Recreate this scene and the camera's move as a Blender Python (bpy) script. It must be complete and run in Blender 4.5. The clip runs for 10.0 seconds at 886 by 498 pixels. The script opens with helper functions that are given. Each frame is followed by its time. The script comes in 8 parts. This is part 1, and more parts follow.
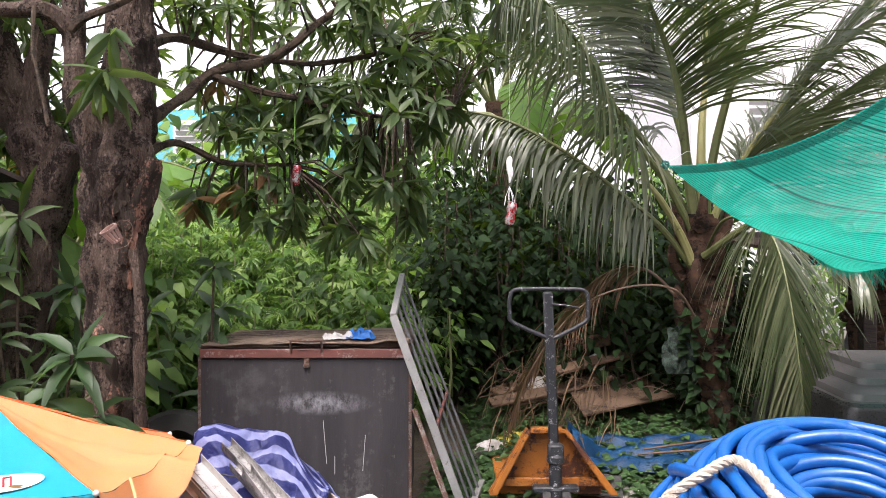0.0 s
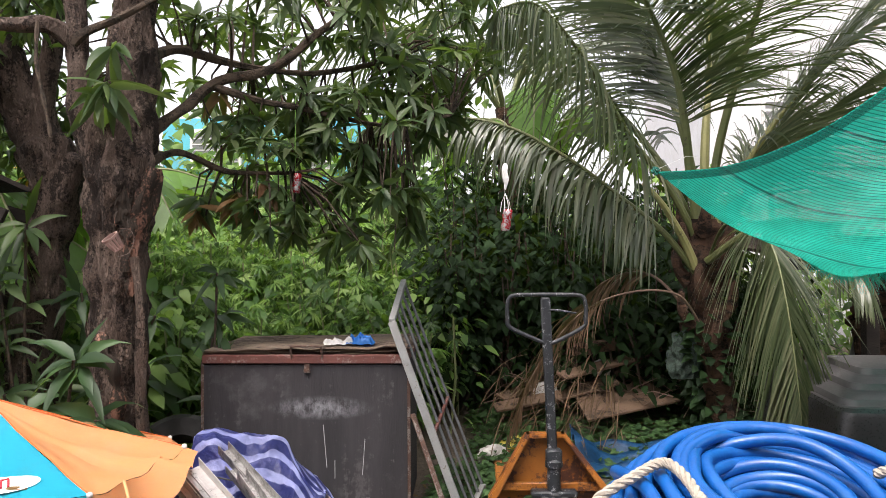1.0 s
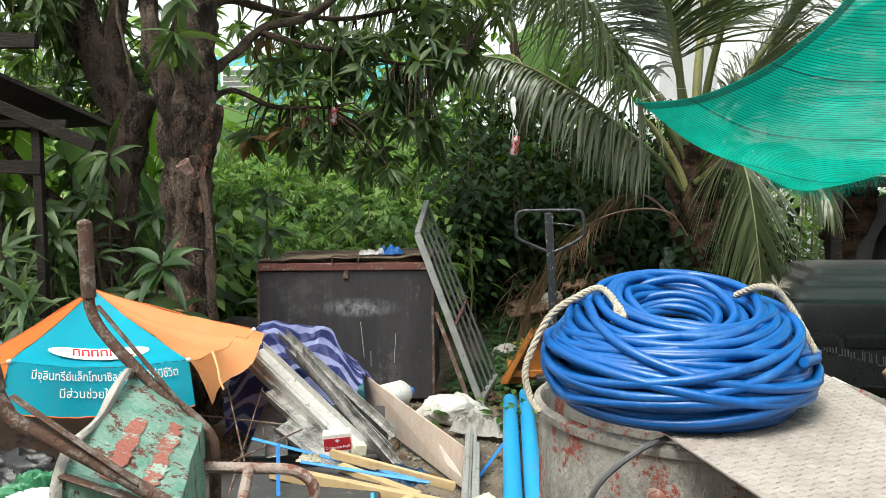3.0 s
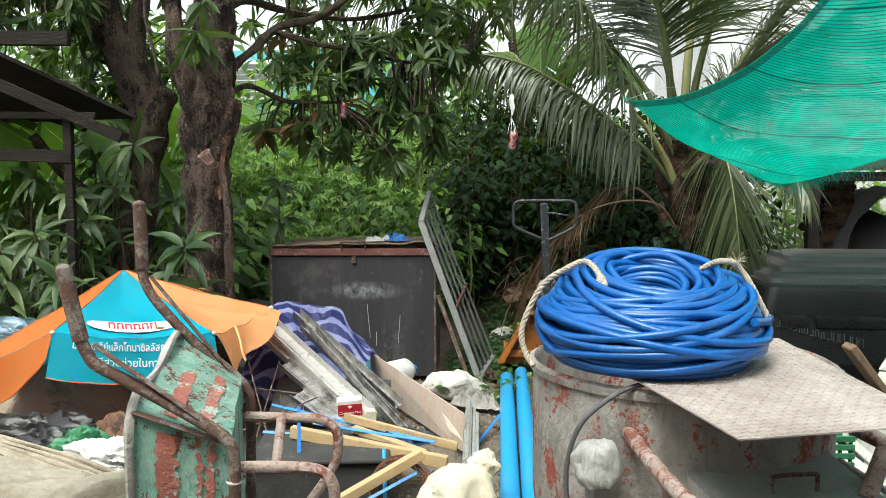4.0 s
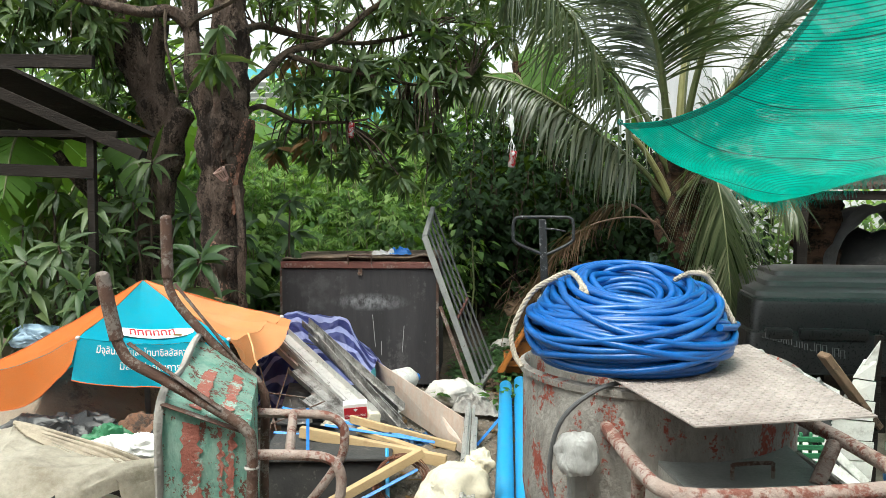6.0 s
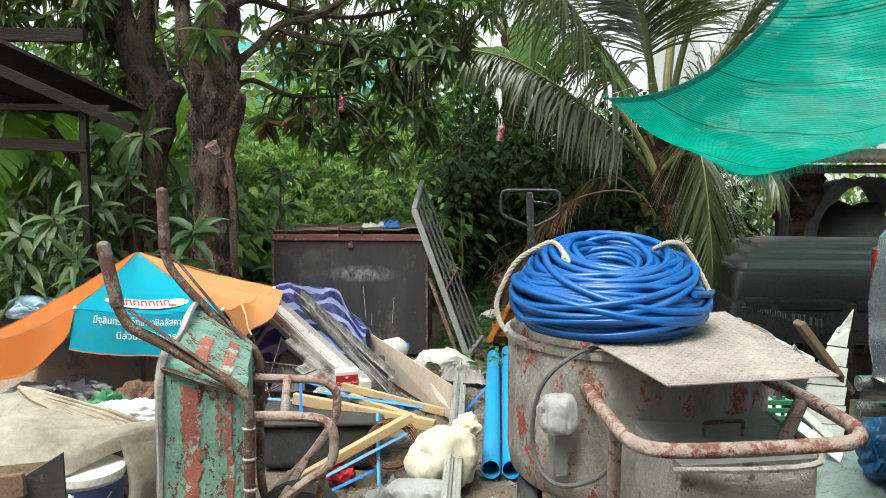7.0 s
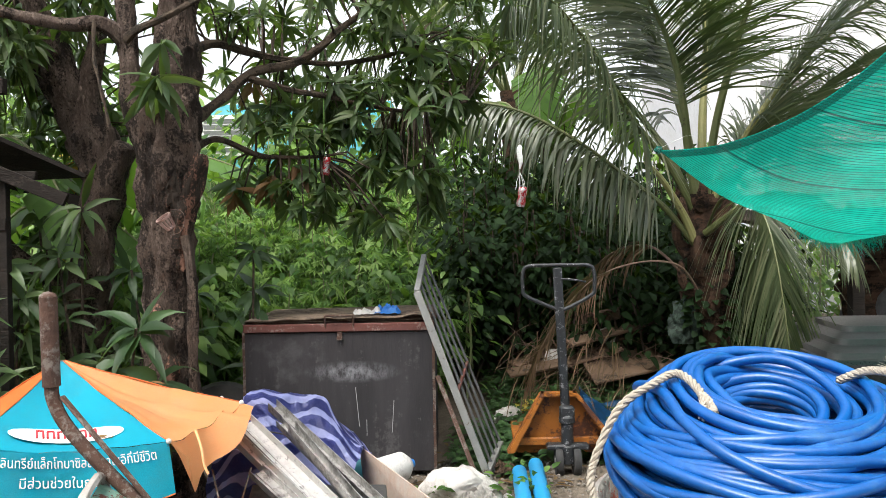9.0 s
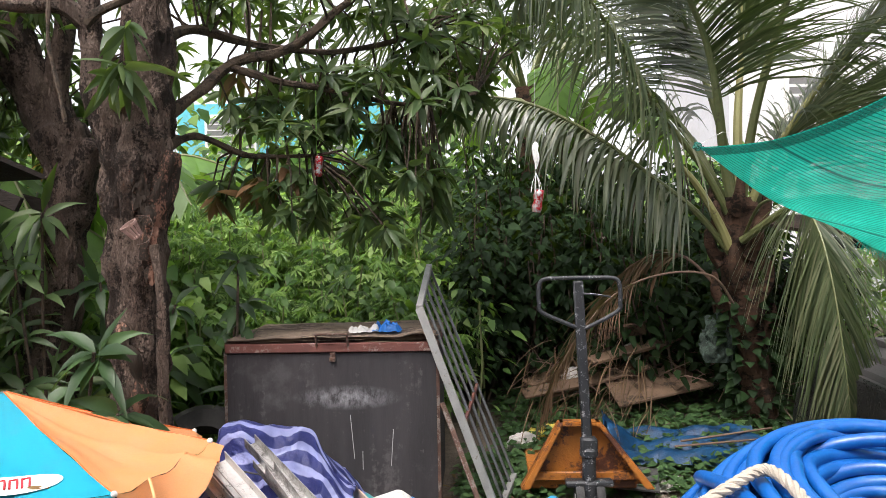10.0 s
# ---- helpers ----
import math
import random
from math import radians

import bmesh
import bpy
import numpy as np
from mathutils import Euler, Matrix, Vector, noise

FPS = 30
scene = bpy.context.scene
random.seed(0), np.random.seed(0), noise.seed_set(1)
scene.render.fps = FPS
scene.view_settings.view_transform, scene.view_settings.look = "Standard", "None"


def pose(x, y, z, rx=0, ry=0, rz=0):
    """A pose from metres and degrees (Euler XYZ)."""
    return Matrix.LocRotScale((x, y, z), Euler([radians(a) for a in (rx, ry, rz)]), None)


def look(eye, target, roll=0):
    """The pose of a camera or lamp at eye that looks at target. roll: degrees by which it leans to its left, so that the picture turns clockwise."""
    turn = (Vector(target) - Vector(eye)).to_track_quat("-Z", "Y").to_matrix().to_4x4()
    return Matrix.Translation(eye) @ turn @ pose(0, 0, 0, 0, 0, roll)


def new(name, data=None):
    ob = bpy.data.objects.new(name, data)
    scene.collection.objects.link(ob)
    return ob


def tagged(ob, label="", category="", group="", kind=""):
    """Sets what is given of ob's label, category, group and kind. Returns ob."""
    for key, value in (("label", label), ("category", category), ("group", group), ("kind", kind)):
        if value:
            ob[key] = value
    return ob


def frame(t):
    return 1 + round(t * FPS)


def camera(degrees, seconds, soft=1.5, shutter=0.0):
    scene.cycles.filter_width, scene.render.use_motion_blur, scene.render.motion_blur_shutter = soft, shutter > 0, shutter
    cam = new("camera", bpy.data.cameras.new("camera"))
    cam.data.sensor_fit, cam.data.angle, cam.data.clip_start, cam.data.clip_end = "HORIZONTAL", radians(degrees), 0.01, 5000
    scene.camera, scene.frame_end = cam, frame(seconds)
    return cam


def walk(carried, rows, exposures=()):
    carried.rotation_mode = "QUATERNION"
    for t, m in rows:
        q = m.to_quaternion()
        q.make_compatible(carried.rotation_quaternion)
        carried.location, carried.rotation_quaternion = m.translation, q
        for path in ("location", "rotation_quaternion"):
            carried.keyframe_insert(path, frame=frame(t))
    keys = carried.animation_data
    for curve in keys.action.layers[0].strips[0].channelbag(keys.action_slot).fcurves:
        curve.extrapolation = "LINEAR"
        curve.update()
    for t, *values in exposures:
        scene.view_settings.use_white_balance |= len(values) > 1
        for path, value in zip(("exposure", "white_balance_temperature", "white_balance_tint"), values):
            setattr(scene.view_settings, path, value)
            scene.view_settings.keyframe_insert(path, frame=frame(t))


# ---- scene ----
cam = camera(57.4, 10.0, soft=0.8)
METRES, EYE, TILT, LEAN, TURN = 3.6, 1.5, 0.0, 0.0, 0.0
ROWS = [
    (0.0, 0.0, 0.0, 0.0, 0.0, 0.0, -0.0),
    (0.5, 0.015, -0.0041, 0.0024, 1.23, 0.73, -0.28),
    (1.0, 0.0393, -0.0127, 0.0017, 1.63, 0.37, 0.25),
    (1.5, 0.0664, -0.0334, -0.0086, 3.77, -0.94, 1.3),
    (2.0, 0.0674, -0.0956, -0.0125, 2.71, -1.82, 1.67),
    (2.5, 0.0577, -0.1639, -0.0161, 2.84, -3.27, 1.02),
    (4.0, 0.0426, -0.3284, -0.0271, 2.76, -4.65, 0.31),
    (4.5, 0.0443, -0.3678, -0.0233, 1.75, -3.71, 0.05),
    (5.0, 0.0557, -0.4006, -0.0245, 2.68, -2.89, -0.0),
    (5.5, 0.053, -0.3903, -0.0244, 3.27, -2.9, 0.0),
    (7.0, 0.0577, -0.431, -0.0262, 2.53, -5.39, 0.01),
    (7.5, 0.0375, -0.3758, -0.0227, 0.23, -2.74, -0.09),
    (8.0, 0.0193, -0.3073, -0.0238, -0.89, -3.01, 1.02),
    (8.5, 0.0205, -0.2114, -0.0157, 1.85, -1.98, 0.78),
    (9.0, 0.004, -0.1251, -0.0093, 1.44, -0.9, 1.13),
    (9.5, -0.005, -0.0497, -0.0048, -0.4, 0.17, 2.18),
    (10.0, 0.0166, 0.031, 0.0013, 2.62, -0.76, 1.07),
]
walk(cam, [(t, pose(0, 0, EYE, TILT, LEAN, TURN) @ pose(METRES * x, METRES * y, METRES * z, 90 + pitch, roll, yaw)) for t, x, y, z, yaw, pitch, roll in ROWS],
     exposures=[(0.0, 1.60, 6600, 20), (0.5, 1.42, 6600, 18), (1.2, 1.32, 6700, 14), (2.2, 1.26, 6700, 3), (4.0, 1.24, 6500, 0), (7.0, 1.22, 6500, 0), (8.5, 1.28, 6600, 3), (9.2, 1.28, 6500, 10), (10.0, 1.38, 6600, 14)])

# ---- light: a bright overcast sky with a wide, weak sun high behind the viewer's left ----
SUN_ELEV, SUN_TURN = 62.0, 205.0
world = bpy.data.worlds.new("overcast_sky")
scene.world = world
world.use_nodes = True
wn, wl = world.node_tree.nodes, world.node_tree.links
sky = wn.new("ShaderNodeTexSky")
sky.sky_type, sky.sun_disc = "NISHITA", False
sky.sun_elevation, sky.sun_rotation = radians(SUN_ELEV), radians(SUN_TURN)
sky.dust_density, sky.air_density = 4.0, 1.0
hsv = wn.new("ShaderNodeHueSaturation")
hsv.inputs["Saturation"].default_value = 0.22
wl.new(sky.outputs[0], hsv.inputs["Color"])
wl.new(hsv.outputs[0], wn["Background"].inputs[0])
wn["Background"].inputs[1].default_value = 0.15
sun = new("sun", bpy.data.lights.new("sun", "SUN"))
sun.data.energy, sun.data.angle, sun.data.color = 1.5, radians(25), (1.0, 0.96, 0.9)
sun_dir = Vector((math.sin(radians(SUN_TURN)) * math.cos(radians(SUN_ELEV)), math.cos(radians(SUN_TURN)) * math.cos(radians(SUN_ELEV)), math.sin(radians(SUN_ELEV))))
sun.matrix_world = look(sun_dir * 30, (0, 0, 0))

# ---- materials ----
def nodes_of(name):
    m = bpy.data.materials.new(name)
    m.use_nodes = True
    nt = m.node_tree
    return m, nt.nodes, nt.links, nt.nodes["Principled BSDF"]


def noise_tex(n, l, scale, detail=4.0, stretch=None, rough=0.6):
    tc = n.new("ShaderNodeTexCoord")
    tex = n.new("ShaderNodeTexNoise")
    tex.inputs["Scale"].default_value, tex.inputs["Detail"].default_value, tex.inputs["Roughness"].default_value = scale, detail, rough
    if stretch:
        mp = n.new("ShaderNodeMapping")
        mp.inputs["Scale"].default_value = stretch
        l.new(tc.outputs["Object"], mp.inputs[0])
        l.new(mp.outputs[0], tex.inputs["Vector"])
    else:
        l.new(tc.outputs["Object"], tex.inputs["Vector"])
    return tex


def ramp(n, l, src, stops):
    r = n.new("ShaderNodeValToRGB")
    e = r.color_ramp.elements
    while len(e) < len(stops):
        e.new(0.5)
    for el, (p, c) in zip(e, stops):
        el.position = p
        el.color = (*c, 1.0) if len(c) == 3 else c
    l.new(src, r.inputs[0])
    return r


def mix(n, l, fac, a, b):
    mx = n.new("ShaderNodeMix")
    mx.data_type = "RGBA"
    for sock, v in ((mx.inputs[0], fac), (mx.inputs[6], a), (mx.inputs[7], b)):
        if isinstance(v, (int, float)):
            sock.default_value = v
        elif isinstance(v, tuple):
            sock.default_value = (*v, 1.0)
        else:
            l.new(v, sock)
    return mx.outputs[2]


def bump(n, l, p, src, strength, dist=0.01):
    b = n.new("ShaderNodeBump")
    b.inputs["Strength"].default_value, b.inputs["Distance"].default_value = strength, dist
    l.new(src, b.inputs["Height"])
    l.new(b.outputs[0], p.inputs["Normal"])


def worn(name, base, alt, wear=None, amount=0.5, scale=6.0, fine=60.0, rough=0.6, metal=0.0, bumps=0.3, stretch=None, edge=0.06, spec=0.5, vary=0.0, coat=0.0, cracks=0.0):
    """A surface of two mottled tones, with a third tone where it is worn, rusty or dirty."""
    m, n, l, p = nodes_of(name)
    big = noise_tex(n, l, scale, 6.0, stretch)
    small = noise_tex(n, l, fine, 4.0, stretch)
    r = ramp(n, l, big.outputs[0], [(0.35, base), (0.65, alt)])
    col = mix(n, l, 0.25, r.outputs[0], ramp(n, l, small.outputs[0], [(0.3, tuple(c * 0.6 for c in base)), (0.7, tuple(min(1, c * 1.25) for c in alt))]).outputs[0])
    if wear:
        w = noise_tex(n, l, scale * 0.8, 9.0, stretch, 0.68)
        sp = noise_tex(n, l, scale * 5.5, 5.0, None, 0.7)
        ragged = n.new("ShaderNodeMix")
        ragged.inputs[0].default_value = 0.34
        l.new(w.outputs[0], ragged.inputs[2])
        l.new(sp.outputs[0], ragged.inputs[3])
        lim = 0.5 + (0.5 - amount) * 0.72
        mask = ramp(n, l, ragged.outputs[0], [(lim - edge / 2, (0, 0, 0)), (lim + edge / 2, (1, 1, 1))])
        wc = mix(n, l, small.outputs[0], tuple(c * 0.6 for c in wear), wear)
        col = mix(n, l, mask.outputs[0], col, wc)
    if vary:
        oi = n.new("ShaderNodeObjectInfo")
        hs = n.new("ShaderNodeHueSaturation")
        rg = n.new("ShaderNodeMapRange")
        rg.inputs[3].default_value, rg.inputs[4].default_value = 1 - vary, 1 + vary
        l.new(oi.outputs["Random"], rg.inputs[0])
        l.new(rg.outputs[0], hs.inputs["Value"])
        l.new(col, hs.inputs["Color"])
        col = hs.outputs[0]
    l.new(col, p.inputs["Base Color"])
    rr = n.new("ShaderNodeMapRange")
    rr.inputs[3].default_value, rr.inputs[4].default_value = max(0.05, rough - 0.15), min(1, rough + 0.15)
    l.new(small.outputs[0], rr.inputs[0])
    l.new(rr.outputs[0], p.inputs["Roughness"])
    p.inputs["Metallic"].default_value, p.inputs["Specular IOR Level"].default_value = metal, spec
    p.inputs["Coat Weight"].default_value = coat
    if cracks:
        # plated bark: dark furrows between scales
        tc = n.new("ShaderNodeTexCoord")
        mp = n.new("ShaderNodeMapping")
        mp.inputs["Scale"].default_value = (1, 1, 0.42)
        wob = n.new("ShaderNodeVectorMath")
        wob.operation = "MULTIPLY_ADD"
        wob.inputs[1].default_value = (0.16, 0.16, 0.16)
        l.new(tc.outputs["Object"], mp.inputs[0])
        l.new(big.outputs["Color"], wob.inputs[0])
        l.new(mp.outputs[0], wob.inputs[2])
        vo = n.new("ShaderNodeTexVoronoi")
        vo.feature = "DISTANCE_TO_EDGE"
        vo.inputs["Scale"].default_value = cracks
        l.new(wob.outputs[0], vo.inputs["Vector"])
        cr = ramp(n, l, vo.outputs["Distance"], [(0.0, (0.45, 0.45, 0.45)), (0.22, (1, 1, 1))])
        mu = n.new("ShaderNodeMix")
        mu.data_type, mu.blend_type = "RGBA", "MULTIPLY"
        mu.inputs[0].default_value = 0.5
        l.new(col, mu.inputs[6])
        l.new(cr.outputs[0], mu.inputs[7])
        l.new(mu.outputs[2], p.inputs["Base Color"])
        ad = n.new("ShaderNodeMath")
        ad.operation = "MULTIPLY_ADD"
        ad.inputs[1].default_value = 0.5
        l.new(small.outputs[0], ad.inputs[0])
        l.new(cr.outputs[0], ad.inputs[2])
        bump(n, l, p, ad.outputs[0], 1.0, 0.02)
    elif bumps:
        add = n.new("ShaderNodeMath")
        add.operation = "ADD"
        l.new(big.outputs[0], add.inputs[0])
        l.new(small.outputs[0], add.inputs[1])
        bump(n, l, p, add.outputs[0], bumps, 0.012)
    return m


def leafy(name, tones, rough=0.45, through_light=0.3, spec=0.5):
    """Leaves: a tone per leaf, veined with fine noise, letting some light through."""
    m, n, l, p = nodes_of(name)
    g = n.new("ShaderNodeNewGeometry")
    k = len(tones)
    r = ramp(n, l, g.outputs["Random Per Island"], [(i / max(1, k - 1), c) for i, c in enumerate(tones)])
    nz = noise_tex(n, l, 14.0, 3.0)
    hs = n.new("ShaderNodeHueSaturation")
    mr = n.new("ShaderNodeMapRange")
    mr.inputs[3].default_value, mr.inputs[4].default_value = 0.7, 1.3
    l.new(nz.outputs[0], mr.inputs[0])
    l.new(mr.outputs[0], hs.inputs["Value"])
    l.new(r.outputs[0], hs.inputs["Color"])
    l.new(hs.outputs[0], p.inputs["Base Color"])
    p.inputs["Roughness"].default_value, p.inputs["Specular IOR Level"].default_value = rough, spec
    tr = n.new("ShaderNodeBsdfTranslucent")
    l.new(mix(n, l, 0.5, hs.outputs[0], (0.25, 0.42, 0.03)), tr.inputs[0])
    ms = n.new("ShaderNodeMixShader")
    ms.inputs[0].default_value = through_light
    l.new(p.outputs[0], ms.inputs[1])
    l.new(tr.outputs[0], ms.inputs[2])
    l.new(ms.outputs[0], n["Material Output"].inputs["Surface"])
    return m


MANGO = leafy("mango_leaf", [(0.024, 0.046, 0.02), (0.044, 0.078, 0.03), (0.075, 0.12, 0.044), (0.12, 0.155, 0.068)], 0.46, 0.3, 0.35)
SAPLING = leafy("young_mango_leaf", [(0.014, 0.034, 0.012), (0.024, 0.056, 0.018), (0.045, 0.09, 0.03)], 0.5, 0.2, 0.35)
MANGO_DRY = leafy("dry_leaf", [(0.12, 0.06, 0.03), (0.2, 0.11, 0.05), (0.09, 0.05, 0.03)], 0.7, 0.2, 0.2)
UNDER = leafy("undergrowth_leaf", [(0.014, 0.04, 0.012), (0.035, 0.09, 0.022), (0.09, 0.19, 0.045), (0.18, 0.31, 0.075), (0.32, 0.46, 0.15)], 0.45, 0.52, 0.4)
CREEPER = leafy("creeper_leaf", [(0.014, 0.036, 0.014), (0.035, 0.078, 0.026), (0.075, 0.14, 0.05)], 0.5, 0.25, 0.35)
# near-black leaves: the deep shade under the palm is put into their tones
VINE_SHADED = leafy("shaded_vine_leaf", [(0.005, 0.013, 0.005), (0.009, 0.022, 0.008), (0.018, 0.042, 0.013)], 0.7, 0.15, 0.15)
PALM = leafy("palm_leaflet", [(0.028, 0.042, 0.022), (0.05, 0.068, 0.034), (0.078, 0.096, 0.048), (0.13, 0.132, 0.08)], 0.38, 0.2, 0.7)
PALM_DRY = leafy("dry_palm_leaflet", [(0.11, 0.065, 0.04), (0.17, 0.105, 0.065), (0.07, 0.045, 0.03)], 0.75, 0.1, 0.2)
BANANA = leafy("banana_leaf", [(0.09, 0.2, 0.03), (0.13, 0.26, 0.05)], 0.4, 0.4, 0.5)
GRASS = leafy("grass_blade", [(0.08, 0.17, 0.03), (0.13, 0.22, 0.05), (0.17, 0.2, 0.08)], 0.55, 0.3, 0.3)
BARK = worn("mango_bark", (0.1, 0.068, 0.055), (0.2, 0.148, 0.12), (0.045, 0.032, 0.026), 0.48, 11, 80, 0.9, bumps=1.0, stretch=(1, 1, 0.4), spec=0.2, cracks=60.0)
BARE_WOOD = worn("bare_wood_scar", (0.26, 0.135, 0.095), (0.17, 0.092, 0.068), (0.035, 0.026, 0.02), 0.55, 12, 50, 0.85, bumps=0.8, stretch=(1, 1, 0.3), spec=0.2)
TWIG = worn("twig_bark", (0.1, 0.072, 0.052), (0.06, 0.045, 0.034), (0.035, 0.028, 0.022), 0.45, 18, 80, 0.85, bumps=0.8, spec=0.2)
PALM_BARK = worn("palm_bark", (0.1, 0.055, 0.035), (0.05, 0.032, 0.023), (0.022, 0.016, 0.013), 0.45, 8, 70, 0.9, bumps=1.0, stretch=(1, 1, 2.5), spec=0.15)
RIB_GREEN = worn("palm_rib", (0.09, 0.11, 0.036), (0.12, 0.13, 0.05), (0.06, 0.05, 0.03), 0.35, 8, 40, 0.5)
RIB_YELLOW = worn("yellowed_palm_rib", (0.3, 0.28, 0.12), (0.22, 0.22, 0.08), (0.12, 0.1, 0.05), 0.35, 8, 40, 0.5)
RIB_DRY = worn("dry_palm_rib", (0.17, 0.11, 0.075), (0.12, 0.078, 0.055), None, 0, 8, 40, 0.8)
STEM_GREEN = worn("green_stem", (0.16, 0.2, 0.07), (0.2, 0.2, 0.1), None, 0, 8, 40, 0.6)
SOIL = worn("soil", (0.16, 0.128, 0.1), (0.22, 0.18, 0.142), (0.125, 0.1, 0.077), 0.48, 5, 60, 0.95, bumps=1.0, spec=0.2, edge=0.3)
GRAVEL = worn("gravel_stone", (0.3, 0.27, 0.24), (0.22, 0.19, 0.16), None, 0, 20, 120, 0.9, bumps=0.4, vary=0.3, spec=0.2)
PLY = worn("weathered_black_plywood", (0.019, 0.017, 0.019), (0.04, 0.036, 0.039), (0.085, 0.077, 0.08), 0.38, 6, 70, 0.75, bumps=0.3, stretch=(1.6, 1.6, 0.22))
PLY_TOP = worn("delaminated_plywood", (0.36, 0.27, 0.2), (0.25, 0.185, 0.14), (0.13, 0.09, 0.07), 0.45, 7, 60, 0.9, bumps=0.6, stretch=(0.4, 1, 3))
RED_STEEL = worn("red_oxide_steel", (0.15, 0.05, 0.038), (0.1, 0.036, 0.03), (0.3, 0.22, 0.19), 0.4, 12, 80, 0.65)
GALV = worn("galvanised_steel", (0.36, 0.36, 0.35), (0.27, 0.27, 0.26), (0.2, 0.15, 0.12), 0.36, 10, 90, 0.5, 0.5)
GREY_STEEL = worn("grey_painted_steel", (0.13, 0.135, 0.14), (0.1, 0.1, 0.105), (0.22, 0.2, 0.19), 0.33, 14, 90, 0.5, 0.3)
RUST = worn("rusty_steel", (0.12, 0.062, 0.043), (0.075, 0.042, 0.032), (0.24, 0.2, 0.175), 0.46, 18, 80, 0.8, 0.2, bumps=0.5)
BLACK_PAINT = worn("speckled_black_paint", (0.018, 0.02, 0.023), (0.028, 0.03, 0.034), (0.3, 0.3, 0.31), 0.4, 30, 150, 0.42, edge=0.02)
JACK_ORANGE = worn("worn_orange_paint", (0.42, 0.15, 0.02), (0.3, 0.1, 0.016), (0.1, 0.035, 0.02), 0.46, 7, 60, 0.5)
RUBBER = worn("black_rubber", (0.025, 0.025, 0.026), (0.045, 0.043, 0.042), (0.12, 0.11, 0.1), 0.36, 9, 70, 0.8)
HOSE = worn("blue_rubber_hose", (0.0015, 0.07, 0.28), (0.002, 0.095, 0.36), (0.08, 0.22, 0.44), 0.3, 9, 50, 0.36, bumps=0.06, edge=0.25, spec=0.5)
ROPE = worn("cotton_rope", (0.46, 0.41, 0.34), (0.36, 0.32, 0.265), None, 0, 30, 160, 0.95, bumps=0.4, spec=0.1)
CEMENT = worn("cement_caked_paint", (0.38, 0.355, 0.325), (0.17, 0.155, 0.14), (0.32, 0.07, 0.045), 0.43, 11, 60, 0.85, bumps=0.9, edge=0.03, stretch=(1, 1, 0.55))
CEMENT_PLAIN = worn("cement_caked_steel", (0.42, 0.4, 0.37), (0.25, 0.23, 0.21), (0.14, 0.1, 0.08), 0.38, 8, 60, 0.85, bumps=0.8, edge=0.06)
HOPPER_LID = worn("dull_grey_plate", (0.16, 0.165, 0.16), (0.24, 0.245, 0.235), (0.4, 0.39, 0.37), 0.3, 7, 90, 0.6, bumps=0.3, edge=0.05, spec=0.3)
PIPE_RUST = worn("caked_rusty_pipe", (0.36, 0.3, 0.27), (0.25, 0.18, 0.15), (0.2, 0.07, 0.05), 0.48, 12, 70, 0.8, bumps=0.6)
TREAD = worn("dusty_tread_plate", (0.42, 0.37, 0.345), (0.34, 0.295, 0.275), (0.24, 0.19, 0.17), 0.42, 5, 60, 0.75, 0.15, bumps=0.2, edge=0.3)
MINT = worn("flaking_mint_paint", (0.17, 0.42, 0.34), (0.42, 0.58, 0.5), (0.28, 0.1, 0.075), 0.43, 17, 70, 0.65, bumps=0.5, edge=0.03, stretch=(1.2, 1.2, 0.6))
RED_PRIMER = worn("bared_red_primer", (0.3, 0.1, 0.075), (0.24, 0.075, 0.055), (0.32, 0.45, 0.39), 0.43, 18, 80, 0.75, bumps=0.5, edge=0.04)
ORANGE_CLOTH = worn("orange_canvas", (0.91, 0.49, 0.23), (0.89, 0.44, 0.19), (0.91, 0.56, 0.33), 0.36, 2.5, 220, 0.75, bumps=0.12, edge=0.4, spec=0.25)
# same orange for the left panel, its turned-away shade put into the colour
ORANGE_SHADED = worn("shaded_orange_canvas", (0.76, 0.27, 0.07), (0.72, 0.23, 0.055), (0.8, 0.33, 0.12), 0.36, 2.5, 220, 0.75, bumps=0.12, edge=0.4, spec=0.25)
BLUE_CLOTH = worn("sky_blue_canvas", (0.012, 0.46, 0.62), (0.016, 0.5, 0.66), (0.12, 0.5, 0.62), 0.3, 3, 220, 0.65, bumps=0.1, edge=0.4, spec=0.3)
CREAM_CANVAS = worn("dirty_cream_tarpaulin", (0.74, 0.7, 0.61), (0.62, 0.575, 0.48), (0.4, 0.34, 0.25), 0.46, 5, 70, 0.7, bumps=0.35, edge=0.28)
# dark cream of the rolled folds, with the shadows between them mixed in
CANVAS_EDGE = worn("rolled_canvas_edge", (0.4, 0.34, 0.26), (0.3, 0.25, 0.19), (0.18, 0.15, 0.11), 0.42, 9, 60, 0.75, edge=0.2)
BINDING = worn("red_orange_binding", (0.62, 0.15, 0.03), (0.55, 0.12, 0.025), None, 0, 9, 90, 0.7)
WHITE_PLASTIC = worn("white_plastic", (0.72, 0.71, 0.69), (0.63, 0.62, 0.6), (0.33, 0.3, 0.27), 0.36, 8, 60, 0.5, bumps=0.2, edge=0.2)
CREAM_SACK = worn("cream_plastic_sack", (0.64, 0.59, 0.47), (0.54, 0.49, 0.38), (0.4, 0.33, 0.24), 0.36, 7, 60, 0.5, bumps=0.3, edge=0.2)
FILM = worn("thin_white_film", (0.6, 0.6, 0.59), (0.52, 0.52, 0.51), (0.4, 0.38, 0.36), 0.36, 9, 40, 0.36, bumps=0.9, edge=0.3, stretch=(1.6, 1.6, 0.5))
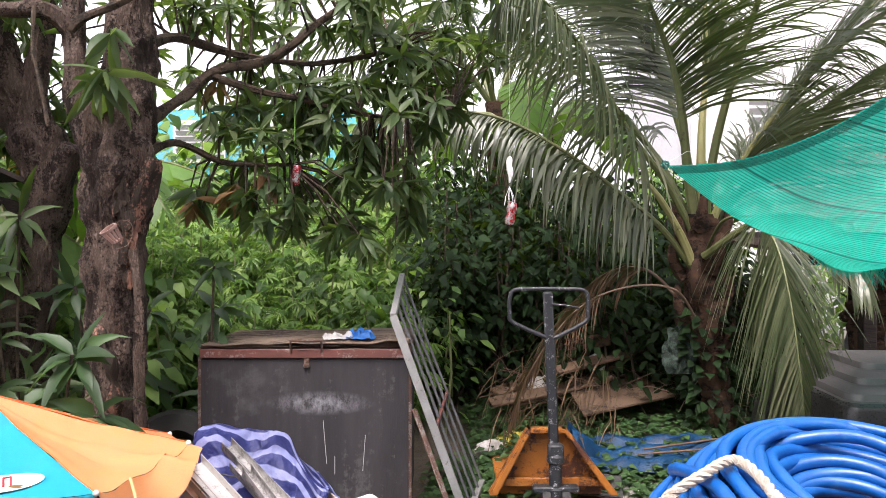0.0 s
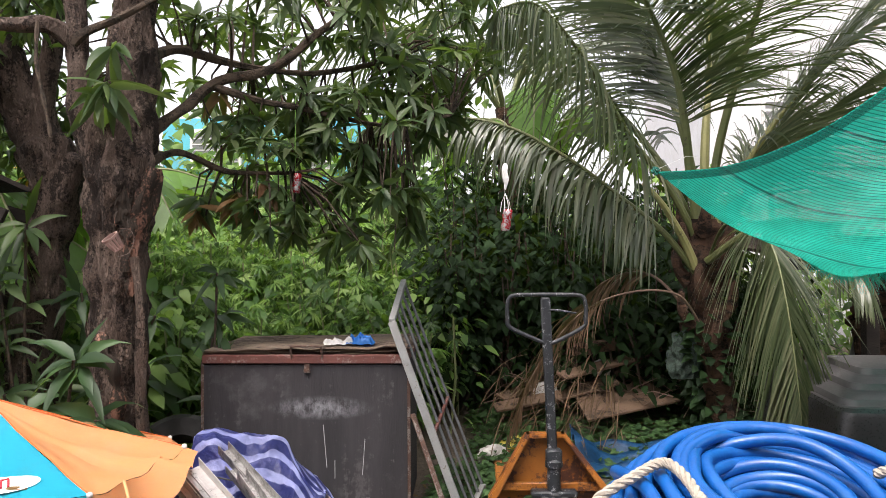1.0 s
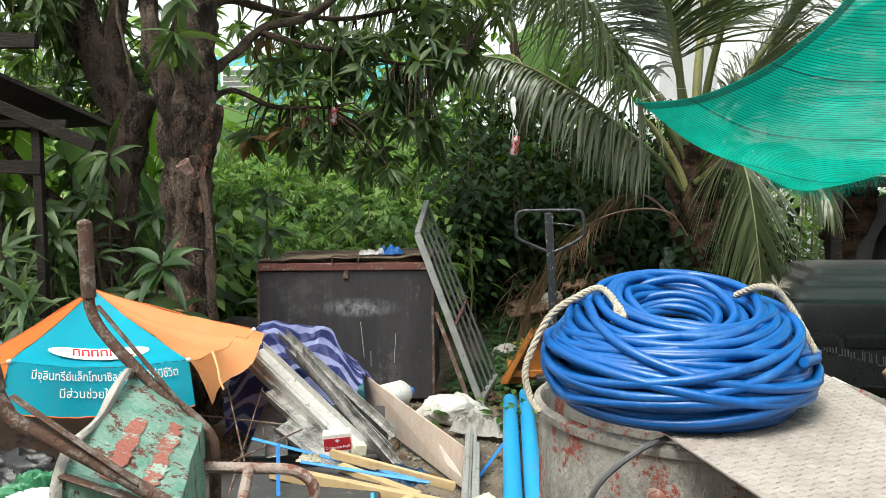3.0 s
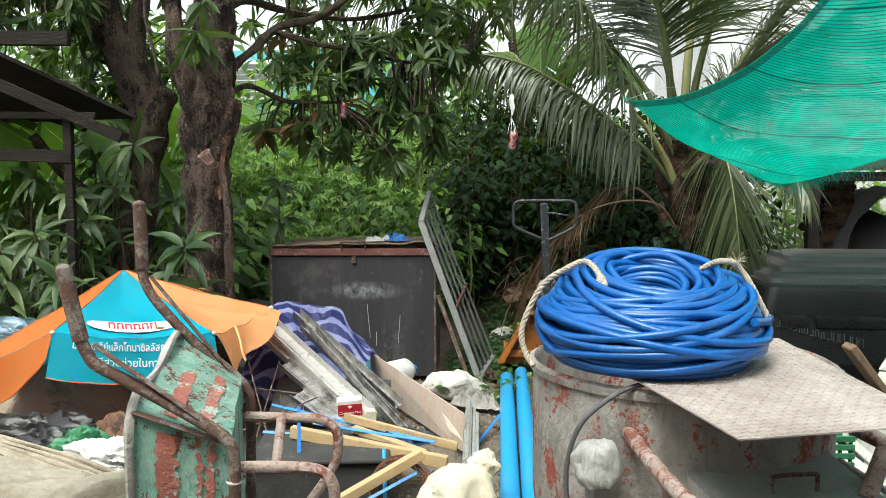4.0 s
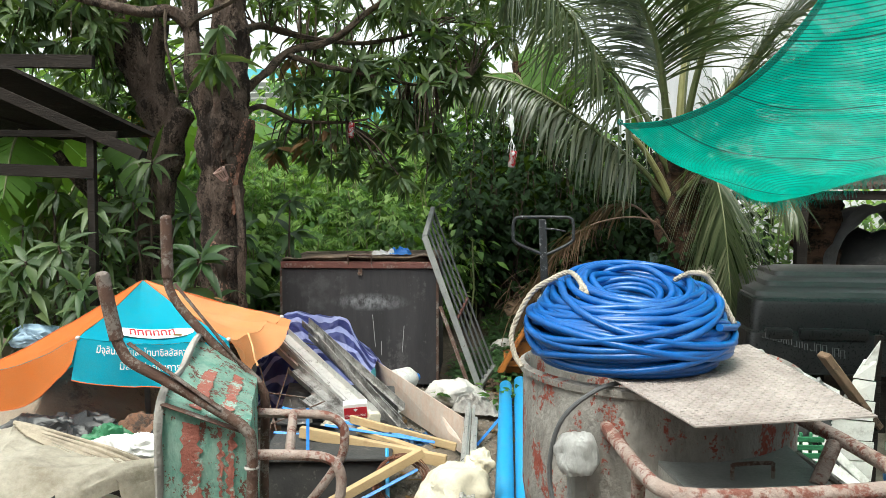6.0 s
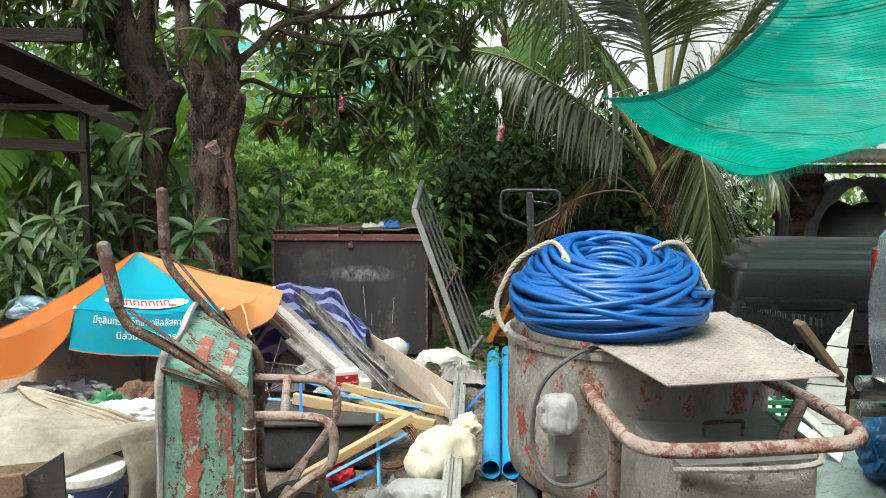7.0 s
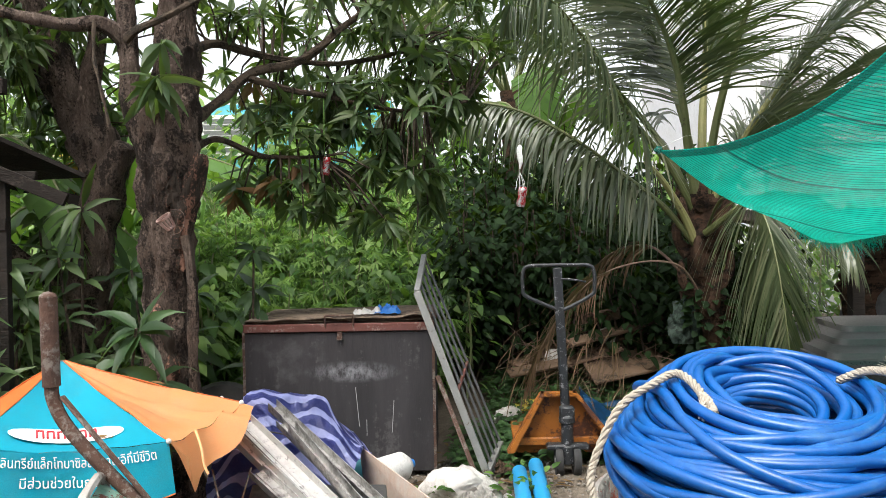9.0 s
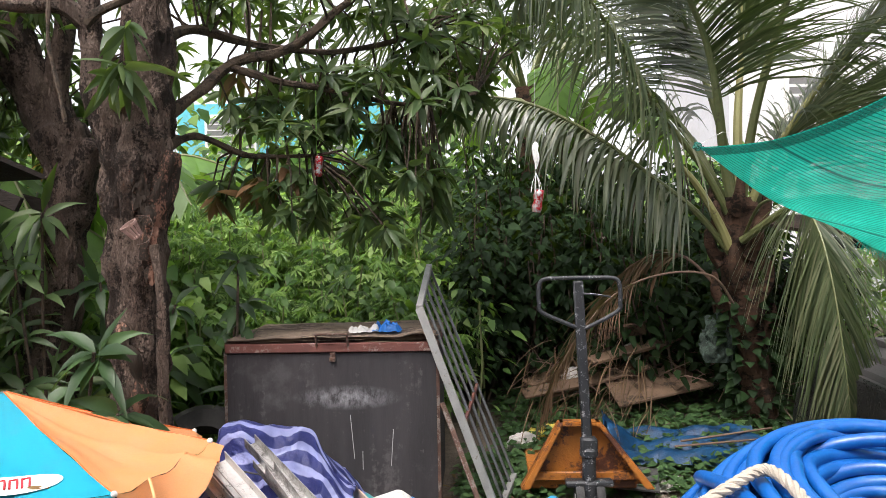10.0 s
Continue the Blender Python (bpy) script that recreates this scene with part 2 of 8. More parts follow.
PAPER = worn("crumpled_paper", (0.6, 0.57, 0.54), (0.5, 0.47, 0.44), (0.24, 0.21, 0.19), 0.36, 7, 70, 0.85, bumps=0.3, edge=0.25)
PVC = worn("blue_pvc", (0.02, 0.27, 0.55), (0.025, 0.3, 0.6), (0.16, 0.33, 0.48), 0.3, 6, 90, 0.38, bumps=0.04, edge=0.3)
BLUE_PLASTIC = worn("blue_plastic_sheet", (0.007, 0.06, 0.16), (0.01, 0.09, 0.22), (0.03, 0.05, 0.08), 0.38, 8, 60, 0.45, bumps=0.3, edge=0.2)
BLUE_STRIP = worn("blue_plastic_strip", (0.02, 0.16, 0.55), (0.03, 0.22, 0.62), None, 0, 8, 60, 0.4, bumps=0.1)
PINE = worn("new_pine_batten", (0.5, 0.36, 0.2), (0.42, 0.29, 0.15), (0.36, 0.22, 0.11), 0.33, 6, 80, 0.7, stretch=(0.2, 3, 3), edge=0.2, bumps=0.15)
BOARD = worn("whitewashed_board", (0.62, 0.48, 0.4), (0.52, 0.38, 0.3), (0.72, 0.66, 0.6), 0.45, 6, 70, 0.75, stretch=(4, 0.5, 1), edge=0.2, bumps=0.2)
# old wood; the shade under the shed roofs is put into this near-black tone
OLD_WOOD = worn("shaded_old_wood", (0.024, 0.019, 0.016), (0.014, 0.011, 0.0095), (0.045, 0.037, 0.031), 0.36, 6, 60, 0.9, bumps=0.6, stretch=(0.3, 2, 2), vary=0.2, spec=0.2)
PALLET_WOOD = worn("pallet_wood", (0.2, 0.13, 0.085), (0.13, 0.087, 0.06), (0.07, 0.05, 0.036), 0.42, 6, 60, 0.9, bumps=0.6, vary=0.25, spec=0.2)
ALU = worn("mottled_aluminium", (0.56, 0.55, 0.54), (0.46, 0.45, 0.44), (0.14, 0.135, 0.13), 0.38, 26, 90, 0.38, 0.5, bumps=0.2, edge=0.05)
ALU_CLEAN = worn("scuffed_aluminium", (0.48, 0.47, 0.46), (0.38, 0.37, 0.36), (0.15, 0.14, 0.135), 0.45, 18, 110, 0.36, 0.85, bumps=0.15, edge=0.15)
BLACK_PLASTIC = worn("black_plastic_liner", (0.009, 0.009, 0.0095), (0.015, 0.015, 0.0155), (0.04, 0.038, 0.038), 0.36, 4, 90, 0.3, bumps=0.03, edge=0.4, spec=0.3)
# paler black for the liner's tiers: dust plus the sky's sheen as colour
BLACK_DUST_SHEEN = worn("dusty_sheen_black_plastic", (0.034, 0.032, 0.033), (0.05, 0.047, 0.048), (0.1, 0.094, 0.092), 0.44, 5, 90, 0.42, bumps=0.03, edge=0.4, spec=0.4)
DARK_JUNK = worn("dark_grimy_plastic", (0.03, 0.03, 0.032), (0.05, 0.047, 0.045), (0.1, 0.09, 0.08), 0.38, 6, 60, 0.7)
BROWN_JUNK = worn("brown_cardboard", (0.2, 0.1, 0.055), (0.13, 0.065, 0.04), (0.06, 0.04, 0.03), 0.44, 6, 60, 0.85)
SILVER_CAR = worn("silver_blue_car_paint", (0.36, 0.42, 0.47), (0.38, 0.44, 0.49), (0.3, 0.34, 0.37), 0.3, 3, 160, 0.25, 0.6, bumps=0.0, edge=0.4, coat=0.6)
CHROME = worn("brushed_tube", (0.5, 0.49, 0.46), (0.42, 0.41, 0.39), (0.2, 0.18, 0.16), 0.33, 8, 80, 0.3, 0.9, bumps=0.05)
WHITE_PAINT = worn("white_painted_wood", (0.72, 0.71, 0.67), (0.64, 0.63, 0.59), (0.42, 0.38, 0.33), 0.36, 7, 80, 0.6, bumps=0.2, edge=0.15)
TEAL_WALL = worn("turquoise_house_paint", (0.08, 0.38, 0.47), (0.09, 0.42, 0.5), (0.2, 0.4, 0.44), 0.36, 1.5, 30, 0.8, edge=0.3)
WHITE_WALL = worn("white_render", (0.6, 0.6, 0.62), (0.55, 0.55, 0.57), (0.6, 0.59, 0.56), 0.33, 1.5, 30, 0.85, edge=0.3)
ROOF_ZINC = worn("corrugated_zinc", (0.2, 0.18, 0.165), (0.14, 0.125, 0.115), (0.13, 0.075, 0.05), 0.4, 3, 40, 0.6, 0.4)
SAND = worn("heap_of_sand", (0.32, 0.26, 0.2), (0.25, 0.2, 0.155), (0.18, 0.14, 0.11), 0.4, 4, 70, 0.95, bumps=0.6)
CAN_RED = worn("crushed_red_can", (0.5, 0.02, 0.03), (0.42, 0.015, 0.025), (0.55, 0.55, 0.56), 0.46, 28, 90, 0.35, 0.5, edge=0.02)
TIN = worn("bare_tin", (0.6, 0.6, 0.6), (0.5, 0.5, 0.5), None, 0, 30, 90, 0.3, 0.9)
STRING_WHITE = worn("white_plastic_string", (0.78, 0.78, 0.76), (0.66, 0.66, 0.64), None, 0, 30, 90, 0.6)
STRING_GREEN = worn("green_string", (0.25, 0.5, 0.1), (0.2, 0.42, 0.08), None, 0, 30, 90, 0.6)
POT_PINK = worn("faded_pink_plastic", (0.32, 0.2, 0.17), (0.26, 0.165, 0.145), None, 0, 20, 90, 0.7)
LABEL_WHITE = worn("white_print", (0.8, 0.79, 0.76), (0.74, 0.73, 0.7), None, 0, 20, 90, 0.7, bumps=0)
LABEL_RED = worn("red_print", (0.5, 0.02, 0.035), (0.44, 0.018, 0.03), None, 0, 20, 90, 0.55, bumps=0)
LABEL_NAVY = worn("navy_print", (0.03, 0.045, 0.14), (0.035, 0.05, 0.16), None, 0, 20, 90, 0.5, bumps=0)
LABEL_GREY = worn("grey_print", (0.4, 0.4, 0.4), (0.34, 0.34, 0.34), None, 0, 20, 90, 0.6, bumps=0)
TAIL_RED = worn("tail_lamp_red", (0.16, 0.012, 0.01), (0.2, 0.02, 0.015), None, 0, 20, 90, 0.15, bumps=0, coat=1)
# bag plastic taken near-black to hold the shadow under the umbrella
BAG_SHADED = worn("shaded_black_bag", (0.008, 0.008, 0.009), (0.014, 0.014, 0.015), (0.03, 0.029, 0.028), 0.33, 7, 60, 0.4, bumps=0.3)
TEAL_JUG = worn("teal_plastic", (0.04, 0.22, 0.24), (0.05, 0.26, 0.28), (0.2, 0.3, 0.3), 0.33, 8, 60, 0.45, bumps=0.1)
GREEN_BAG = worn("green_bag", (0.035, 0.19, 0.085), (0.03, 0.14, 0.065), None, 0, 8, 60, 0.5)
YELLOW_BAG = worn("yellow_bag", (0.6, 0.5, 0.08), (0.5, 0.4, 0.06), None, 0, 8, 60, 0.5)
WIRE_RUST = worn("rusty_wire", (0.2, 0.085, 0.05), (0.14, 0.06, 0.04), None, 0, 20, 90, 0.8, 0.3)
GREY_TARP = worn("grey_plastic_cover", (0.12, 0.12, 0.125), (0.19, 0.19, 0.2), (0.3, 0.3, 0.31), 0.36, 6, 50, 0.45, bumps=0.4, edge=0.3)
MAT_WEAVE = worn("woven_mat", (0.42, 0.2, 0.08), (0.3, 0.12, 0.06), (0.5, 0.38, 0.2), 0.45, 14, 90, 0.85)


def striped_tarp():
    m, n, l, p = nodes_of("striped_tarpaulin")
    uv = n.new("ShaderNodeUVMap")
    sx = n.new("ShaderNodeSeparateXYZ")
    l.new(uv.outputs[0], sx.inputs[0])
    warp = noise_tex(n, l, 3.0, 2.0)
    ad = n.new("ShaderNodeMath")
    ad.operation = "MULTIPLY_ADD"
    ad.inputs[1].default_value = 0.08
    l.new(warp.outputs[0], ad.inputs[0])
    l.new(sx.outputs["Y"], ad.inputs[2])
    mu = n.new("ShaderNodeMath")
    mu.operation = "MULTIPLY"
    mu.inputs[1].default_value = 9.0
    l.new(ad.outputs[0], mu.inputs[0])
    fr = n.new("ShaderNodeMath")
    fr.operation = "FRACT"
    l.new(mu.outputs[0], fr.inputs[0])
    r = ramp(n, l, fr.outputs[0], [(0.0, (0.03, 0.045, 0.24)), (0.55, (0.025, 0.035, 0.2)), (0.6, (0.36, 0.4, 0.7)), (0.95, (0.4, 0.43, 0.72)), (1.0, (0.03, 0.045, 0.24))])
    nz = noise_tex(n, l, 90, 3)
    l.new(mix(n, l, 0.05, r.outputs[0], nz.outputs[0]), p.inputs["Base Color"])
    p.inputs["Roughness"].default_value = 0.36
    cre = noise_tex(n, l, 26, 4)
    bump(n, l, p, cre.outputs[0], 0.6, 0.02)
    return m


def shade_net():
    """Knitted shade cloth: teal tapes in rows, thin dark ladder lines, with fine gaps between."""
    m, n, l, p = nodes_of("green_shade_net")
    uv = n.new("ShaderNodeUVMap")
    sx = n.new("ShaderNodeSeparateXYZ")
    l.new(uv.outputs[0], sx.inputs[0])

    def wave(sock, k, stops):
        mu = n.new("ShaderNodeMath")
        mu.operation = "MULTIPLY"
        mu.inputs[1].default_value = k
        l.new(sock, mu.inputs[0])
        fr = n.new("ShaderNodeMath")
        fr.operation = "FRACT"
        l.new(mu.outputs[0], fr.inputs[0])
        return ramp(n, l, fr.outputs[0], [(q, (v, v, v)) for q, v in stops])

    lines = wave(sx.outputs["Y"], 104, [(0.66, 0.0), (0.74, 0.9), (0.92, 0.9), (1.0, 0.0)])
    bands = wave(sx.outputs["Y"], 4.3, [(0.966, 0.0), (0.972, 0.85), (0.99, 0.85), (0.996, 0.0)])
    knit = wave(sx.outputs["X"], 420, [(0.0, 0.0), (0.5, 1.0), (1.0, 0.0)])
    nz = noise_tex(n, l, 3.2, 6, (1, 1, 2))
    fine = noise_tex(n, l, 240, 2)
    patch = noise_tex(n, l, 5.0, 5, (0.6, 1, 3))
    col = ramp(n, l, nz.outputs[0], [(0.3, (0.005, 0.34, 0.245)), (0.55, (0.01, 0.48, 0.36)), (0.75, (0.045, 0.66, 0.52))]).outputs[0]
    dark = n.new("ShaderNodeMath")
    dark.operation = "MULTIPLY"
    dark.inputs[1].default_value = 0.22
    l.new(knit.outputs[0], dark.inputs[0])
    col = mix(n, l, dark.outputs[0], col, (0.003, 0.2, 0.14))
    col = mix(n, l, lines.outputs[0], col, (0.003, 0.13, 0.1))
    col = mix(n, l, bands.outputs[0], col, (0.006, 0.06, 0.055))
    l.new(col, p.inputs["Base Color"])
    p.inputs["Roughness"].default_value = 0.45
    tr = n.new("ShaderNodeBsdfTranslucent")
    l.new(col, tr.inputs[0])
    ms = n.new("ShaderNodeMixShader")
    ms.inputs[0].default_value = 0.62
    l.new(p.outputs[0], ms.inputs[1])
    l.new(tr.outputs[0], ms.inputs[2])
    cl = n.new("ShaderNodeBsdfTransparent")
    ms2 = n.new("ShaderNodeMixShader")
    holes = ramp(n, l, fine.outputs[0], [(0.45, (0.0, 0.0, 0.0)), (0.66, (0.4, 0.4, 0.4))])
    thin = ramp(n, l, patch.outputs[0], [(0.42, (0.2, 0.2, 0.2)), (0.62, (1, 1, 1))])
    amt = n.new("ShaderNodeMath")
    amt.operation = "MULTIPLY"
    l.new(holes.outputs[0], amt.inputs[0])
    l.new(thin.outputs[0], amt.inputs[1])
    l.new(amt.outputs[0], ms2.inputs[0])
    l.new(ms.outputs[0], ms2.inputs[1])
    l.new(cl.outputs[0], ms2.inputs[2])
    l.new(ms2.outputs[0], n["Material Output"].inputs["Surface"])
    return m


def chest_front():
    """The chest's weathered face: vertical streaks, scuffs and a whitish rubbed smear in the middle."""
    m = worn("scuffed_black_plywood", (0.019, 0.017, 0.019), (0.04, 0.036, 0.039), (0.085, 0.077, 0.08), 0.38, 6, 70, 0.75, bumps=0.3, stretch=(1.6, 1.6, 0.22))
    n, l = m.node_tree.nodes, m.node_tree.links
    p = n["Principled BSDF"]
    base = p.inputs["Base Color"].links[0].from_socket
    tc = n.new("ShaderNodeTexCoord")
    mp = n.new("ShaderNodeMapping")
    mp.vector_type = "POINT"
    mp.inputs["Location"].default_value = (0.68 * 3.2, -4.5, -0.645 * 14)
    mp.inputs["Scale"].default_value = (3.2, 1, 14)
    l.new(tc.outputs["Object"], mp.inputs[0])
    ln = n.new("ShaderNodeVectorMath")
    ln.operation = "LENGTH"
    l.new(mp.outputs[0], ln.inputs[0])
    spot = ramp(n, l, ln.outputs["Value"], [(0.15, (1, 1, 1)), (1.0, (0, 0, 0))])
    rag = noise_tex(n, l, 26, 8, (1, 1, 0.6), 0.75)
    rg = ramp(n, l, rag.outputs[0], [(0.4, (0, 0, 0)), (0.66, (1, 1, 1))])
    mu = n.new("ShaderNodeMath")
    mu.operation = "MULTIPLY"
    l.new(spot.outputs[0], mu.inputs[0])
    l.new(rg.outputs[0], mu.inputs[1])
    col = mix(n, l, mu.outputs[0], base, (0.3, 0.3, 0.32))
    scuff = noise_tex(n, l, 3.0, 9, (1, 1, 1), 0.72)
    sc = ramp(n, l, scuff.outputs[0], [(0.55, (0, 0, 0)), (0.72, (0.35, 0.35, 0.35))])
    l.new(mix(n, l, sc.outputs[0], col, (0.15, 0.145, 0.15)), p.inputs["Base Color"])
    return m


TARP_STRIPE = striped_tarp()
NET = shade_net()
PLY_FRONT = chest_front()
HEM = worn("doubled_net_hem", (0.006, 0.11, 0.085), (0.01, 0.17, 0.13), None, 0, 20, 90, 0.7)


def open_weave(m, share):
    """Leaves fine gaps in a woven stuff."""
    n, l = m.node_tree.nodes, m.node_tree.links
    out = n["Material Output"].inputs["Surface"]
    src = out.links[0].from_socket
    gaps = noise_tex(n, l, 260, 2)
    rg = ramp(n, l, gaps.outputs[0], [(0.42, (0, 0, 0)), (0.6, (share, share, share))])
    ms = n.new("ShaderNodeMixShader")
    cl = n.new("ShaderNodeBsdfTransparent")
    l.new(rg.outputs[0], ms.inputs[0])
    l.new(src, ms.inputs[1])
    l.new(cl.outputs[0], ms.inputs[2])
    l.new(ms.outputs[0], out)


open_weave(HEM, 0.7)
YELLOW_LEAF = leafy("yellowing_leaf", [(0.6, 0.3, 0.03), (0.65, 0.42, 0.04), (0.5, 0.2, 0.02)], 0.45, 0.4)


def thin_cloth(m, share):
    """Lets some of the daylight through a thin cloth."""
    n, l = m.node_tree.nodes, m.node_tree.links
    p = next(q for q in n if q.bl_idname == "ShaderNodeBsdfPrincipled")
    tr = n.new("ShaderNodeBsdfTranslucent")
    l.new(p.inputs["Base Color"].links[0].from_socket, tr.inputs[0])
    ms = n.new("ShaderNodeMixShader")
    ms.inputs[0].default_value = share
    l.new(p.outputs[0], ms.inputs[1])
    l.new(tr.outputs[0], ms.inputs[2])
    l.new(ms.outputs[0], n["Material Output"].inputs["Surface"])


for cloth, share in ((FILM, 0.35), (ORANGE_CLOTH, 0.2), (ORANGE_SHADED, 0.2), (BLUE_CLOTH, 0.12), (TARP_STRIPE, 0.2)):
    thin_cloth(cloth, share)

# ---- building tools ----
rng = random.Random(7)
V = Vector


def mesh_from(name, bm):
    me = bpy.data.meshes.new(name)
    bm.to_mesh(me)
    bm.free()
    return me


def finish(name, bm, material, smooth=True):
    bmesh.ops.recalc_face_normals(bm, faces=bm.faces)
    facet = bm.faces.layers.int.get("facet") is not None
    me = mesh_from(name, bm)
    me.materials.append(material)
    if smooth:
        me.shade_smooth()
        me.set_sharp_from_angle(angle=radians(26 if facet else 40))
    return me


def part(name, bm, material, parent, label=""):
    """Links a bmesh as one mesh object under a thing or a part."""
    ob = new(name, finish(name, bm, material))
    ob.parent = parent
    if parent is not None:
        ob.matrix_parent_inverse = parent.matrix_world.inverted() if parent.parent is None else Matrix()
    return tagged(ob, label)


def thing(name, label, category, at=(0, 0, 0), group="", kind=""):
    """An empty at a thing's base, under which its parts are set at world places."""
    ob = new(name)
    ob.empty_display_size = 0.05
    ob.location = at
    ob.matrix_world = Matrix.Translation(at)
    return tagged(ob, label, category, group, kind)


def solo(name, bm, material, label, category, group="", kind=""):
    return tagged(new(name, finish(name, bm, material)), label, category, group, kind)


def box(bm, size, m, bevel=0.0, segs=1):
    r = bmesh.ops.create_cube(bm, size=1.0, matrix=m @ Matrix.Diagonal((*size, 1)))
    if bevel:
        es = {e for v in r["verts"] for e in v.link_edges}
        bmesh.ops.bevel(bm, geom=list(es), offset=bevel, segments=segs, affect="EDGES", profile=0.6)
    return bm


def B():
    return bmesh.new()


def spline(pts, n=8, closed=False):
    """Catmull-Rom through the points."""
    p = [V(q) for q in pts]
    if len(p) < 3:
        return [p[0].lerp(p[-1], i / n) for i in range(n + 1)]
    out = []
    k = len(p)
    rng_i = range(k if closed else k - 1)
    for i in rng_i:
        if closed:
            a, b, c, d = p[i - 1], p[i], p[(i + 1) % k], p[(i + 2) % k]
        else:
            a, b, c, d = p[max(0, i - 1)], p[i], p[i + 1], p[min(k - 1, i + 2)]
        for j in range(n):
            t = j / n
            out.append(0.5 * ((2 * b) + (c - a) * t + (2 * a - 5 * b + 4 * c - d) * t * t + (3 * b - a - 3 * c + d) * t ** 3))
    if not closed:
        out.append(p[-1])
    return out


def tube(bm, pts, rad, segs=8, closed=False, cap=True, rough=0.0, seed=0, fine=0.0):
    """Sweeps a ring along points. rad: a number or one for each point."""
    k = len(pts)
    rads = [rad] * k if isinstance(rad, (int, float)) else rad
    rings = []
    ref = None
    for i, q in enumerate(pts):
        a = pts[i - 1] if (i or closed) else q
        b = pts[(i + 1) % k] if (i < k - 1 or closed) else q
        t = (V(b) - V(a)).normalized()
        if ref is None:
            ref = t.orthogonal().normalized()
        ref = (ref - t * ref.dot(t)).normalized()
        o = t.cross(ref)
        ring = []
        for s in range(segs):
            an = 2 * math.pi * s / segs
            dv = ref * math.cos(an) + o * math.sin(an)
            rr = rads[i]
            if rough:
                rr *= 1 + rough * noise.noise(V(q) * 6.0 + dv * 1.3 + V((seed, 0, 0)))
            if fine:
                rr *= 1 + fine * (0.4 - 1.6 * abs(noise.noise(V((dv.x * 7, dv.y * 7 + dv.z * 7, q[2] * 9 + seed))))) + fine * 0.9 * noise.noise(V((dv.x * 16, dv.y * 16, q[2] * 26 + seed)))
            ring.append(bm.verts.new(V(q) + dv * rr))
        rings.append(ring)
    for i in range(k if closed else k - 1):
        a, b = rings[i], rings[(i + 1) % k]
        off = 0
        if closed and i == k - 1:
            off = min(range(segs), key=lambda o2: (a[0].co - b[o2].co).length)
        for s in range(segs):
            bm.faces.new((a[s], a[(s + 1) % segs], b[(s + 1 + off) % segs], b[(s + off) % segs]))
    if cap and not closed:
        bm.faces.new(rings[0])
        bm.faces.new(rings[-1])
    return bm


def ring_pipe(bm, a, b, outer, inner, segs=20):
    """A hollow pipe from a to b."""
    a, b = V(a), V(b)
    t = (b - a).normalized()
    u = t.orthogonal().normalized()
    w = t.cross(u)
    loops = []
    for c, r in ((a, inner), (a, outer), (b, outer), (b, inner)):
        loops.append([bm.verts.new(c + (u * math.cos(2 * math.pi * s / segs) + w * math.sin(2 * math.pi * s / segs)) * r) for s in range(segs)])
    for i in range(4):
        p, q = loops[i], loops[(i + 1) % 4]
        for s in range(segs):
            bm.faces.new((p[s], p[(s + 1) % segs], q[(s + 1) % segs], q[s]))
    return bm


def lathe(bm, profile, m=Matrix(), segs=28):
    """Turns (radius, height) pairs about the z axis."""
    rows = [[bm.verts.new(m @ V((r * math.cos(2 * math.pi * s / segs), r * math.sin(2 * math.pi * s / segs), z))) for s in range(segs)] for r, z in profile]
    for a, b in zip(rows, rows[1:]):
        for s in range(segs):
            bm.faces.new((a[s], a[(s + 1) % segs], b[(s + 1) % segs], b[s]))
    return bm


def beam_between(bm, a, b, w, h, up=(0, 0, 1), bevel=0.003):
    """A squared bar from a to b."""
    a, b = V(a), V(b)
    x = (b - a).normalized()
    y = V(up).cross(x)
    y = y.normalized() if y.length > 1e-4 else V((0, 1, 0))
    z = x.cross(y)
    m = Matrix((x, y, z)).transposed().to_4x4()
    m.translation = (a + b) / 2
    return box(bm, ((b - a).length, w, h), m, bevel)


def slab(bm, corners, thick, normal=None):
    """A flat board given by its corners, with thickness."""
    c = [V(q) for q in corners]
    nrm = V(normal) if normal else (c[1] - c[0]).cross(c[2] - c[0]).normalized()
    top = [bm.verts.new(q) for q in c]
    bot = [bm.verts.new(q - nrm * thick) for q in c]
    bm.faces.new(top)
    bm.faces.new(bot[::-1])
    k = len(c)
    for i in range(k):
        bm.faces.new((top[i], bot[i], bot[(i + 1) % k], top[(i + 1) % k]))
    return bm


def sheet(bm, f, nu, nv, thick=0.0):
    """A cloth or skin from f(u, v) on the unit square, doubled when it has thickness. Gives a UV map."""
    uvl = bm.loops.layers.uv.verify()
    g = [[bm.verts.new(f(i / nu, j / nv)) for j in range(nv + 1)] for i in range(nu + 1)]
    faces = []
    for i in range(nu):
        for j in range(nv):
            fc = bm.faces.new((g[i][j], g[i + 1][j], g[i + 1][j + 1], g[i][j + 1]))
            for lp, (u, v) in zip(fc.loops, ((i, j), (i + 1, j), (i + 1, j + 1), (i, j + 1))):
                lp[uvl].uv = (u / nu, v / nv)
            faces.append(fc)
    if thick:
        bmesh.ops.solidify(bm, geom=faces, thickness=thick)
    return bm


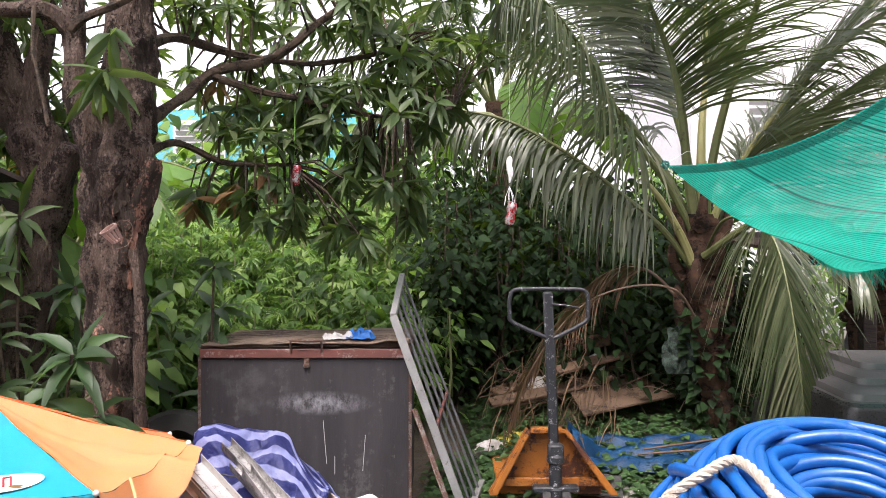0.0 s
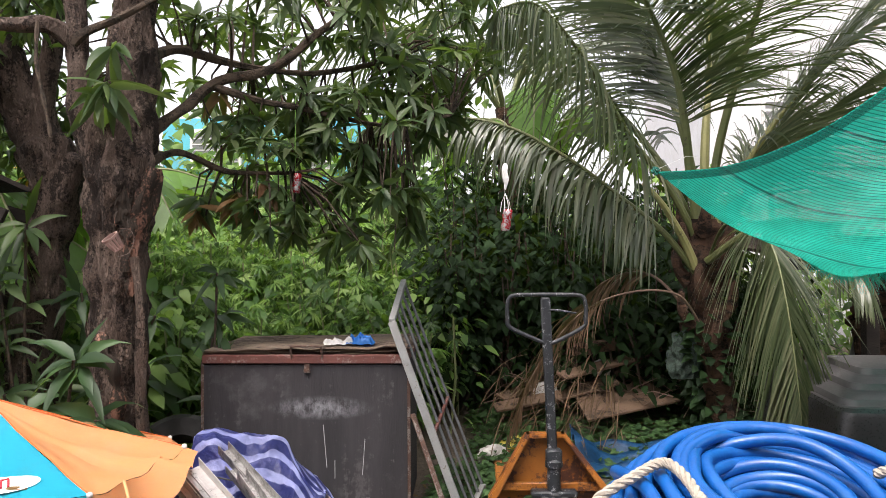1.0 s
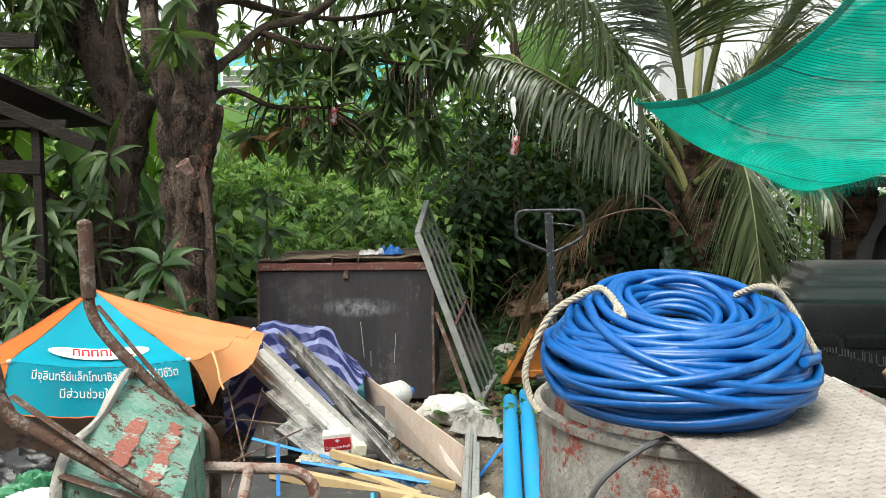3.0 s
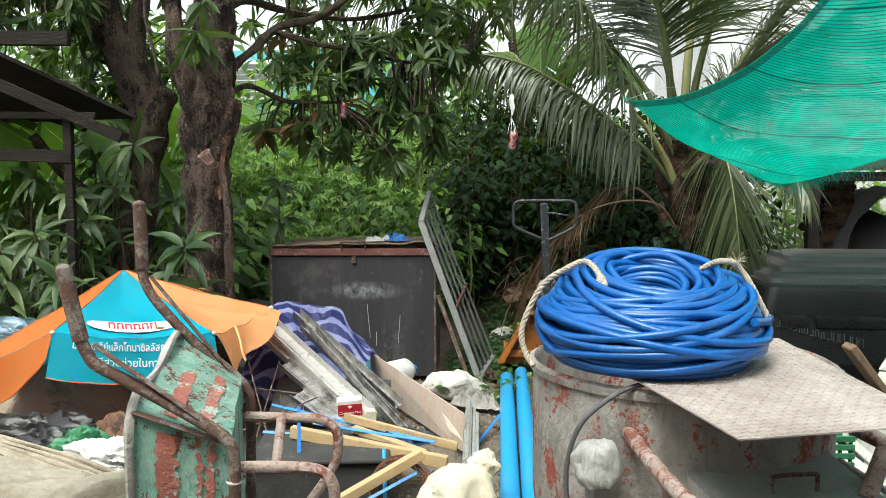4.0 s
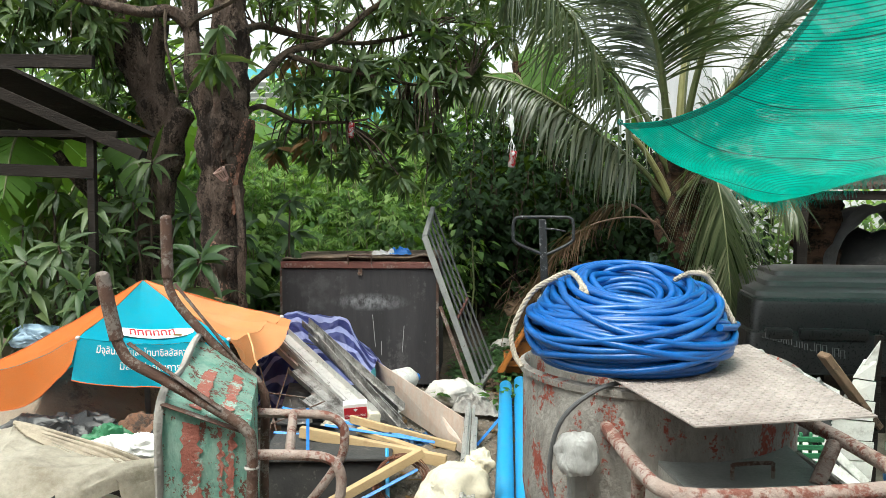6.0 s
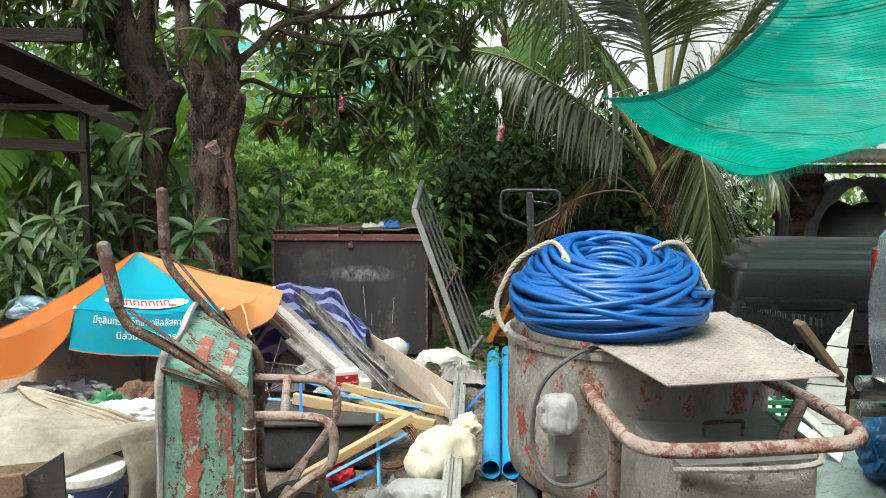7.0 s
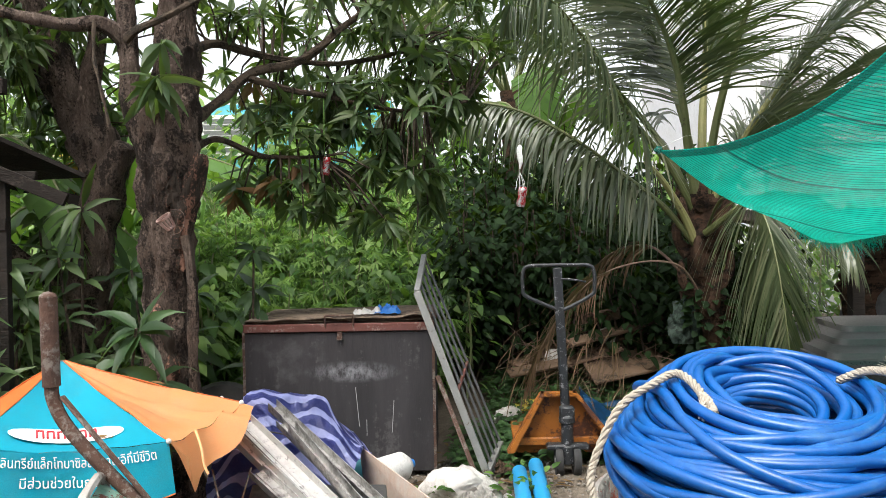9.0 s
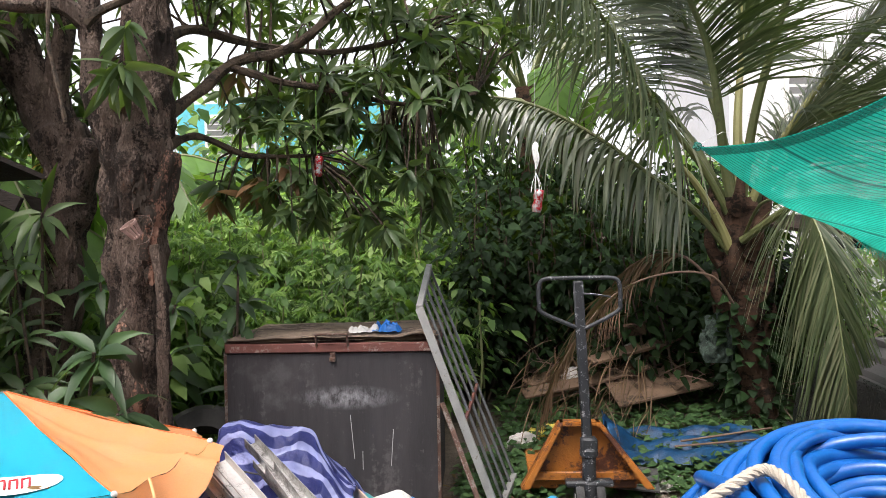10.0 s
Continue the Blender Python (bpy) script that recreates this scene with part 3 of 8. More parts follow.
def lump(bm, centre, size, seed=0, bumpy=0.25, freq=2.0, level=3, flat=True):
    """A rounded, crumpled body that sits flat on its base."""
    r = bmesh.ops.create_icosphere(bm, subdivisions=level, radius=1.0)
    for v in r["verts"]:
        d = v.co.normalized()
        k = 1 + bumpy * noise.noise(d * freq + V((seed * 3.1, 0, 0))) + bumpy * 0.5 * noise.noise(d * freq * 2.7 + V((0, seed * 2.3, 0)))
        q = d * k
        if flat:
            q.z = max(q.z, -0.7)
        v.co = V(centre) + V((q.x * size[0], q.y * size[1], q.z * size[2]))
    return bm


def crumple(bm, centre, size, seed=0, n=16, height=0.12, turn=0.0):
    """A crumpled sheet of paper or film that lies on something."""
    c, s = math.cos(turn), math.sin(turn)

    def f(u, v):
        x, y = (u - 0.5) * size[0], (v - 0.5) * size[1]
        x += 0.1 * size[0] * noise.noise(V((u * 2.5, v * 2.5, seed)))
        y += 0.1 * size[1] * noise.noise(V((u * 2.5, v * 2.5, seed + 9)))
        ridge = 0.75 * abs(noise.noise(V((u * 3.0, v * 3.0, seed + 3)))) + 0.45 * abs(noise.noise(V((u * 6.5, v * 6.5, seed + 5)))) + 0.25 * abs(noise.noise(V((u * 14, v * 14, seed + 7))))
        edge = min(1, 6 * min(u, 1 - u, v, 1 - v) + 0.25)
        return V(centre) + V((x * c - y * s, x * s + y * c, height * ridge * edge + 0.004))

    return sheet(bm, f, n * 2, n * 2, 0.003)


def wad(bm, centre, size, seed=0, crease=0.3, level=5):
    """A limp bag or wad of film: a slumped body gathered into sharp folds, on a flat base."""
    o = V((seed * 3.7, seed * 1.3, seed * 0.7))
    r = bmesh.ops.create_icosphere(bm, subdivisions=max(level, 5), radius=1.0)
    for v in r["verts"]:
        d = v.co.normalized()
        w = d + 0.45 * V((noise.noise(d * 1.6 + o), noise.noise(d * 1.6 + o + V((5, 0, 0))), noise.noise(d * 1.6 + o + V((0, 5, 0)))))
        k = 0.9 + 0.35 * noise.noise(d * 1.2 + o)
        ws = V((w.x * 1.5 + w.z * 0.7, w.y * 1.5, w.z * 0.55 - w.x * 0.4))
        for fq, am in ((1.3, 0.4), (2.8, 0.2), (6.5, 0.07)):
            k += crease * am * (0.36 - 1.5 * abs(noise.noise(ws * fq + o + V((0, 0, fq)))))
        q = d * k
        q.z = max(q.z, -0.65 + 0.02 * noise.noise(d * 6 + o))
        v.co = V(centre) + V((q.x * size[0], q.y * size[1], q.z * size[2]))
    return bm


class Leaves:
    """Many leaves gathered into one mesh."""

    def __init__(self):
        self.v, self.f = [], []

    def blade(self, base, along, up, length, width, droop=0.3, fold=0.25, seg=4, peak=0.4):
        a, u = V(along).normalized(), V(up)
        side = a.cross(u)
        side = side.normalized() if side.length > 1e-4 else a.orthogonal().normalized()
        u = side.cross(a)
        k = len(self.v)
        p = V(base)
        d = a.copy()
        for i in range(seg + 1):
            t = i / seg
            w = width * 0.5 * (math.sin(math.pi * t ** (0.693 / -math.log(peak))) if 0 < t < 1 else 0.06)
            self.v += [p - side * w + u * (w * fold), p.copy(), p + side * w + u * (w * fold)]
            d = (d + V((0, 0, -droop / seg))).normalized()
            p = p + d * (length / seg)
        for i in range(seg):
            q = k + 3 * i
            self.f += [(q, q + 1, q + 4, q + 3), (q + 1, q + 2, q + 5, q + 4)]

    def strip(self, base, along, side, length, width, droop, seg=4):
        """A narrow leaflet, creased along its middle by its own tilt."""
        d, p = V(along).normalized(), V(base)
        k = len(self.v)
        s = V(side).normalized()
        for i in range(seg + 1):
            t = i / seg
            w = width * 0.5 * (1 - t ** 2.2) * (0.55 + 0.45 * min(1, t * 4))
            self.v += [p - s * w, p + s * max(w, 0.0008)]
            d = (d + V((0, 0, -droop / seg))).normalized()
            p = p + d * (length / seg)
        for i in range(seg):
            q = k + 2 * i
            self.f.append((q, q + 1, q + 3, q + 2))

    def palmate(self, base, along, up, size, lobes=7, droop=0.25):
        """A hand-shaped leaf of several lobes."""
        a, u = V(along).normalized(), V(up)
        side = a.cross(u)
        side = side.normalized() if side.length > 1e-4 else a.orthogonal().normalized()
        k = len(self.v)
        c = V(base)
        self.v.append(c)
        for i in range(lobes):
            an = (i / (lobes - 1) - 0.5) * 3.9
            d = a * math.cos(an) + side * math.sin(an)
            o = d.cross(u).normalized()
            ln = size * (1 - 0.28 * abs(an) / 1.95)
            w = ln * 0.12
            q = len(self.v)
            tip = c + d * ln - V((0, 0, droop * ln))
            mid = c + d * (ln * 0.55) - V((0, 0, droop * ln * 0.25))
            self.v += [mid - o * w, mid + o * w, tip]
            self.f += [(k, q, q + 2), (k, q + 2, q + 1)]

    def mesh(self, name, material):
        me = bpy.data.meshes.new(name)
        me.from_pydata([tuple(q) for q in self.v], [], self.f)
        me.materials.append(material)
        me.shade_smooth()
        return me


def leaf_part(name, leaves, material, parent, label=""):
    ob = new(name, leaves.mesh(name, material))
    ob.parent = parent
    if parent is not None:
        ob.matrix_parent_inverse = parent.matrix_world.inverted() if parent.parent is None else Matrix()
    return tagged(ob, label)


def rand_dir(flat=1.0):
    while True:
        d = V((rng.uniform(-1, 1), rng.uniform(-1, 1), rng.uniform(-1, 1)))
        if 0.05 < d.length < 1:
            d.z *= flat
            return d.normalized()


def whorl(L, at, axis, count, length, width, droop=0.9):
    """A rosette of long leaves that stand out round a twig's tip and arch over."""
    ax = V(axis).normalized()
    o = ax.orthogonal().normalized()
    w = ax.cross(o)
    for i in range(count):
        an = 2.4 * i + rng.uniform(-0.3, 0.3)
        out = o * math.cos(an) + w * math.sin(an)
        d = (out * rng.uniform(0.6, 1) + ax * rng.uniform(-0.15, 0.75) + rand_dir() * 0.3).normalized()
        L.blade(V(at) - ax * rng.uniform(0, 0.06), d, ax + V((0, 0, 0.5)) + rand_dir() * 0.5, length * rng.uniform(0.6, 1.2), width * rng.uniform(0.75, 1.15), droop * rng.uniform(0.2, 1.2), 0.35)


def text_mesh(name, body, size, m, material, parent, extrude=0.0005):
    cu = bpy.data.curves.new(name, "FONT")
    cu.body, cu.size, cu.extrude, cu.align_x, cu.align_y = body, size, extrude, "CENTER", "CENTER"
    tmp = bpy.data.objects.new(name, cu)
    me = bpy.data.meshes.new_from_object(tmp)
    bpy.data.objects.remove(tmp)
    me.materials.clear()
    me.materials.append(material)
    ob = new(name, me)
    ob.parent = parent
    ob.matrix_parent_inverse = parent.matrix_world.inverted() if parent.parent is None else Matrix()
    ob.matrix_basis = m
    return ob

# ---- ground and setting ----
def ground_z(x, y):
    """The yard: nearly level in front, rising behind, with small unevenness."""
    rise = 0.16 * max(0.0, y - 4.9) if y < 8 else 0.5 + 0.01 * (y - 8)
    rise = min(rise, 0.62)
    k = 1.0 if y < 12 and abs(x) < 8 else 0.0
    return -0.02 + rise + k * (0.025 * noise.noise(V((x * 1.7, y * 1.7, 0))) + 0.012 * noise.noise(V((x * 6, y * 6, 2))))


def make_ground():
    def axis(lo, hi, step, far):
        xs = [lo + step * i for i in range(int((hi - lo) / step) + 1)]
        return [-far, -far / 4, -30, -14] + xs + [14, 30, far / 4, far]

    xs = axis(-7, 7, 0.14, 900)
    ys = axis(-6, 11, 0.14, 900)
    verts = [(x, y, ground_z(x, y)) for x in xs for y in ys]
    n = len(ys)
    faces = [(i * n + j, (i + 1) * n + j, (i + 1) * n + j + 1, i * n + j + 1) for i in range(len(xs) - 1) for j in range(n - 1)]
    me = bpy.data.meshes.new("ground")
    me.from_pydata(verts, [], faces)
    me.materials.append(SOIL)
    me.shade_smooth()
    tagged(new("ground", me), "bare brown yard soil strewn with litter and gravel", "ground", kind="structure")


make_ground()


def make_house(name, label, at, size, material, windows, roof=True):
    """A plain far house: walls with sunk windows, and a pitched zinc roof."""
    x, y, z = at
    w, d, h = size
    house = thing(name, label, "house", at)
    part("wall", box(B(), (w, d, h), Matrix.Translation((x, y, z + h / 2))), material, house)
    for wx, wz, ww, wh in windows:
        fr = part("window", box(B(), (ww + 0.1, 0.08, wh + 0.1), Matrix.Translation((x + wx, y - d / 2 - 0.03, z + wz))), WHITE_PAINT, house, "pale window with louvres")
        for i in range(6):
            part("louvre", box(B(), (ww, 0.03, wh / 7.5), pose(x + wx, y - d / 2 - 0.085, z + wz - wh / 2 + (i + 0.5) * wh / 6, 30)), LABEL_GREY, fr)
    if roof:
        bm = B()
        nx = 60
        for i in range(nx):
            x0 = x - w / 2 - 0.4 + (w + 0.8) * i / nx
            x1 = x - w / 2 - 0.4 + (w + 0.8) * (i + 1) / nx
            z0, z1 = (0.03 if i % 2 else 0.0), (0.0 if i % 2 else 0.03)
            for ya, yb, za, zb in ((y - d / 2 - 0.5, y, h, h + 1.0), (y, y + d / 2 + 0.5, h + 1.0, h)):
                bm.faces.new([bm.verts.new(q) for q in ((x0, ya, z + za + z0), (x1, ya, z + za + z1), (x1, yb, z + zb + z1), (x0, yb, z + zb + z0))])
        bmesh.ops.remove_doubles(bm, verts=bm.verts, dist=0.001)
        bmesh.ops.solidify(bm, geom=bm.faces[:], thickness=0.03)
        part("roof", bm, ROOF_ZINC, house, "rusty corrugated zinc roof")
    return house


make_house("turquoise_house", "turquoise painted house with louvred windows behind the trees", (-2.85, 14.5, 0.6), (3.5, 4, 3.05), TEAL_WALL, [(-0.9, 2.55, 0.7, 0.55), (0.6, 2.55, 0.7, 0.55)], roof=False)
make_house("white_house", "tall white rendered house behind the palm", (8.2, 17, 0.6), (7.5, 5, 5.6), WHITE_WALL, [(-2.2, 3.1, 1.1, 1.0), (-0.4, 3.1, 1.1, 1.0), (1.6, 3.1, 1.1, 1.0)], roof=False)


def make_tank(x, y, z):
    tank = thing("water_tank", "blue water tank standing on the white house", "water tank", (x, y, z))
    part("shell", lathe(B(), [(0.02, 0), (0.7, 0), (0.72, 0.1), (0.7, 0.5), (0.73, 0.55), (0.7, 0.6), (0.7, 1.2), (0.55, 1.42), (0.2, 1.5), (0.02, 1.5)], Matrix.Translation((x, y, z))), BLUE_STRIP, tank)
    part("lid", lathe(B(), [(0.02, 1.5), (0.24, 1.5), (0.24, 1.58), (0.02, 1.6)], Matrix.Translation((x, y, z))), BLUE_PLASTIC, tank)


make_tank(6.6, 15.6, 6.2)


def make_boundary_wall():
    """A pale rendered wall behind the shed on the far right."""
    bm = box(B(), (7.0, 0.14, 2.0), Matrix.Translation((7.1, 9.2, 1.45)))
    box(bm, (7.1, 0.2, 0.08), Matrix.Translation((7.1, 9.2, 2.49)), 0.01)
    for i in range(5):
        box(bm, (0.22, 0.2, 2.0), Matrix.Translation((3.7 + i * 1.7, 9.17, 1.45)), 0.01)
    solo("wall_boundary", bm, WHITE_WALL, "white rendered boundary wall behind the shed", "wall", kind="structure")


make_boundary_wall()


def make_sky_block_wall():
    """An unseen plain wall, added behind the viewer to keep sky light off the foreground."""
    bm = box(B(), (16.0, 0.2, 4.4), Matrix.Translation((0.0, -3.4, 2.15)))
    solo("wall_sky_block", bm, worn("grey_block_wall", (0.34, 0.33, 0.31), (0.28, 0.27, 0.25), (0.2, 0.19, 0.17), 0.4, 1.5, 30, 0.85, edge=0.3), "unseen plain grey wall added to block sky light from the yard", "wall", kind="structure")


make_sky_block_wall()


def make_left_shed():
    """An old timber lean-to with a dark sloping roof."""
    shed = thing("timber_shed", "dark old timber lean-to with a sloping roof", "shed", (-3.2, 3.8, 0))
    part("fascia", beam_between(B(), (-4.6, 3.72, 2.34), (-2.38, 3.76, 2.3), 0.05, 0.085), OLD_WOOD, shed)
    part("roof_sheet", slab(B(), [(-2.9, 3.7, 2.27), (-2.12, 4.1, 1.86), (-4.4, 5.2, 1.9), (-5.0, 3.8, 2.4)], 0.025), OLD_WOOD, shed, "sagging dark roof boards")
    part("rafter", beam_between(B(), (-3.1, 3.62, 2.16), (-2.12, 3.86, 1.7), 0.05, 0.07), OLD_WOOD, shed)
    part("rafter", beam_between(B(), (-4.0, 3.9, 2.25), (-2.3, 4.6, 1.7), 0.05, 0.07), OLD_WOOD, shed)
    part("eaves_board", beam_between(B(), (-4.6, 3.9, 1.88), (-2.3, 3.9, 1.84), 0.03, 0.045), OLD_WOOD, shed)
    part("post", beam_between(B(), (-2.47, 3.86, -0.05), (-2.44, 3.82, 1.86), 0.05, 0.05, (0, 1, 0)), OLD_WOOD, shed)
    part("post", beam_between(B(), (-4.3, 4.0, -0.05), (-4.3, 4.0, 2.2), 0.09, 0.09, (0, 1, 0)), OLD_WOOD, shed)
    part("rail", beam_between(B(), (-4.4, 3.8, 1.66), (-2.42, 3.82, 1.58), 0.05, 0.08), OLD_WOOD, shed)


make_left_shed()


def make_right_shed():
    """A low shed: a beam with a corrugated edge over posts, and a covered heap within."""
    shed = thing("open_shed", "open shed with dark posts and a corrugated roof edge", "shed", (3.0, 5.0, 0))
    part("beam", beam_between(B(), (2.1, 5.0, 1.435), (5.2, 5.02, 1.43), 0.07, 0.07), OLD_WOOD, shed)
    bm = B()
    for i in range(70):
        x0 = 2.05 + i * 0.046
        tube(bm, [V((x0, 4.94, 1.5)), V((x0, 6.6, 1.62))], 0.022, 6)
    part("roof_edge", bm, worn("dark_rusty_zinc", (0.07, 0.05, 0.04), (0.1, 0.075, 0.06), (0.05, 0.03, 0.025), 0.45, 6, 50, 0.7, 0.3), shed, "dark rusty corrugated roof")
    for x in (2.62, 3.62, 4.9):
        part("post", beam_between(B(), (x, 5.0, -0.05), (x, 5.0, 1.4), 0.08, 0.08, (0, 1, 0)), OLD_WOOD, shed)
    part("red_post", beam_between(B(), (3.52, 4.5, -0.05), (3.52, 4.5, 1.65), 0.04, 0.04, (0, 1, 0)), RED_STEEL, shed, "red painted pipe post")
    ht = thing("covered_heap", "heap under a crumpled grey plastic cover", "tarpaulin", (3.45, 5.5, 0))
    part("mound", lump(B(), (3.5, 5.75, 0.55), (0.42, 0.4, 0.6), 3, 0.2), DARK_JUNK, ht)

    def cover(u, v):
        an = math.pi * (0.05 + 0.75 * u)
        r = 0.5 + 0.07 * noise.noise(V((u * 6, v * 5, 1)))
        return V((3.45 - math.cos(an) * r, 5.25 + v * 0.75, 0.62 + math.sin(an) * (0.72 + 0.08 * noise.noise(V((u * 7, v * 4, 4))))))

    part("cover", sheet(B(), cover, 26, 12, 0.006), GREY_TARP, ht)


make_right_shed()

# ---- trees and plants ----
def make_mango():
    tree = thing("mango_tree", "old forked mango tree with rough dark bark and drooping leaves", "tree", (-1.62, 4.1, 0))
    gz = ground_z(-1.6, 4.1) - 0.05
    main = spline([(-1.67, 4.12, gz), (-1.67, 4.1, 0.6), (-1.665, 4.1, 1.1), (-1.65, 4.08, 1.6), (-1.635, 4.06, 1.9), (-1.62, 4.08, 2.1), (-1.595, 4.1, 2.3), (-1.585, 4.1, 2.5), (-1.575, 4.1, 2.75), (-1.53, 4.12, 3.1), (-1.45, 4.2, 3.8)], 14)
    n = len(main)
    girth = [(-1.0, 0.19), (0.2, 0.16), (0.6, 0.142), (1.2, 0.138), (1.6, 0.146), (1.9, 0.172), (2.1, 0.152), (2.3, 0.132), (2.55, 0.112), (3.0, 0.095), (9.0, 0.06)]

    def trunk_r(i):
        z = main[i].z
        for (za, ra), (zb, rb) in zip(girth, girth[1:]):
            if z <= zb:
                return ra + (rb - ra) * (z - za) / (zb - za)

    bm = tube(B(), main, [trunk_r(i) for i in range(n)], 56, rough=0.28, seed=1, fine=0.1)
    trunk = part("trunk", bm, BARK, tree)
    bm = B()
    for kx, ky, kz, kr in ((-1.56, 3.93, 1.72, 0.055), (-1.53, 3.93, 1.63, 0.045), (-1.57, 3.92, 1.8, 0.05), (-1.53, 3.95, 1.54, 0.045), (-1.55, 3.95, 1.46, 0.04), (-1.54, 3.96, 1.36, 0.035), (-1.5, 3.96, 1.78, 0.04)):
        lump(bm, (kx, ky, kz), (kr * 0.8, kr * 0.45, kr * 1.5), int(kz * 100), 0.6, 3, 3, False)
    tube(bm, spline([(-1.55, 4.0, 1.6), (-1.48, 4.0, 1.78), (-1.43, 4.0, 1.95)], 4), [0.07, 0.066, 0.062, 0.058, 0.055, 0.052, 0.05, 0.046, 0.035], 20, rough=0.5, seed=6, fine=0.2)
    part("stub", bm, BARE_WOOD, trunk, "broken stub of reddish bare wood")
    bm = tube(B(), spline([(-1.69, 3.96, 1.12), (-1.66, 3.93, 1.04), (-1.62, 3.94, 0.92), (-1.6, 3.95, 0.78), (-1.61, 3.97, 0.62)], 4), [0.014, 0.028, 0.032, 0.03, 0.024] * 4, 14, rough=0.6, seed=3, fine=0.2)
    part("scar", bm, BARE_WOOD, trunk, "reddish healed bark scar")
    bm = tube(B(), spline([(-1.5, 3.93, 1.5), (-1.47, 3.93, 1.2), (-1.48, 3.94, 0.8), (-1.46, 3.98, 0.3)], 6), 0.03, 8, rough=0.7, seed=9)
    part("bark_ridge", bm, BARK, trunk)
    # left stem off the same trunk
    left = spline([(-1.66, 4.03, 1.8), (-1.72, 3.98, 2.06), (-1.775, 3.95, 2.24), (-1.795, 3.94, 2.5), (-1.8, 3.94, 2.75), (-1.84, 3.9, 3.2), (-2.0, 3.8, 3.6)], 6)
    part("limb", tube(B(), left, [0.1 - 0.048 * min(1, i / 17) for i in range(len(left))], 32, rough=0.25, seed=2, fine=0.12), BARK, tree)
    part("limb", tube(B(), spline([(-1.8, 3.93, 2.56), (-1.9, 3.86, 2.64), (-2.1, 3.8, 2.63), (-2.5, 3.72, 2.72)], 6), [0.05 - 0.0013 * i for i in range(19)], 10, rough=0.25), BARK, tree, "sawn knobbly side limb")
    part("limb", tube(B(), spline([(-1.79, 3.9, 2.56), (-1.72, 3.88, 2.61), (-1.55, 3.9, 2.69), (-1.3, 3.95, 2.85)], 6), [0.026 - 0.0006 * i for i in range(19)], 8, rough=0.2), TWIG, tree)
    part("hanging_root", tube(B(), spline([(-1.88, 3.72, 2.62), (-1.875, 3.7, 2.42), (-1.83, 3.69, 2.22), (-1.8, 3.69, 2.06)], 5), [0.008, 0.011, 0.012, 0.008] * 4, 6), TWIG, tree, "grey hanging strip of bark")
    limbs = [
        (spline([(-1.58, 4.1, 2.1), (-1.42, 4.35, 2.3), (-1.28, 4.55, 2.5), (-0.98, 4.65, 2.6), (-0.6, 4.6, 2.86), (-0.2, 4.6, 3.1)], 7), 0.036, 0.016),
        (spline([(-1.3, 4.53, 2.47), (-1.05, 4.6, 2.4), (-0.83, 4.62, 2.36), (-0.34, 4.65, 2.26), (0.05, 4.7, 2.32)], 7), 0.024, 0.009),
        (spline([(-1.52, 4.12, 1.95), (-1.55, 4.3, 2.02), (-1.45, 4.45, 2.08), (-1.23, 4.6, 1.99), (-0.88, 4.65, 1.985)], 7), 0.03, 0.01),
        (spline([(-1.55, 4.1, 2.5), (-1.5, 4.5, 2.68), (-1.24, 4.7, 2.64), (-0.78, 4.8, 2.6), (-0.3, 4.9, 2.7)], 7), 0.03, 0.012),
        (spline([(-1.54, 4.12, 2.9), (-1.2, 3.8, 3.1), (-0.6, 3.4, 3.05), (0.0, 3.2, 2.95)], 7), 0.036, 0.014),
        # unseen high limb, added to carry the shading canopy
        (spline([(-1.45, 4.2, 3.7), (-0.9, 5.0, 4.3), (0.1, 6.0, 4.6), (1.2, 6.6, 4.6), (2.2, 7.0, 4.5)], 7), 0.06, 0.02),
        (spline([(-2.0, 3.8, 3.4), (-2.3, 4.0, 3.4), (-2.8, 4.2, 3.2)], 7), 0.036, 0.014),
    ]
    for pts, r0, r1 in limbs:
        k = len(pts)
        part("limb", tube(B(), pts, [r0 + (r1 - r0) * i / (k - 1) for i in range(k)], 12, rough=0.5, seed=4), TWIG, tree)
    anchors = [q for pts, _, _ in limbs for q in pts] + left[-8:]
    # crown: tufts of long leaves on fine twigs
    masses = [
        ((-0.5, 4.85, 2.3), (0.55, 0.5, 0.3), 58), ((-0.42, 4.75, 1.8), (0.36, 0.3, 0.34), 40), ((-1.05, 4.75, 2.2), (0.42, 0.4, 0.22), 20),
        ((-0.95, 4.7, 1.74), (0.24, 0.25, 0.18), 14), ((-0.9, 4.5, 2.98), (1.1, 0.7, 0.28), 46), ((-2.5, 4.3, 2.95), (0.9, 0.6, 0.4), 64),
        ((-2.95, 4.2, 2.62), (0.6, 0.4, 0.26), 54), ((-2.8, 5.0, 2.35), (0.5, 0.4, 0.4), 46), ((0.02, 4.9, 2.6), (0.36, 0.4, 0.24), 34), ((-0.3, 3.3, 2.74), (0.8, 0.5, 0.18), 40), ((-1.35, 4.85, 1.78), (0.22, 0.2, 0.16), 8),
        ((-0.3, 4.8, 2.95), (0.7, 0.5, 0.25), 24), ((-1.5, 5.6, 2.75), (0.75, 0.5, 0.45), 34),
        # unseen leaf mass, added overhead only to darken the thicket below
        ((0.9, 6.6, 4.5), (1.7, 1.6, 0.4), 150),
    ]
    L, tw = Leaves(), B()
    for c, r, k in masses:
        for _ in range(k):
            d = rand_dir()
            s = rng.uniform(0.35, 1) ** 0.6
            p = V(c) + V((d.x * r[0], d.y * r[1], d.z * r[2])) * s
            near = min(anchors, key=lambda q: (q - p).length)
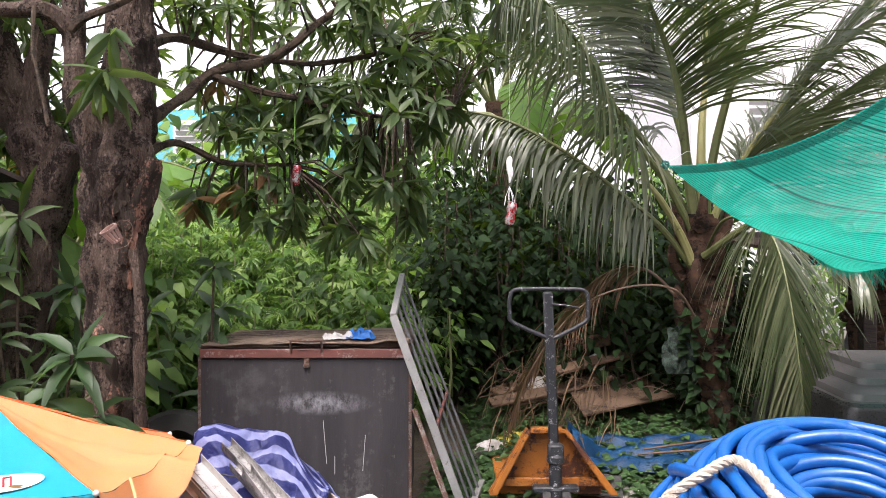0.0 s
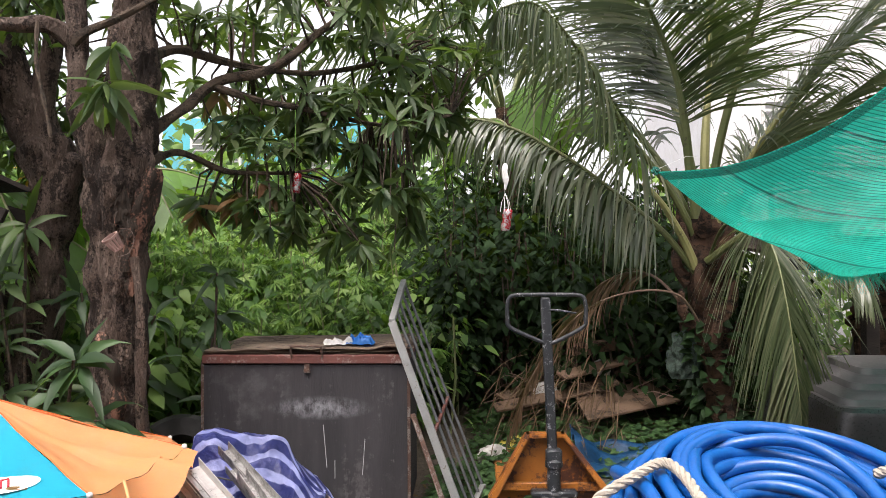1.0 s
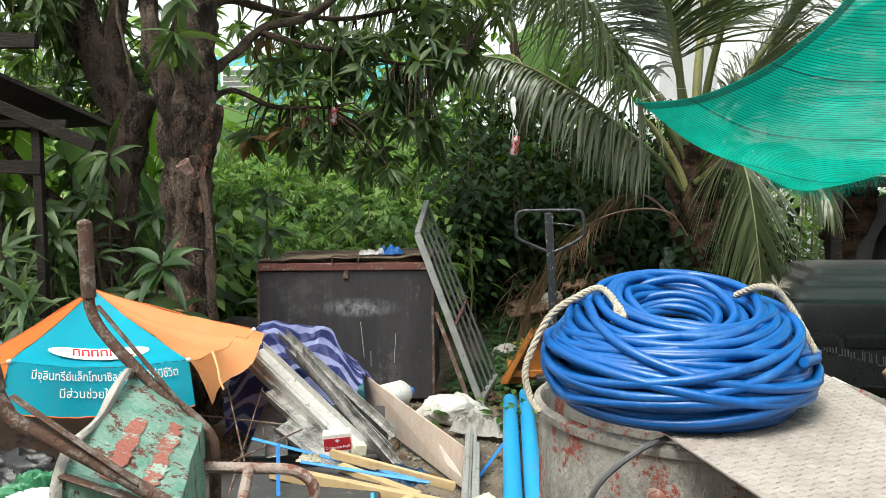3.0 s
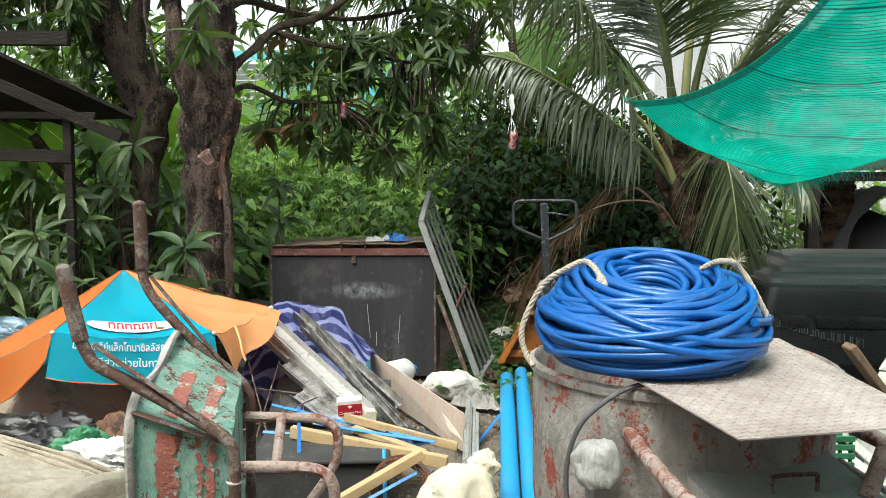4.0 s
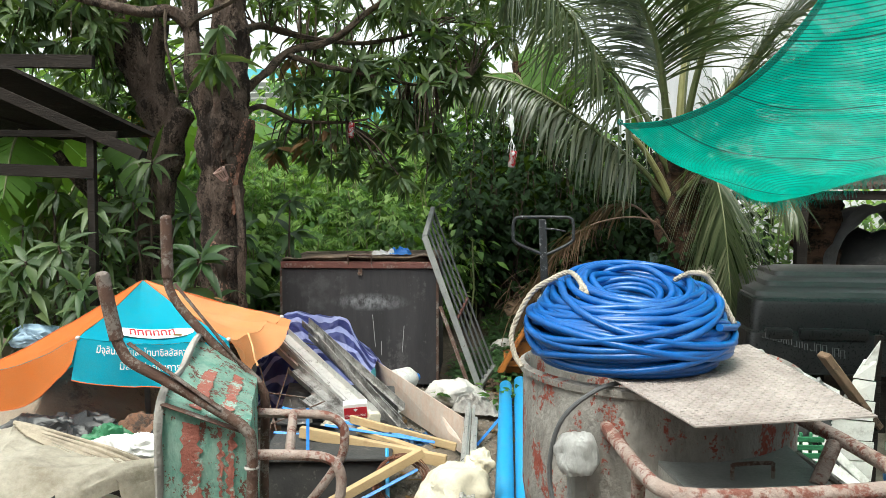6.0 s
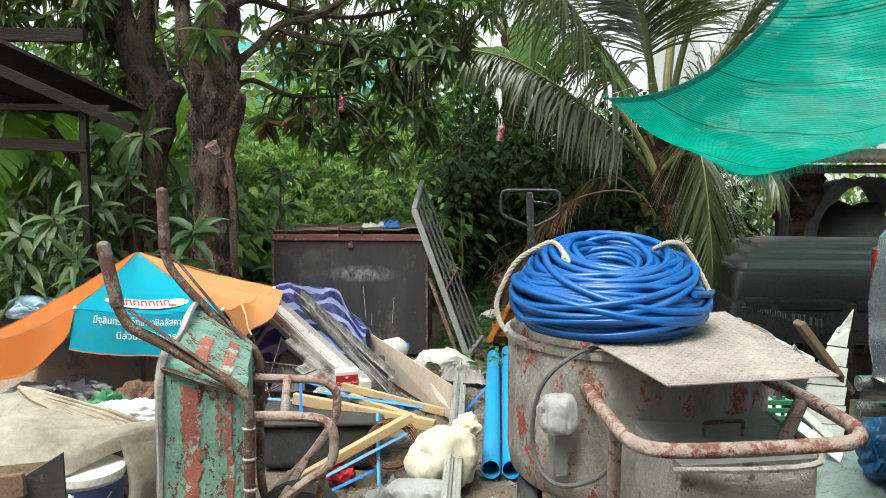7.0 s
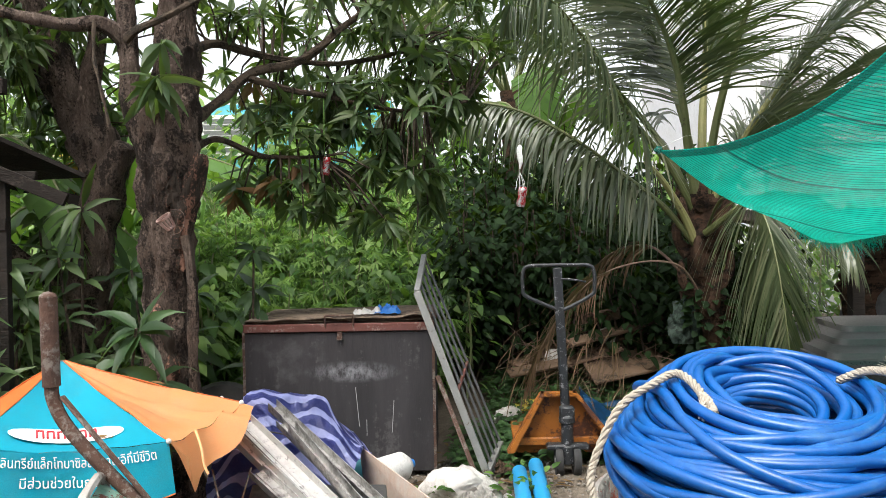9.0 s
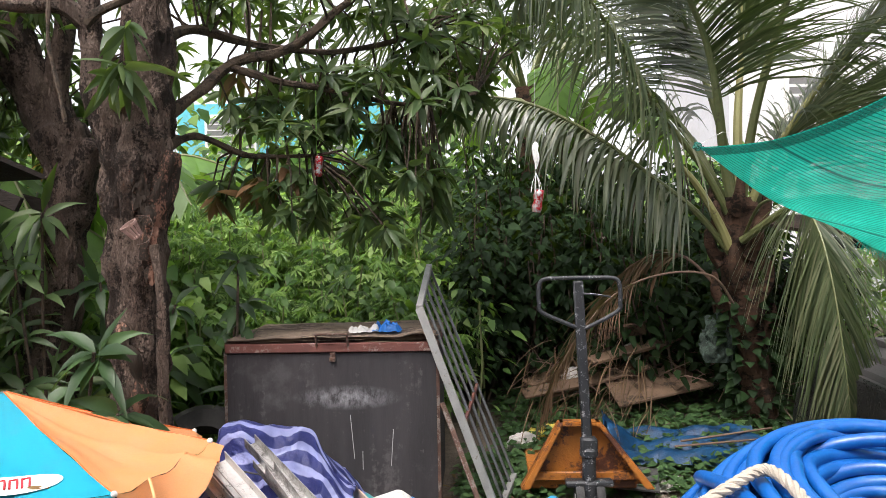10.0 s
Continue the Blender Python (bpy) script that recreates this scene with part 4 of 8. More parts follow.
            ax = (p - near).normalized() * 0.6 + V((0, -0.25, -0.35 if c[2] < 2.1 else 0.05)) + rand_dir() * 0.5
            whorl(L, p, ax, rng.randint(9, 14), 0.175, 0.042, 1.1)
            if (near - p).length < 1.1:
                tube(tw, [near, near.lerp(p, 0.5) + V((0, 0, 0.05)) + rand_dir() * 0.03, p], [0.009, 0.006, 0.004], 5)
    for p, k, ln in (((-1.57, 3.78, 2.3), 13, 0.3), ((-1.62, 3.8, 2.26), 8, 0.26), ((-1.56, 3.8, 2.5), 8, 0.24)):
        whorl(L, p, (0.15, -0.35, -0.9), k, ln, 0.05, 1.3)
    tagged(part("twig_mass", tw, TWIG, tree), kind="stuff")
    leaf_part("crown", L, MANGO, tree, "dense dark green drooping mango leaves")
    dead = Leaves()
    for c in ((-1.18, 4.6, 1.82), (-1.22, 4.6, 1.75), (-1.0, 4.62, 1.9), (-1.28, 4.6, 2.42), (-1.42, 4.6, 1.72)):
        whorl(dead, c, (0, 0, -1), 7, 0.2, 0.05, 1.5)
    leaf_part("dead_leaves", dead, MANGO_DRY, tree, "brown withered hanging leaves")


make_mango()


def make_second_mango():
    tree = thing("mango_tree", "leaning mango tree with a dark furrowed trunk", "tree", (-2.35, 4.7, 0))
    tr = spline([(-2.42, 4.7, -0.05), (-2.4, 4.65, 0.5), (-2.37, 4.6, 1.0), (-2.32, 4.6, 1.42), (-2.25, 4.6, 1.78), (-2.275, 4.6, 2.03), (-2.385, 4.6, 2.28), (-2.5, 4.58, 2.53), (-2.6, 4.55, 2.78), (-2.7, 4.5, 3.1), (-2.85, 4.5, 3.6)], 13)
    part("trunk", tube(B(), tr, [0.2 - 0.07 * min(1, i / 26) + (0.025 if 56 < i < 72 else 0) - 0.0005 * max(0, i - 70) for i in range(len(tr))], 52, rough=0.28, seed=12, fine=0.1), BARK, tree)
    part("limb", tube(B(), spline([(-2.26, 4.58, 1.66), (-2.17, 4.53, 1.86), (-2.08, 4.5, 2.02), (-2.05, 4.49, 2.07)], 4), [0.12, 0.115, 0.11, 0.105, 0.1, 0.095, 0.09, 0.086, 0.08, 0.078, 0.072, 0.066, 0.05], 16, rough=0.4, fine=0.1), BARK, tree, "cut-off limb stump")
    part("limb", tube(B(), spline([(-2.33, 4.62, 2.12), (-2.33, 4.6, 2.4), (-2.28, 4.6, 2.65), (-2.26, 4.62, 2.9), (-2.2, 4.7, 3.4)], 6), [0.085 - 0.0018 * i for i in range(25)], 14, rough=0.25), BARK, tree)
    part("limb", tube(B(), spline([(-2.5, 4.65, 1.2), (-2.75, 4.5, 1.4), (-3.0, 4.4, 1.75)], 6), [0.06 - 0.002 * i for i in range(13)], 10, rough=0.25), BARK, tree)
    L = Leaves()
    for _ in range(46):
        d = rand_dir()
        whorl(L, V((-3.1, 5.2, 2.5)) + V((d.x * 0.9, d.y * 0.5, d.z * 0.5)), V((0, -0.3, -0.5)) + rand_dir() * 0.6, 11, 0.19, 0.045, 1.1)
    leaf_part("crown", L, MANGO, tree)


make_second_mango()


def make_sapling(at, tips, label, length=0.24, leaf=None, wide=0.055):
    """A young mango shoot: thin stems, each with a tuft of long leaves."""
    pl = thing("mango_sapling", label, "sapling", at, "mango saplings under the trees")
    L = Leaves()
    for tx, ty, tz, k in tips:
        tip = V((at[0] + tx, at[1] + ty, tz))
        mid = V(at).lerp(tip, 0.5) + V((rng.uniform(-0.05, 0.05), 0, 0.05))
        part("stem", tube(B(), spline([V(at), mid, tip], 4), 0.008, 6), TWIG, pl)
        whorl(L, V(at).lerp(tip, 0.5), (rng.uniform(-0.4, 0.4), -0.3, 0.7), max(4, k // 2), length, 0.05, 1.5)
        whorl(L, tip, (rng.uniform(-0.4, 0.4), -0.5, 0.35), k, length, wide, 1.4)
        whorl(L, V(at).lerp(tip, 0.75), (rng.uniform(-0.3, 0.3), -0.4, 0.4), max(4, k // 2), length, 0.05, 1.5)
    leaf_part("foliage", L, leaf or SAPLING, pl)


make_sapling((-1.72, 3.7, 0.0), [(0.07, -0.1, 1.03, 13), (-0.12, -0.15, 0.8, 7), (0.18, -0.12, 0.76, 7)], "mango shoot with long glossy leaves before the trunk", 0.29, SAPLING, 0.075)
for k in range(9):
    sx, sy = rng.uniform(-3.3, -2.15), rng.uniform(4.0, 4.9)
    make_sapling((sx, sy, 0.0), [(rng.uniform(-0.2, 0.2), rng.uniform(-0.2, 0.1), rng.uniform(0.7, 1.7), rng.randint(8, 12)) for _ in range(4)], "dark leafy mango sapling growing beneath the trees", 0.24, MANGO)
def make_croton():
    pl = thing("croton_shrub", "shrub with yellow and orange leaves by the shed", "shrub", (-2.75, 5.2, 0.0))
    part("stem", tube(B(), spline([(-2.75, 5.2, -0.03), (-2.72, 5.2, 1.1), (-2.72, 5.2, 2.0)], 6), 0.012, 7), TWIG, pl)
    L = Leaves()
    for z, k in ((2.05, 9), (1.9, 8), (1.75, 6), (1.3, 5)):
        whorl(L, (-2.72 + rng.uniform(-0.05, 0.05), 5.18, z), (0, -0.3, 0.9), k, 0.2, 0.05, 0.8)
    leaf_part("foliage", L, YELLOW_LEAF, pl)


make_croton()
make_sapling((-2.0, 4.5, 0.0), [(0.05, 0, 1.0, 8), (0.0, -0.1, 1.3, 8), (0.3, 0.2, 1.15, 7)], "leafy mango sapling growing between the trunks")
make_sapling((-1.35, 4.55, 0.0), [(0.0, 0.2, 1.15, 8), (0.02, 0.15, 1.4, 7)], "slim mango sapling growing behind the trunk")


def frond(tree, rib_pts, length, leaf_mat, rib_mat, n=70, hang=0.9, width=0.034, start=0.22, spread=0.75, base_r=0.035, label="", sidefall=0.0, up=(0, 0, 1), loose=0.2):
    """A palm frond: a tapering rib with two combs of leaflets."""
    rib = spline(rib_pts, 12)
    k = len(rib)
    L = Leaves()
    for side in (-1, 1):
        for i in range(n):
            t = start + (1 - start) * (i + rng.uniform(-0.2, 0.2)) / n
            q = min(k - 2, max(0, int(t * (k - 1))))
            p = rib[q].lerp(rib[q + 1], min(1, max(0, t * (k - 1) - q)))
            tan = (rib[q + 1] - rib[q]).normalized()
            sd = tan.cross(V(up))
            sd = sd.normalized() if sd.length > 0.05 else tan.orthogonal().normalized()
            nrm = sd.cross(tan)
            ln = length * (0.45 + 0.55 * math.sin(math.pi * min(1, 0.12 + 0.95 * t))) * rng.uniform(0.86, 1.08)
            fwd = 0.35 + 0.65 * t
            d = sd * side * spread + tan * fwd + nrm * rng.uniform(0.05, 0.3) - V((0, 0, sidefall))
            if rng.random() < 0.07:
                continue
            L.strip(p, d + rand_dir() * loose, (tan * 0.85 + nrm * 0.5 * side), ln * rng.uniform(0.7, 1.08), width * 1.35 * rng.uniform(0.6, 1.15), hang * rng.uniform(0.6, 1.4), 5)
    ob = leaf_part("frond", L, leaf_mat, tree, label)
    part("rib", tube(B(), rib, [base_r * (1 - 0.88 * i / (k - 1)) for i in range(k)], 8), rib_mat, ob)
    return ob


def make_palm():
    c = V((1.86, 5.85, 1.5))
    palm = thing("coconut_palm", "young coconut palm with arching fronds and a fibrous trunk", "palm tree", (1.95, 5.85, 0.1))
    bm = tube(B(), spline([(2.06, 5.9, 0.0), (1.98, 5.88, 0.5), (1.9, 5.86, 1.0), (1.86, 5.85, 1.4), (1.86, 5.85, 1.75)], 8), [0.11, 0.105, 0.1] * 11, 30, rough=0.4, seed=7, fine=0.2)
    part("trunk", bm, PALM_BARK, palm)
    for i in range(16):
        an, z = i * 2.4, 0.75 + 0.06 * i
        o = V((math.cos(an), math.sin(an), 0))
        p = V((1.93 - 0.05 * z, 5.86, z))
        part("leaf_base", tube(B(), spline([p + o * 0.1, p + o * 0.18 + V((0, 0, 0.1)), p + o * 0.2 + V((0, 0, 0.26))], 4), [0.06, 0.055, 0.05, 0.045, 0.04, 0.036, 0.032, 0.028, 0.012], 10, rough=0.6, seed=i), PALM_BARK, palm, "torn brown fibrous leaf base" if i == 0 else "")
    # tall frond that stands towards the yard
    frond(palm, [c + V((0, 0, 0)), (1.76, 5.8, 2.0), (1.69, 5.72, 2.45), (1.6, 5.65, 2.8), (1.42, 5.5, 3.13), (1.18, 5.2, 3.4), (0.9, 4.8, 3.5)], 1.25, PALM, RIB_GREEN, 165, 0.7, 0.0155, 0.32, 1.0, 0.042, loose=0.12)
    # frond that rises to the left and turns over
    frond(palm, [c, (1.6, 5.75, 1.95), (1.28, 5.6, 2.32), (0.95, 5.4, 2.8), (0.6, 5.0, 3.05), (0.35, 4.7, 2.95)], 0.95, PALM, RIB_GREEN, 95, 3.0, 0.022, 0.34, 0.4, 0.03, sidefall=0.4)
    # low frond that arches far left with hanging leaflets
    frond(palm, [(1.8, 5.8, 1.35), (1.55, 5.75, 1.65), (1.25, 5.75, 1.9), (0.85, 5.75, 2.2), (0.4, 5.75, 2.43), (-0.1, 5.8, 2.5), (-0.6, 5.85, 2.42)], 0.62, PALM, RIB_GREEN, 170, 3.2, 0.022, 0.2, 0.5, 0.026, sidefall=0.45)
    frond(palm, [c, (1.6, 6.1, 2.2), (1.1, 6.5, 2.9), (0.5, 6.8, 3.3), (0.0, 7.0, 3.3)], 0.9, PALM, RIB_GREEN, 90, 1.3, 0.026, 0.25, 0.7, 0.035)
    # frond that reaches up over the yard
    frond(palm, [c, (1.95, 5.75, 2.3), (2.1, 5.45, 3.1), (2.15, 4.9, 3.6), (2.1, 4.3, 3.75)], 1.1, PALM, RIB_GREEN, 140, 0.8, 0.0155, 0.45, 1.0, 0.04, loose=0.12)
    # right-hand fronds
    frond(palm, [c, (2.05, 5.8, 1.95), (2.35, 5.8, 2.35), (2.75, 5.7, 2.95), (3.3, 5.5, 3.5)], 1.0, PALM, RIB_YELLOW, 190, 0.5, 0.015, 0.3, 0.9, 0.032, loose=0.12)
    frond(palm, [c, (2.15, 5.9, 1.9), (2.6, 6.0, 2.35), (3.2, 6.0, 2.8), (3.9, 5.9, 3.05)], 0.95, PALM, RIB_GREEN, 180, 0.9, 0.015, 0.22, 0.8, 0.03, loose=0.14)
    frond(palm, [c, (1.95, 6.1, 2.2), (2.1, 6.5, 2.9), (2.3, 7.2, 3.5)], 0.95, PALM, RIB_GREEN, 80, 0.9, 0.024, 0.55, 0.8, 0.04)
    frond(palm, [c, (1.9, 5.95, 2.3), (1.95, 6.0, 2.9), (1.9, 5.9, 3.6)], 0.7, PALM, RIB_YELLOW, 40, 0.5, 0.03, 0.6, 0.6, 0.045)
    # frond that hangs down towards the yard
    frond(palm, [(1.86, 5.7, 1.5), (1.8, 5.2, 1.68), (1.79, 4.7, 1.68), (1.8, 4.4, 1.55), (1.82, 4.25, 1.25), (1.84, 4.15, 0.8), (1.85, 4.12, 0.5)], 0.85, PALM, RIB_GREEN, 190, 0.8, 0.02, 0.3, 0.6, 0.012, sidefall=0.45, up=(0, 1, 0.35), loose=0.12)
    # more fronds that fill the crown
    frond(palm, [c, (1.75, 5.9, 2.3), (1.5, 6.0, 3.0), (1.0, 5.9, 3.6)], 0.9, PALM, RIB_GREEN, 80, 1.0, 0.024, 0.5, 0.8, 0.04)
    frond(palm, [c, (2.1, 5.7, 2.1), (2.5, 5.5, 2.7), (3.0, 5.2, 3.1), (3.5, 4.9, 3.2)], 0.95, PALM, RIB_YELLOW, 180, 1.0, 0.015, 0.22, 0.8, 0.03, loose=0.14)
    frond(palm, [(1.84, 5.7, 1.45), (2.1, 5.3, 1.7), (2.35, 5.0, 1.65), (2.5, 4.8, 1.3)], 0.7, PALM, RIB_GREEN, 60, 1.6, 0.03, 0.3, 0.7, 0.03)
    # yellowed broken rib
    part("old_rib", tube(B(), spline([(1.78, 5.78, 1.4), (1.68, 5.72, 1.6), (1.5, 5.6, 1.85), (1.35, 5.5, 1.98)], 6), [0.036 - 0.0012 * i for i in range(19)], 8), RIB_YELLOW, palm, "yellowed leafless old rib")
    # dead fronds
    frond(palm, [(1.8, 5.75, 1.0), (1.6, 5.6, 1.22), (1.25, 5.5, 1.24), (0.9, 5.4, 1.1), (0.6, 5.3, 0.75), (0.45, 5.25, 0.4)], 0.5, PALM_DRY, RIB_DRY, 84, 1.9, 0.013, 0.5, 0.5, 0.01, "withered brown frond", loose=0.35)
    frond(palm, [(1.75, 5.9, 1.1), (1.5, 6.0, 1.35), (1.2, 6.1, 1.3), (0.9, 6.1, 1.0)], 0.5, PALM_DRY, RIB_DRY, 44, 2.6, 0.016, 0.3, 0.4, 0.014, "withered brown frond")


make_palm()


def make_far_palm():
    palm = thing("coconut_palm", "distant coconut palm with dark fronds behind the mango", "palm tree", (0.6, 9.4, 0.6))
    part("trunk", tube(B(), spline([(0.7, 9.4, 0.4), (0.68, 9.4, 1.6), (0.62, 9.4, 3.2)], 8), 0.13, 14, rough=0.25), PALM_BARK, palm)
    c = V((0.62, 9.4, 3.1))
    for an in (0.3, 1.2, 2.0, 2.7, 3.5, 4.3, 5.2):
        o = V((math.cos(an), math.sin(an) * 0.8, 0))
        frond(palm, [c, c + o * 0.6 + V((0, 0, 0.7)), c + o * 1.3 + V((0, 0, 0.95)), c + o * 2.0 + V((0, 0, 0.7)), c + o * 2.5 + V((0, 0, 0.2))], 0.9, PALM, RIB_GREEN, 50, 1.3, 0.03, 0.2, 0.7, 0.035)


make_far_palm()


def make_bare_palm_trunk():
    p = thing("palm_trunk", "old knobbly palm trunk beside the shed post", "tree", (2.98, 5.6, 0))
    part("trunk", tube(B(), spline([(2.98, 5.6, 0), (2.98, 5.6, 0.8), (3.0, 5.6, 1.42)], 9), 0.17, 18, rough=0.5, seed=21), PALM_BARK, p)
    for i in range(12):
        an, z = 3.4 + i * 0.9, 0.55 + 0.08 * i
        part("knob", lump(B(), (2.98 + 0.16 * math.cos(an), 5.6 + 0.16 * math.sin(an), z), (0.06, 0.06, 0.045), i, 0.4, 2, 2, False), PALM_BARK, p)


make_bare_palm_trunk()


def make_banana(at, h, leaves, label):
    pl = thing("banana_plant", label, "banana plant", at, "banana plants by the shed")
    x, y, z = at
    part("stem", tube(B(), spline([(x, y, z - 0.05), (x + 0.04, y, z + h * 0.5), (x + 0.1, y, z + h)], 6), [0.085 - 0.004 * i for i in range(13)], 14, rough=0.1), STEM_GREEN, pl)
    for an, ln, lift in leaves:
        o = V((math.cos(an), math.sin(an), 0))
        s = V((x + 0.1, y, z + h))
        rib = spline([s - V((0, 0, 0.2)), s + o * ln * 0.3 + V((0, 0, lift)), s + o * ln * 0.7 + V((0, 0, lift * 0.9)), s + o * ln + V((0, 0, lift * 0.3))], 8)
        L = Leaves()
        for i in range(3, len(rib) - 1):
            t = (i - 3) / (len(rib) - 4)
            tan = (rib[i + 1] - rib[i]).normalized()
            sd = tan.cross(V((0, 0, 1))).normalized()
            w = 0.27 * math.sin(math.pi * min(1, 0.12 + 0.86 * t))
            for sgn in (-1, 1):
                k = len(L.v)
                dr = V((0, 0, -0.12 - 0.1 * rng.random()))
                L.v += [rib[i], rib[i + 1] * 1.0, rib[i + 1] + sd * sgn * w + dr * 0.8 + tan * 0.03, rib[i] + sd * sgn * w * 1.02 + dr * 0.8 + tan * 0.02]
                L.f.append((k, k + 1, k + 2, k + 3))
        lf = leaf_part("leaf", L, BANANA, pl)
        part("midrib", tube(B(), rib, [0.022 * (1 - 0.8 * i / (len(rib) - 1)) for i in range(len(rib))], 6), STEM_GREEN, lf)


make_banana((-3.55, 5.0, 0.0), 1.2, [(0.3, 1.3, 0.5), (1.9, 1.2, 0.7), (3.4, 1.2, 0.5), (5.0, 1.1, 0.7), (5.8, 1.3, 0.9)], "banana plant with pale green stem and torn leaves")
make_banana((-3.95, 4.6, 0.0), 0.9, [(0.6, 1.0, 0.6), (2.5, 1.1, 0.6), (4.2, 1.1, 0.5), (5.5, 1.0, 0.7)], "small banana plant with broad leaves")
make_banana((-3.0, 6.2, 0.15), 1.4, [(0.4, 1.5, 0.6), (1.7, 1.2, 0.8), (3.3, 1.3, 0.6), (4.9, 1.3, 0.6), (5.7, 1.2, 0.7)], "tall banana plant behind the trees")
make_banana((0.75, 8.0, 0.45), 1.7, [(0.4, 1.3, 0.7), (2.4, 1.4, 0.7), (3.6, 1.4, 0.6), (4.6, 1.2, 0.9), (5.6, 1.2, 0.7)], "bright green banana plant behind the palm frond")


def undergrowth(name, label, area, count, height, material, size, lobes, category, density=9, seed=1):
    """Crowded plants: each a few thin stems with leaves all along."""
    r = random.Random(seed)
    (x0, x1), (y0, y1) = area
    L, st = Leaves(), B()
    for _ in range(count):
        x, y = r.uniform(x0, x1), r.uniform(y0, y1)
        h = height(x, y) * r.uniform(0.55, 1.05)
        z = ground_z(x, y)
        top = V((x + r.uniform(-0.25, 0.25), y + r.uniform(-0.25, 0.2), z + h))
        base = V((x, y, z - 0.02))
        if r.random() < 0.35:
            tube(st, [base, base.lerp(top, 0.5) + V((0.03, 0, 0)), top], [0.012, 0.01, 0.006], 5, cap=False)
        for i in range(density):
            t = 1 - 0.8 * (i / density) ** 1.3
            p = base.lerp(top, t)
            an = r.uniform(0, 6.283)
            o = V((math.cos(an), math.sin(an) - 0.25, r.uniform(-0.15, 0.35)))
            q = p + o * r.uniform(0.06, 0.24)
            s = size * r.uniform(0.6, 1.2)
            if lobes:
                L.palmate(q, o - V((0, 0, 0.35)), V((r.uniform(-0.8, 0.8), r.uniform(-1.0, 0.3), 1)), s, lobes, r.uniform(0.1, 0.7))
            else:
                L.blade(q, o - V((0, 0, 0.3)), V((r.uniform(-0.8, 0.8), r.uniform(-1.0, 0.3), 1)), s, s * 0.5, r.uniform(0.3, 1.1), 0.2, 3, 0.38)
    pl = thing(name, label, category, ((x0 + x1) / 2, (y0 + y1) / 2, 0), kind="stuff")
    part("stems", st, TWIG if material is VINE_SHADED else STEM_GREEN, pl)
    leaf_part("foliage", L, material, pl)


for k in range(3):
    sx, sy = -3.15 + 0.36 * k, rng.uniform(3.35, 3.6)
    make_sapling((sx, sy + 0.3, 0.3), [(rng.uniform(-0.15, 0.15), rng.uniform(-0.2, 0.0), rng.uniform(0.75, 1.15), rng.randint(8, 12)) for _ in range(3)], "dark mango shoot with long leaves before the shed post", 0.24, MANGO)


undergrowth("cassava_thicket", "bright green thicket of hand-shaped leaves behind the chest", ((-3.0, -0.25), (5.8, 8.6)), 760, lambda x, y: 0.72 + 0.34 * (y - 5.5), UNDER, 0.105, 7, "shrub", 16, 3)
undergrowth("shrub_thicket", "mixed bright shrubs with slim pale stems", ((-2.9, 0.1), (5.9, 8.2)), 300, lambda x, y: 0.8 + 0.36 * (y - 5.5), UNDER, 0.12, 0, "shrub", 15, 31)
undergrowth("shrub_thicket", "bright leafy shrubs far behind the chest", ((-4.5, 1.2), (8.6, 11.0)), 260, lambda x, y: 1.5 + 0.18 * (y - 8), UNDER, 0.2, 0, "shrub", 16, 4)
undergrowth("dark_thicket", "thicket of broad leaves under the palm, its shade put into the leaf colour", ((-0.1, 2.6), (6.3, 8.4)), 620, lambda x, y: 0.9 + 0.42 * (y - 6) + (0.3 if x < 1.2 else 0), VINE_SHADED, 0.12, 0, "shrub", 22, 5)
undergrowth("shrub_thicket", "bright leafy shrubs filling the ground behind the shed", ((2.2, 5.5), (6.7, 9.0)), 190, lambda x, y: 1.0 + 0.15 * (y - 7), UNDER, 0.13, 0, "shrub", 14, 6)
undergrowth("hedge", "tall far hedge of leafy shrubs closing the plot", ((-8.0, 3.5), (10.5, 12.2)), 220, lambda x, y: 2.1, UNDER, 0.26, 0, "hedge", 22, 8)
undergrowth("tree_thicket", "tall leafy growth behind the two mango trunks", ((-7.0, -3.2), (7.4, 9.4)), 150, lambda x, y: 2.7, UNDER, 0.24, 0, "tree", 30, 14)
undergrowth("shrub_thicket", "sunlit leafy growth behind the timber shed", ((-5.2, -2.7), (5.6, 7.4)), 130, lambda x, y: 0.9 + 0.35 * (y - 5.6), UNDER, 0.16, 0, "shrub", 16, 61)
undergrowth("hedge", "leafy hedge standing before the turquoise house", ((-3.7, 0.2), (9.6, 11.4)), 130, lambda x, y: 2.85, UNDER, 0.24, 0, "hedge", 26, 41)
undergrowth("banana_thicket", "shaded leafy growth at the foot of the trees", ((-4.2, -1.9), (4.9, 6.2)), 150, lambda x, y: 1.35, UNDER, 0.2, 0, "shrub", 14, 9)


def trunk_vine():
    r = random.Random(17)
    L = Leaves()
    for _ in range(130):
        z = r.uniform(0.15, 1.1)
        a = r.uniform(3.0, 6.4)
        p = V((1.96 - 0.06 * z + 0.15 * math.cos(a), 5.87 + 0.15 * math.sin(a), z))
        o = V((math.cos(a), math.sin(a), r.uniform(-0.3, 0.4)))
        L.blade(p, o, V((r.uniform(-0.5, 0.5), -0.6, 0.8)), r.uniform(0.06, 0.12), 0.07, r.uniform(0.4, 1.2), 0.2, 3, 0.35)
    v = thing("climbing_vine", "small-leaved vine climbing the palm trunk", "vine", (1.95, 5.8, 0.1), kind="stuff")
    leaf_part("foliage", L, VINE_SHADED, v)


trunk_vine()


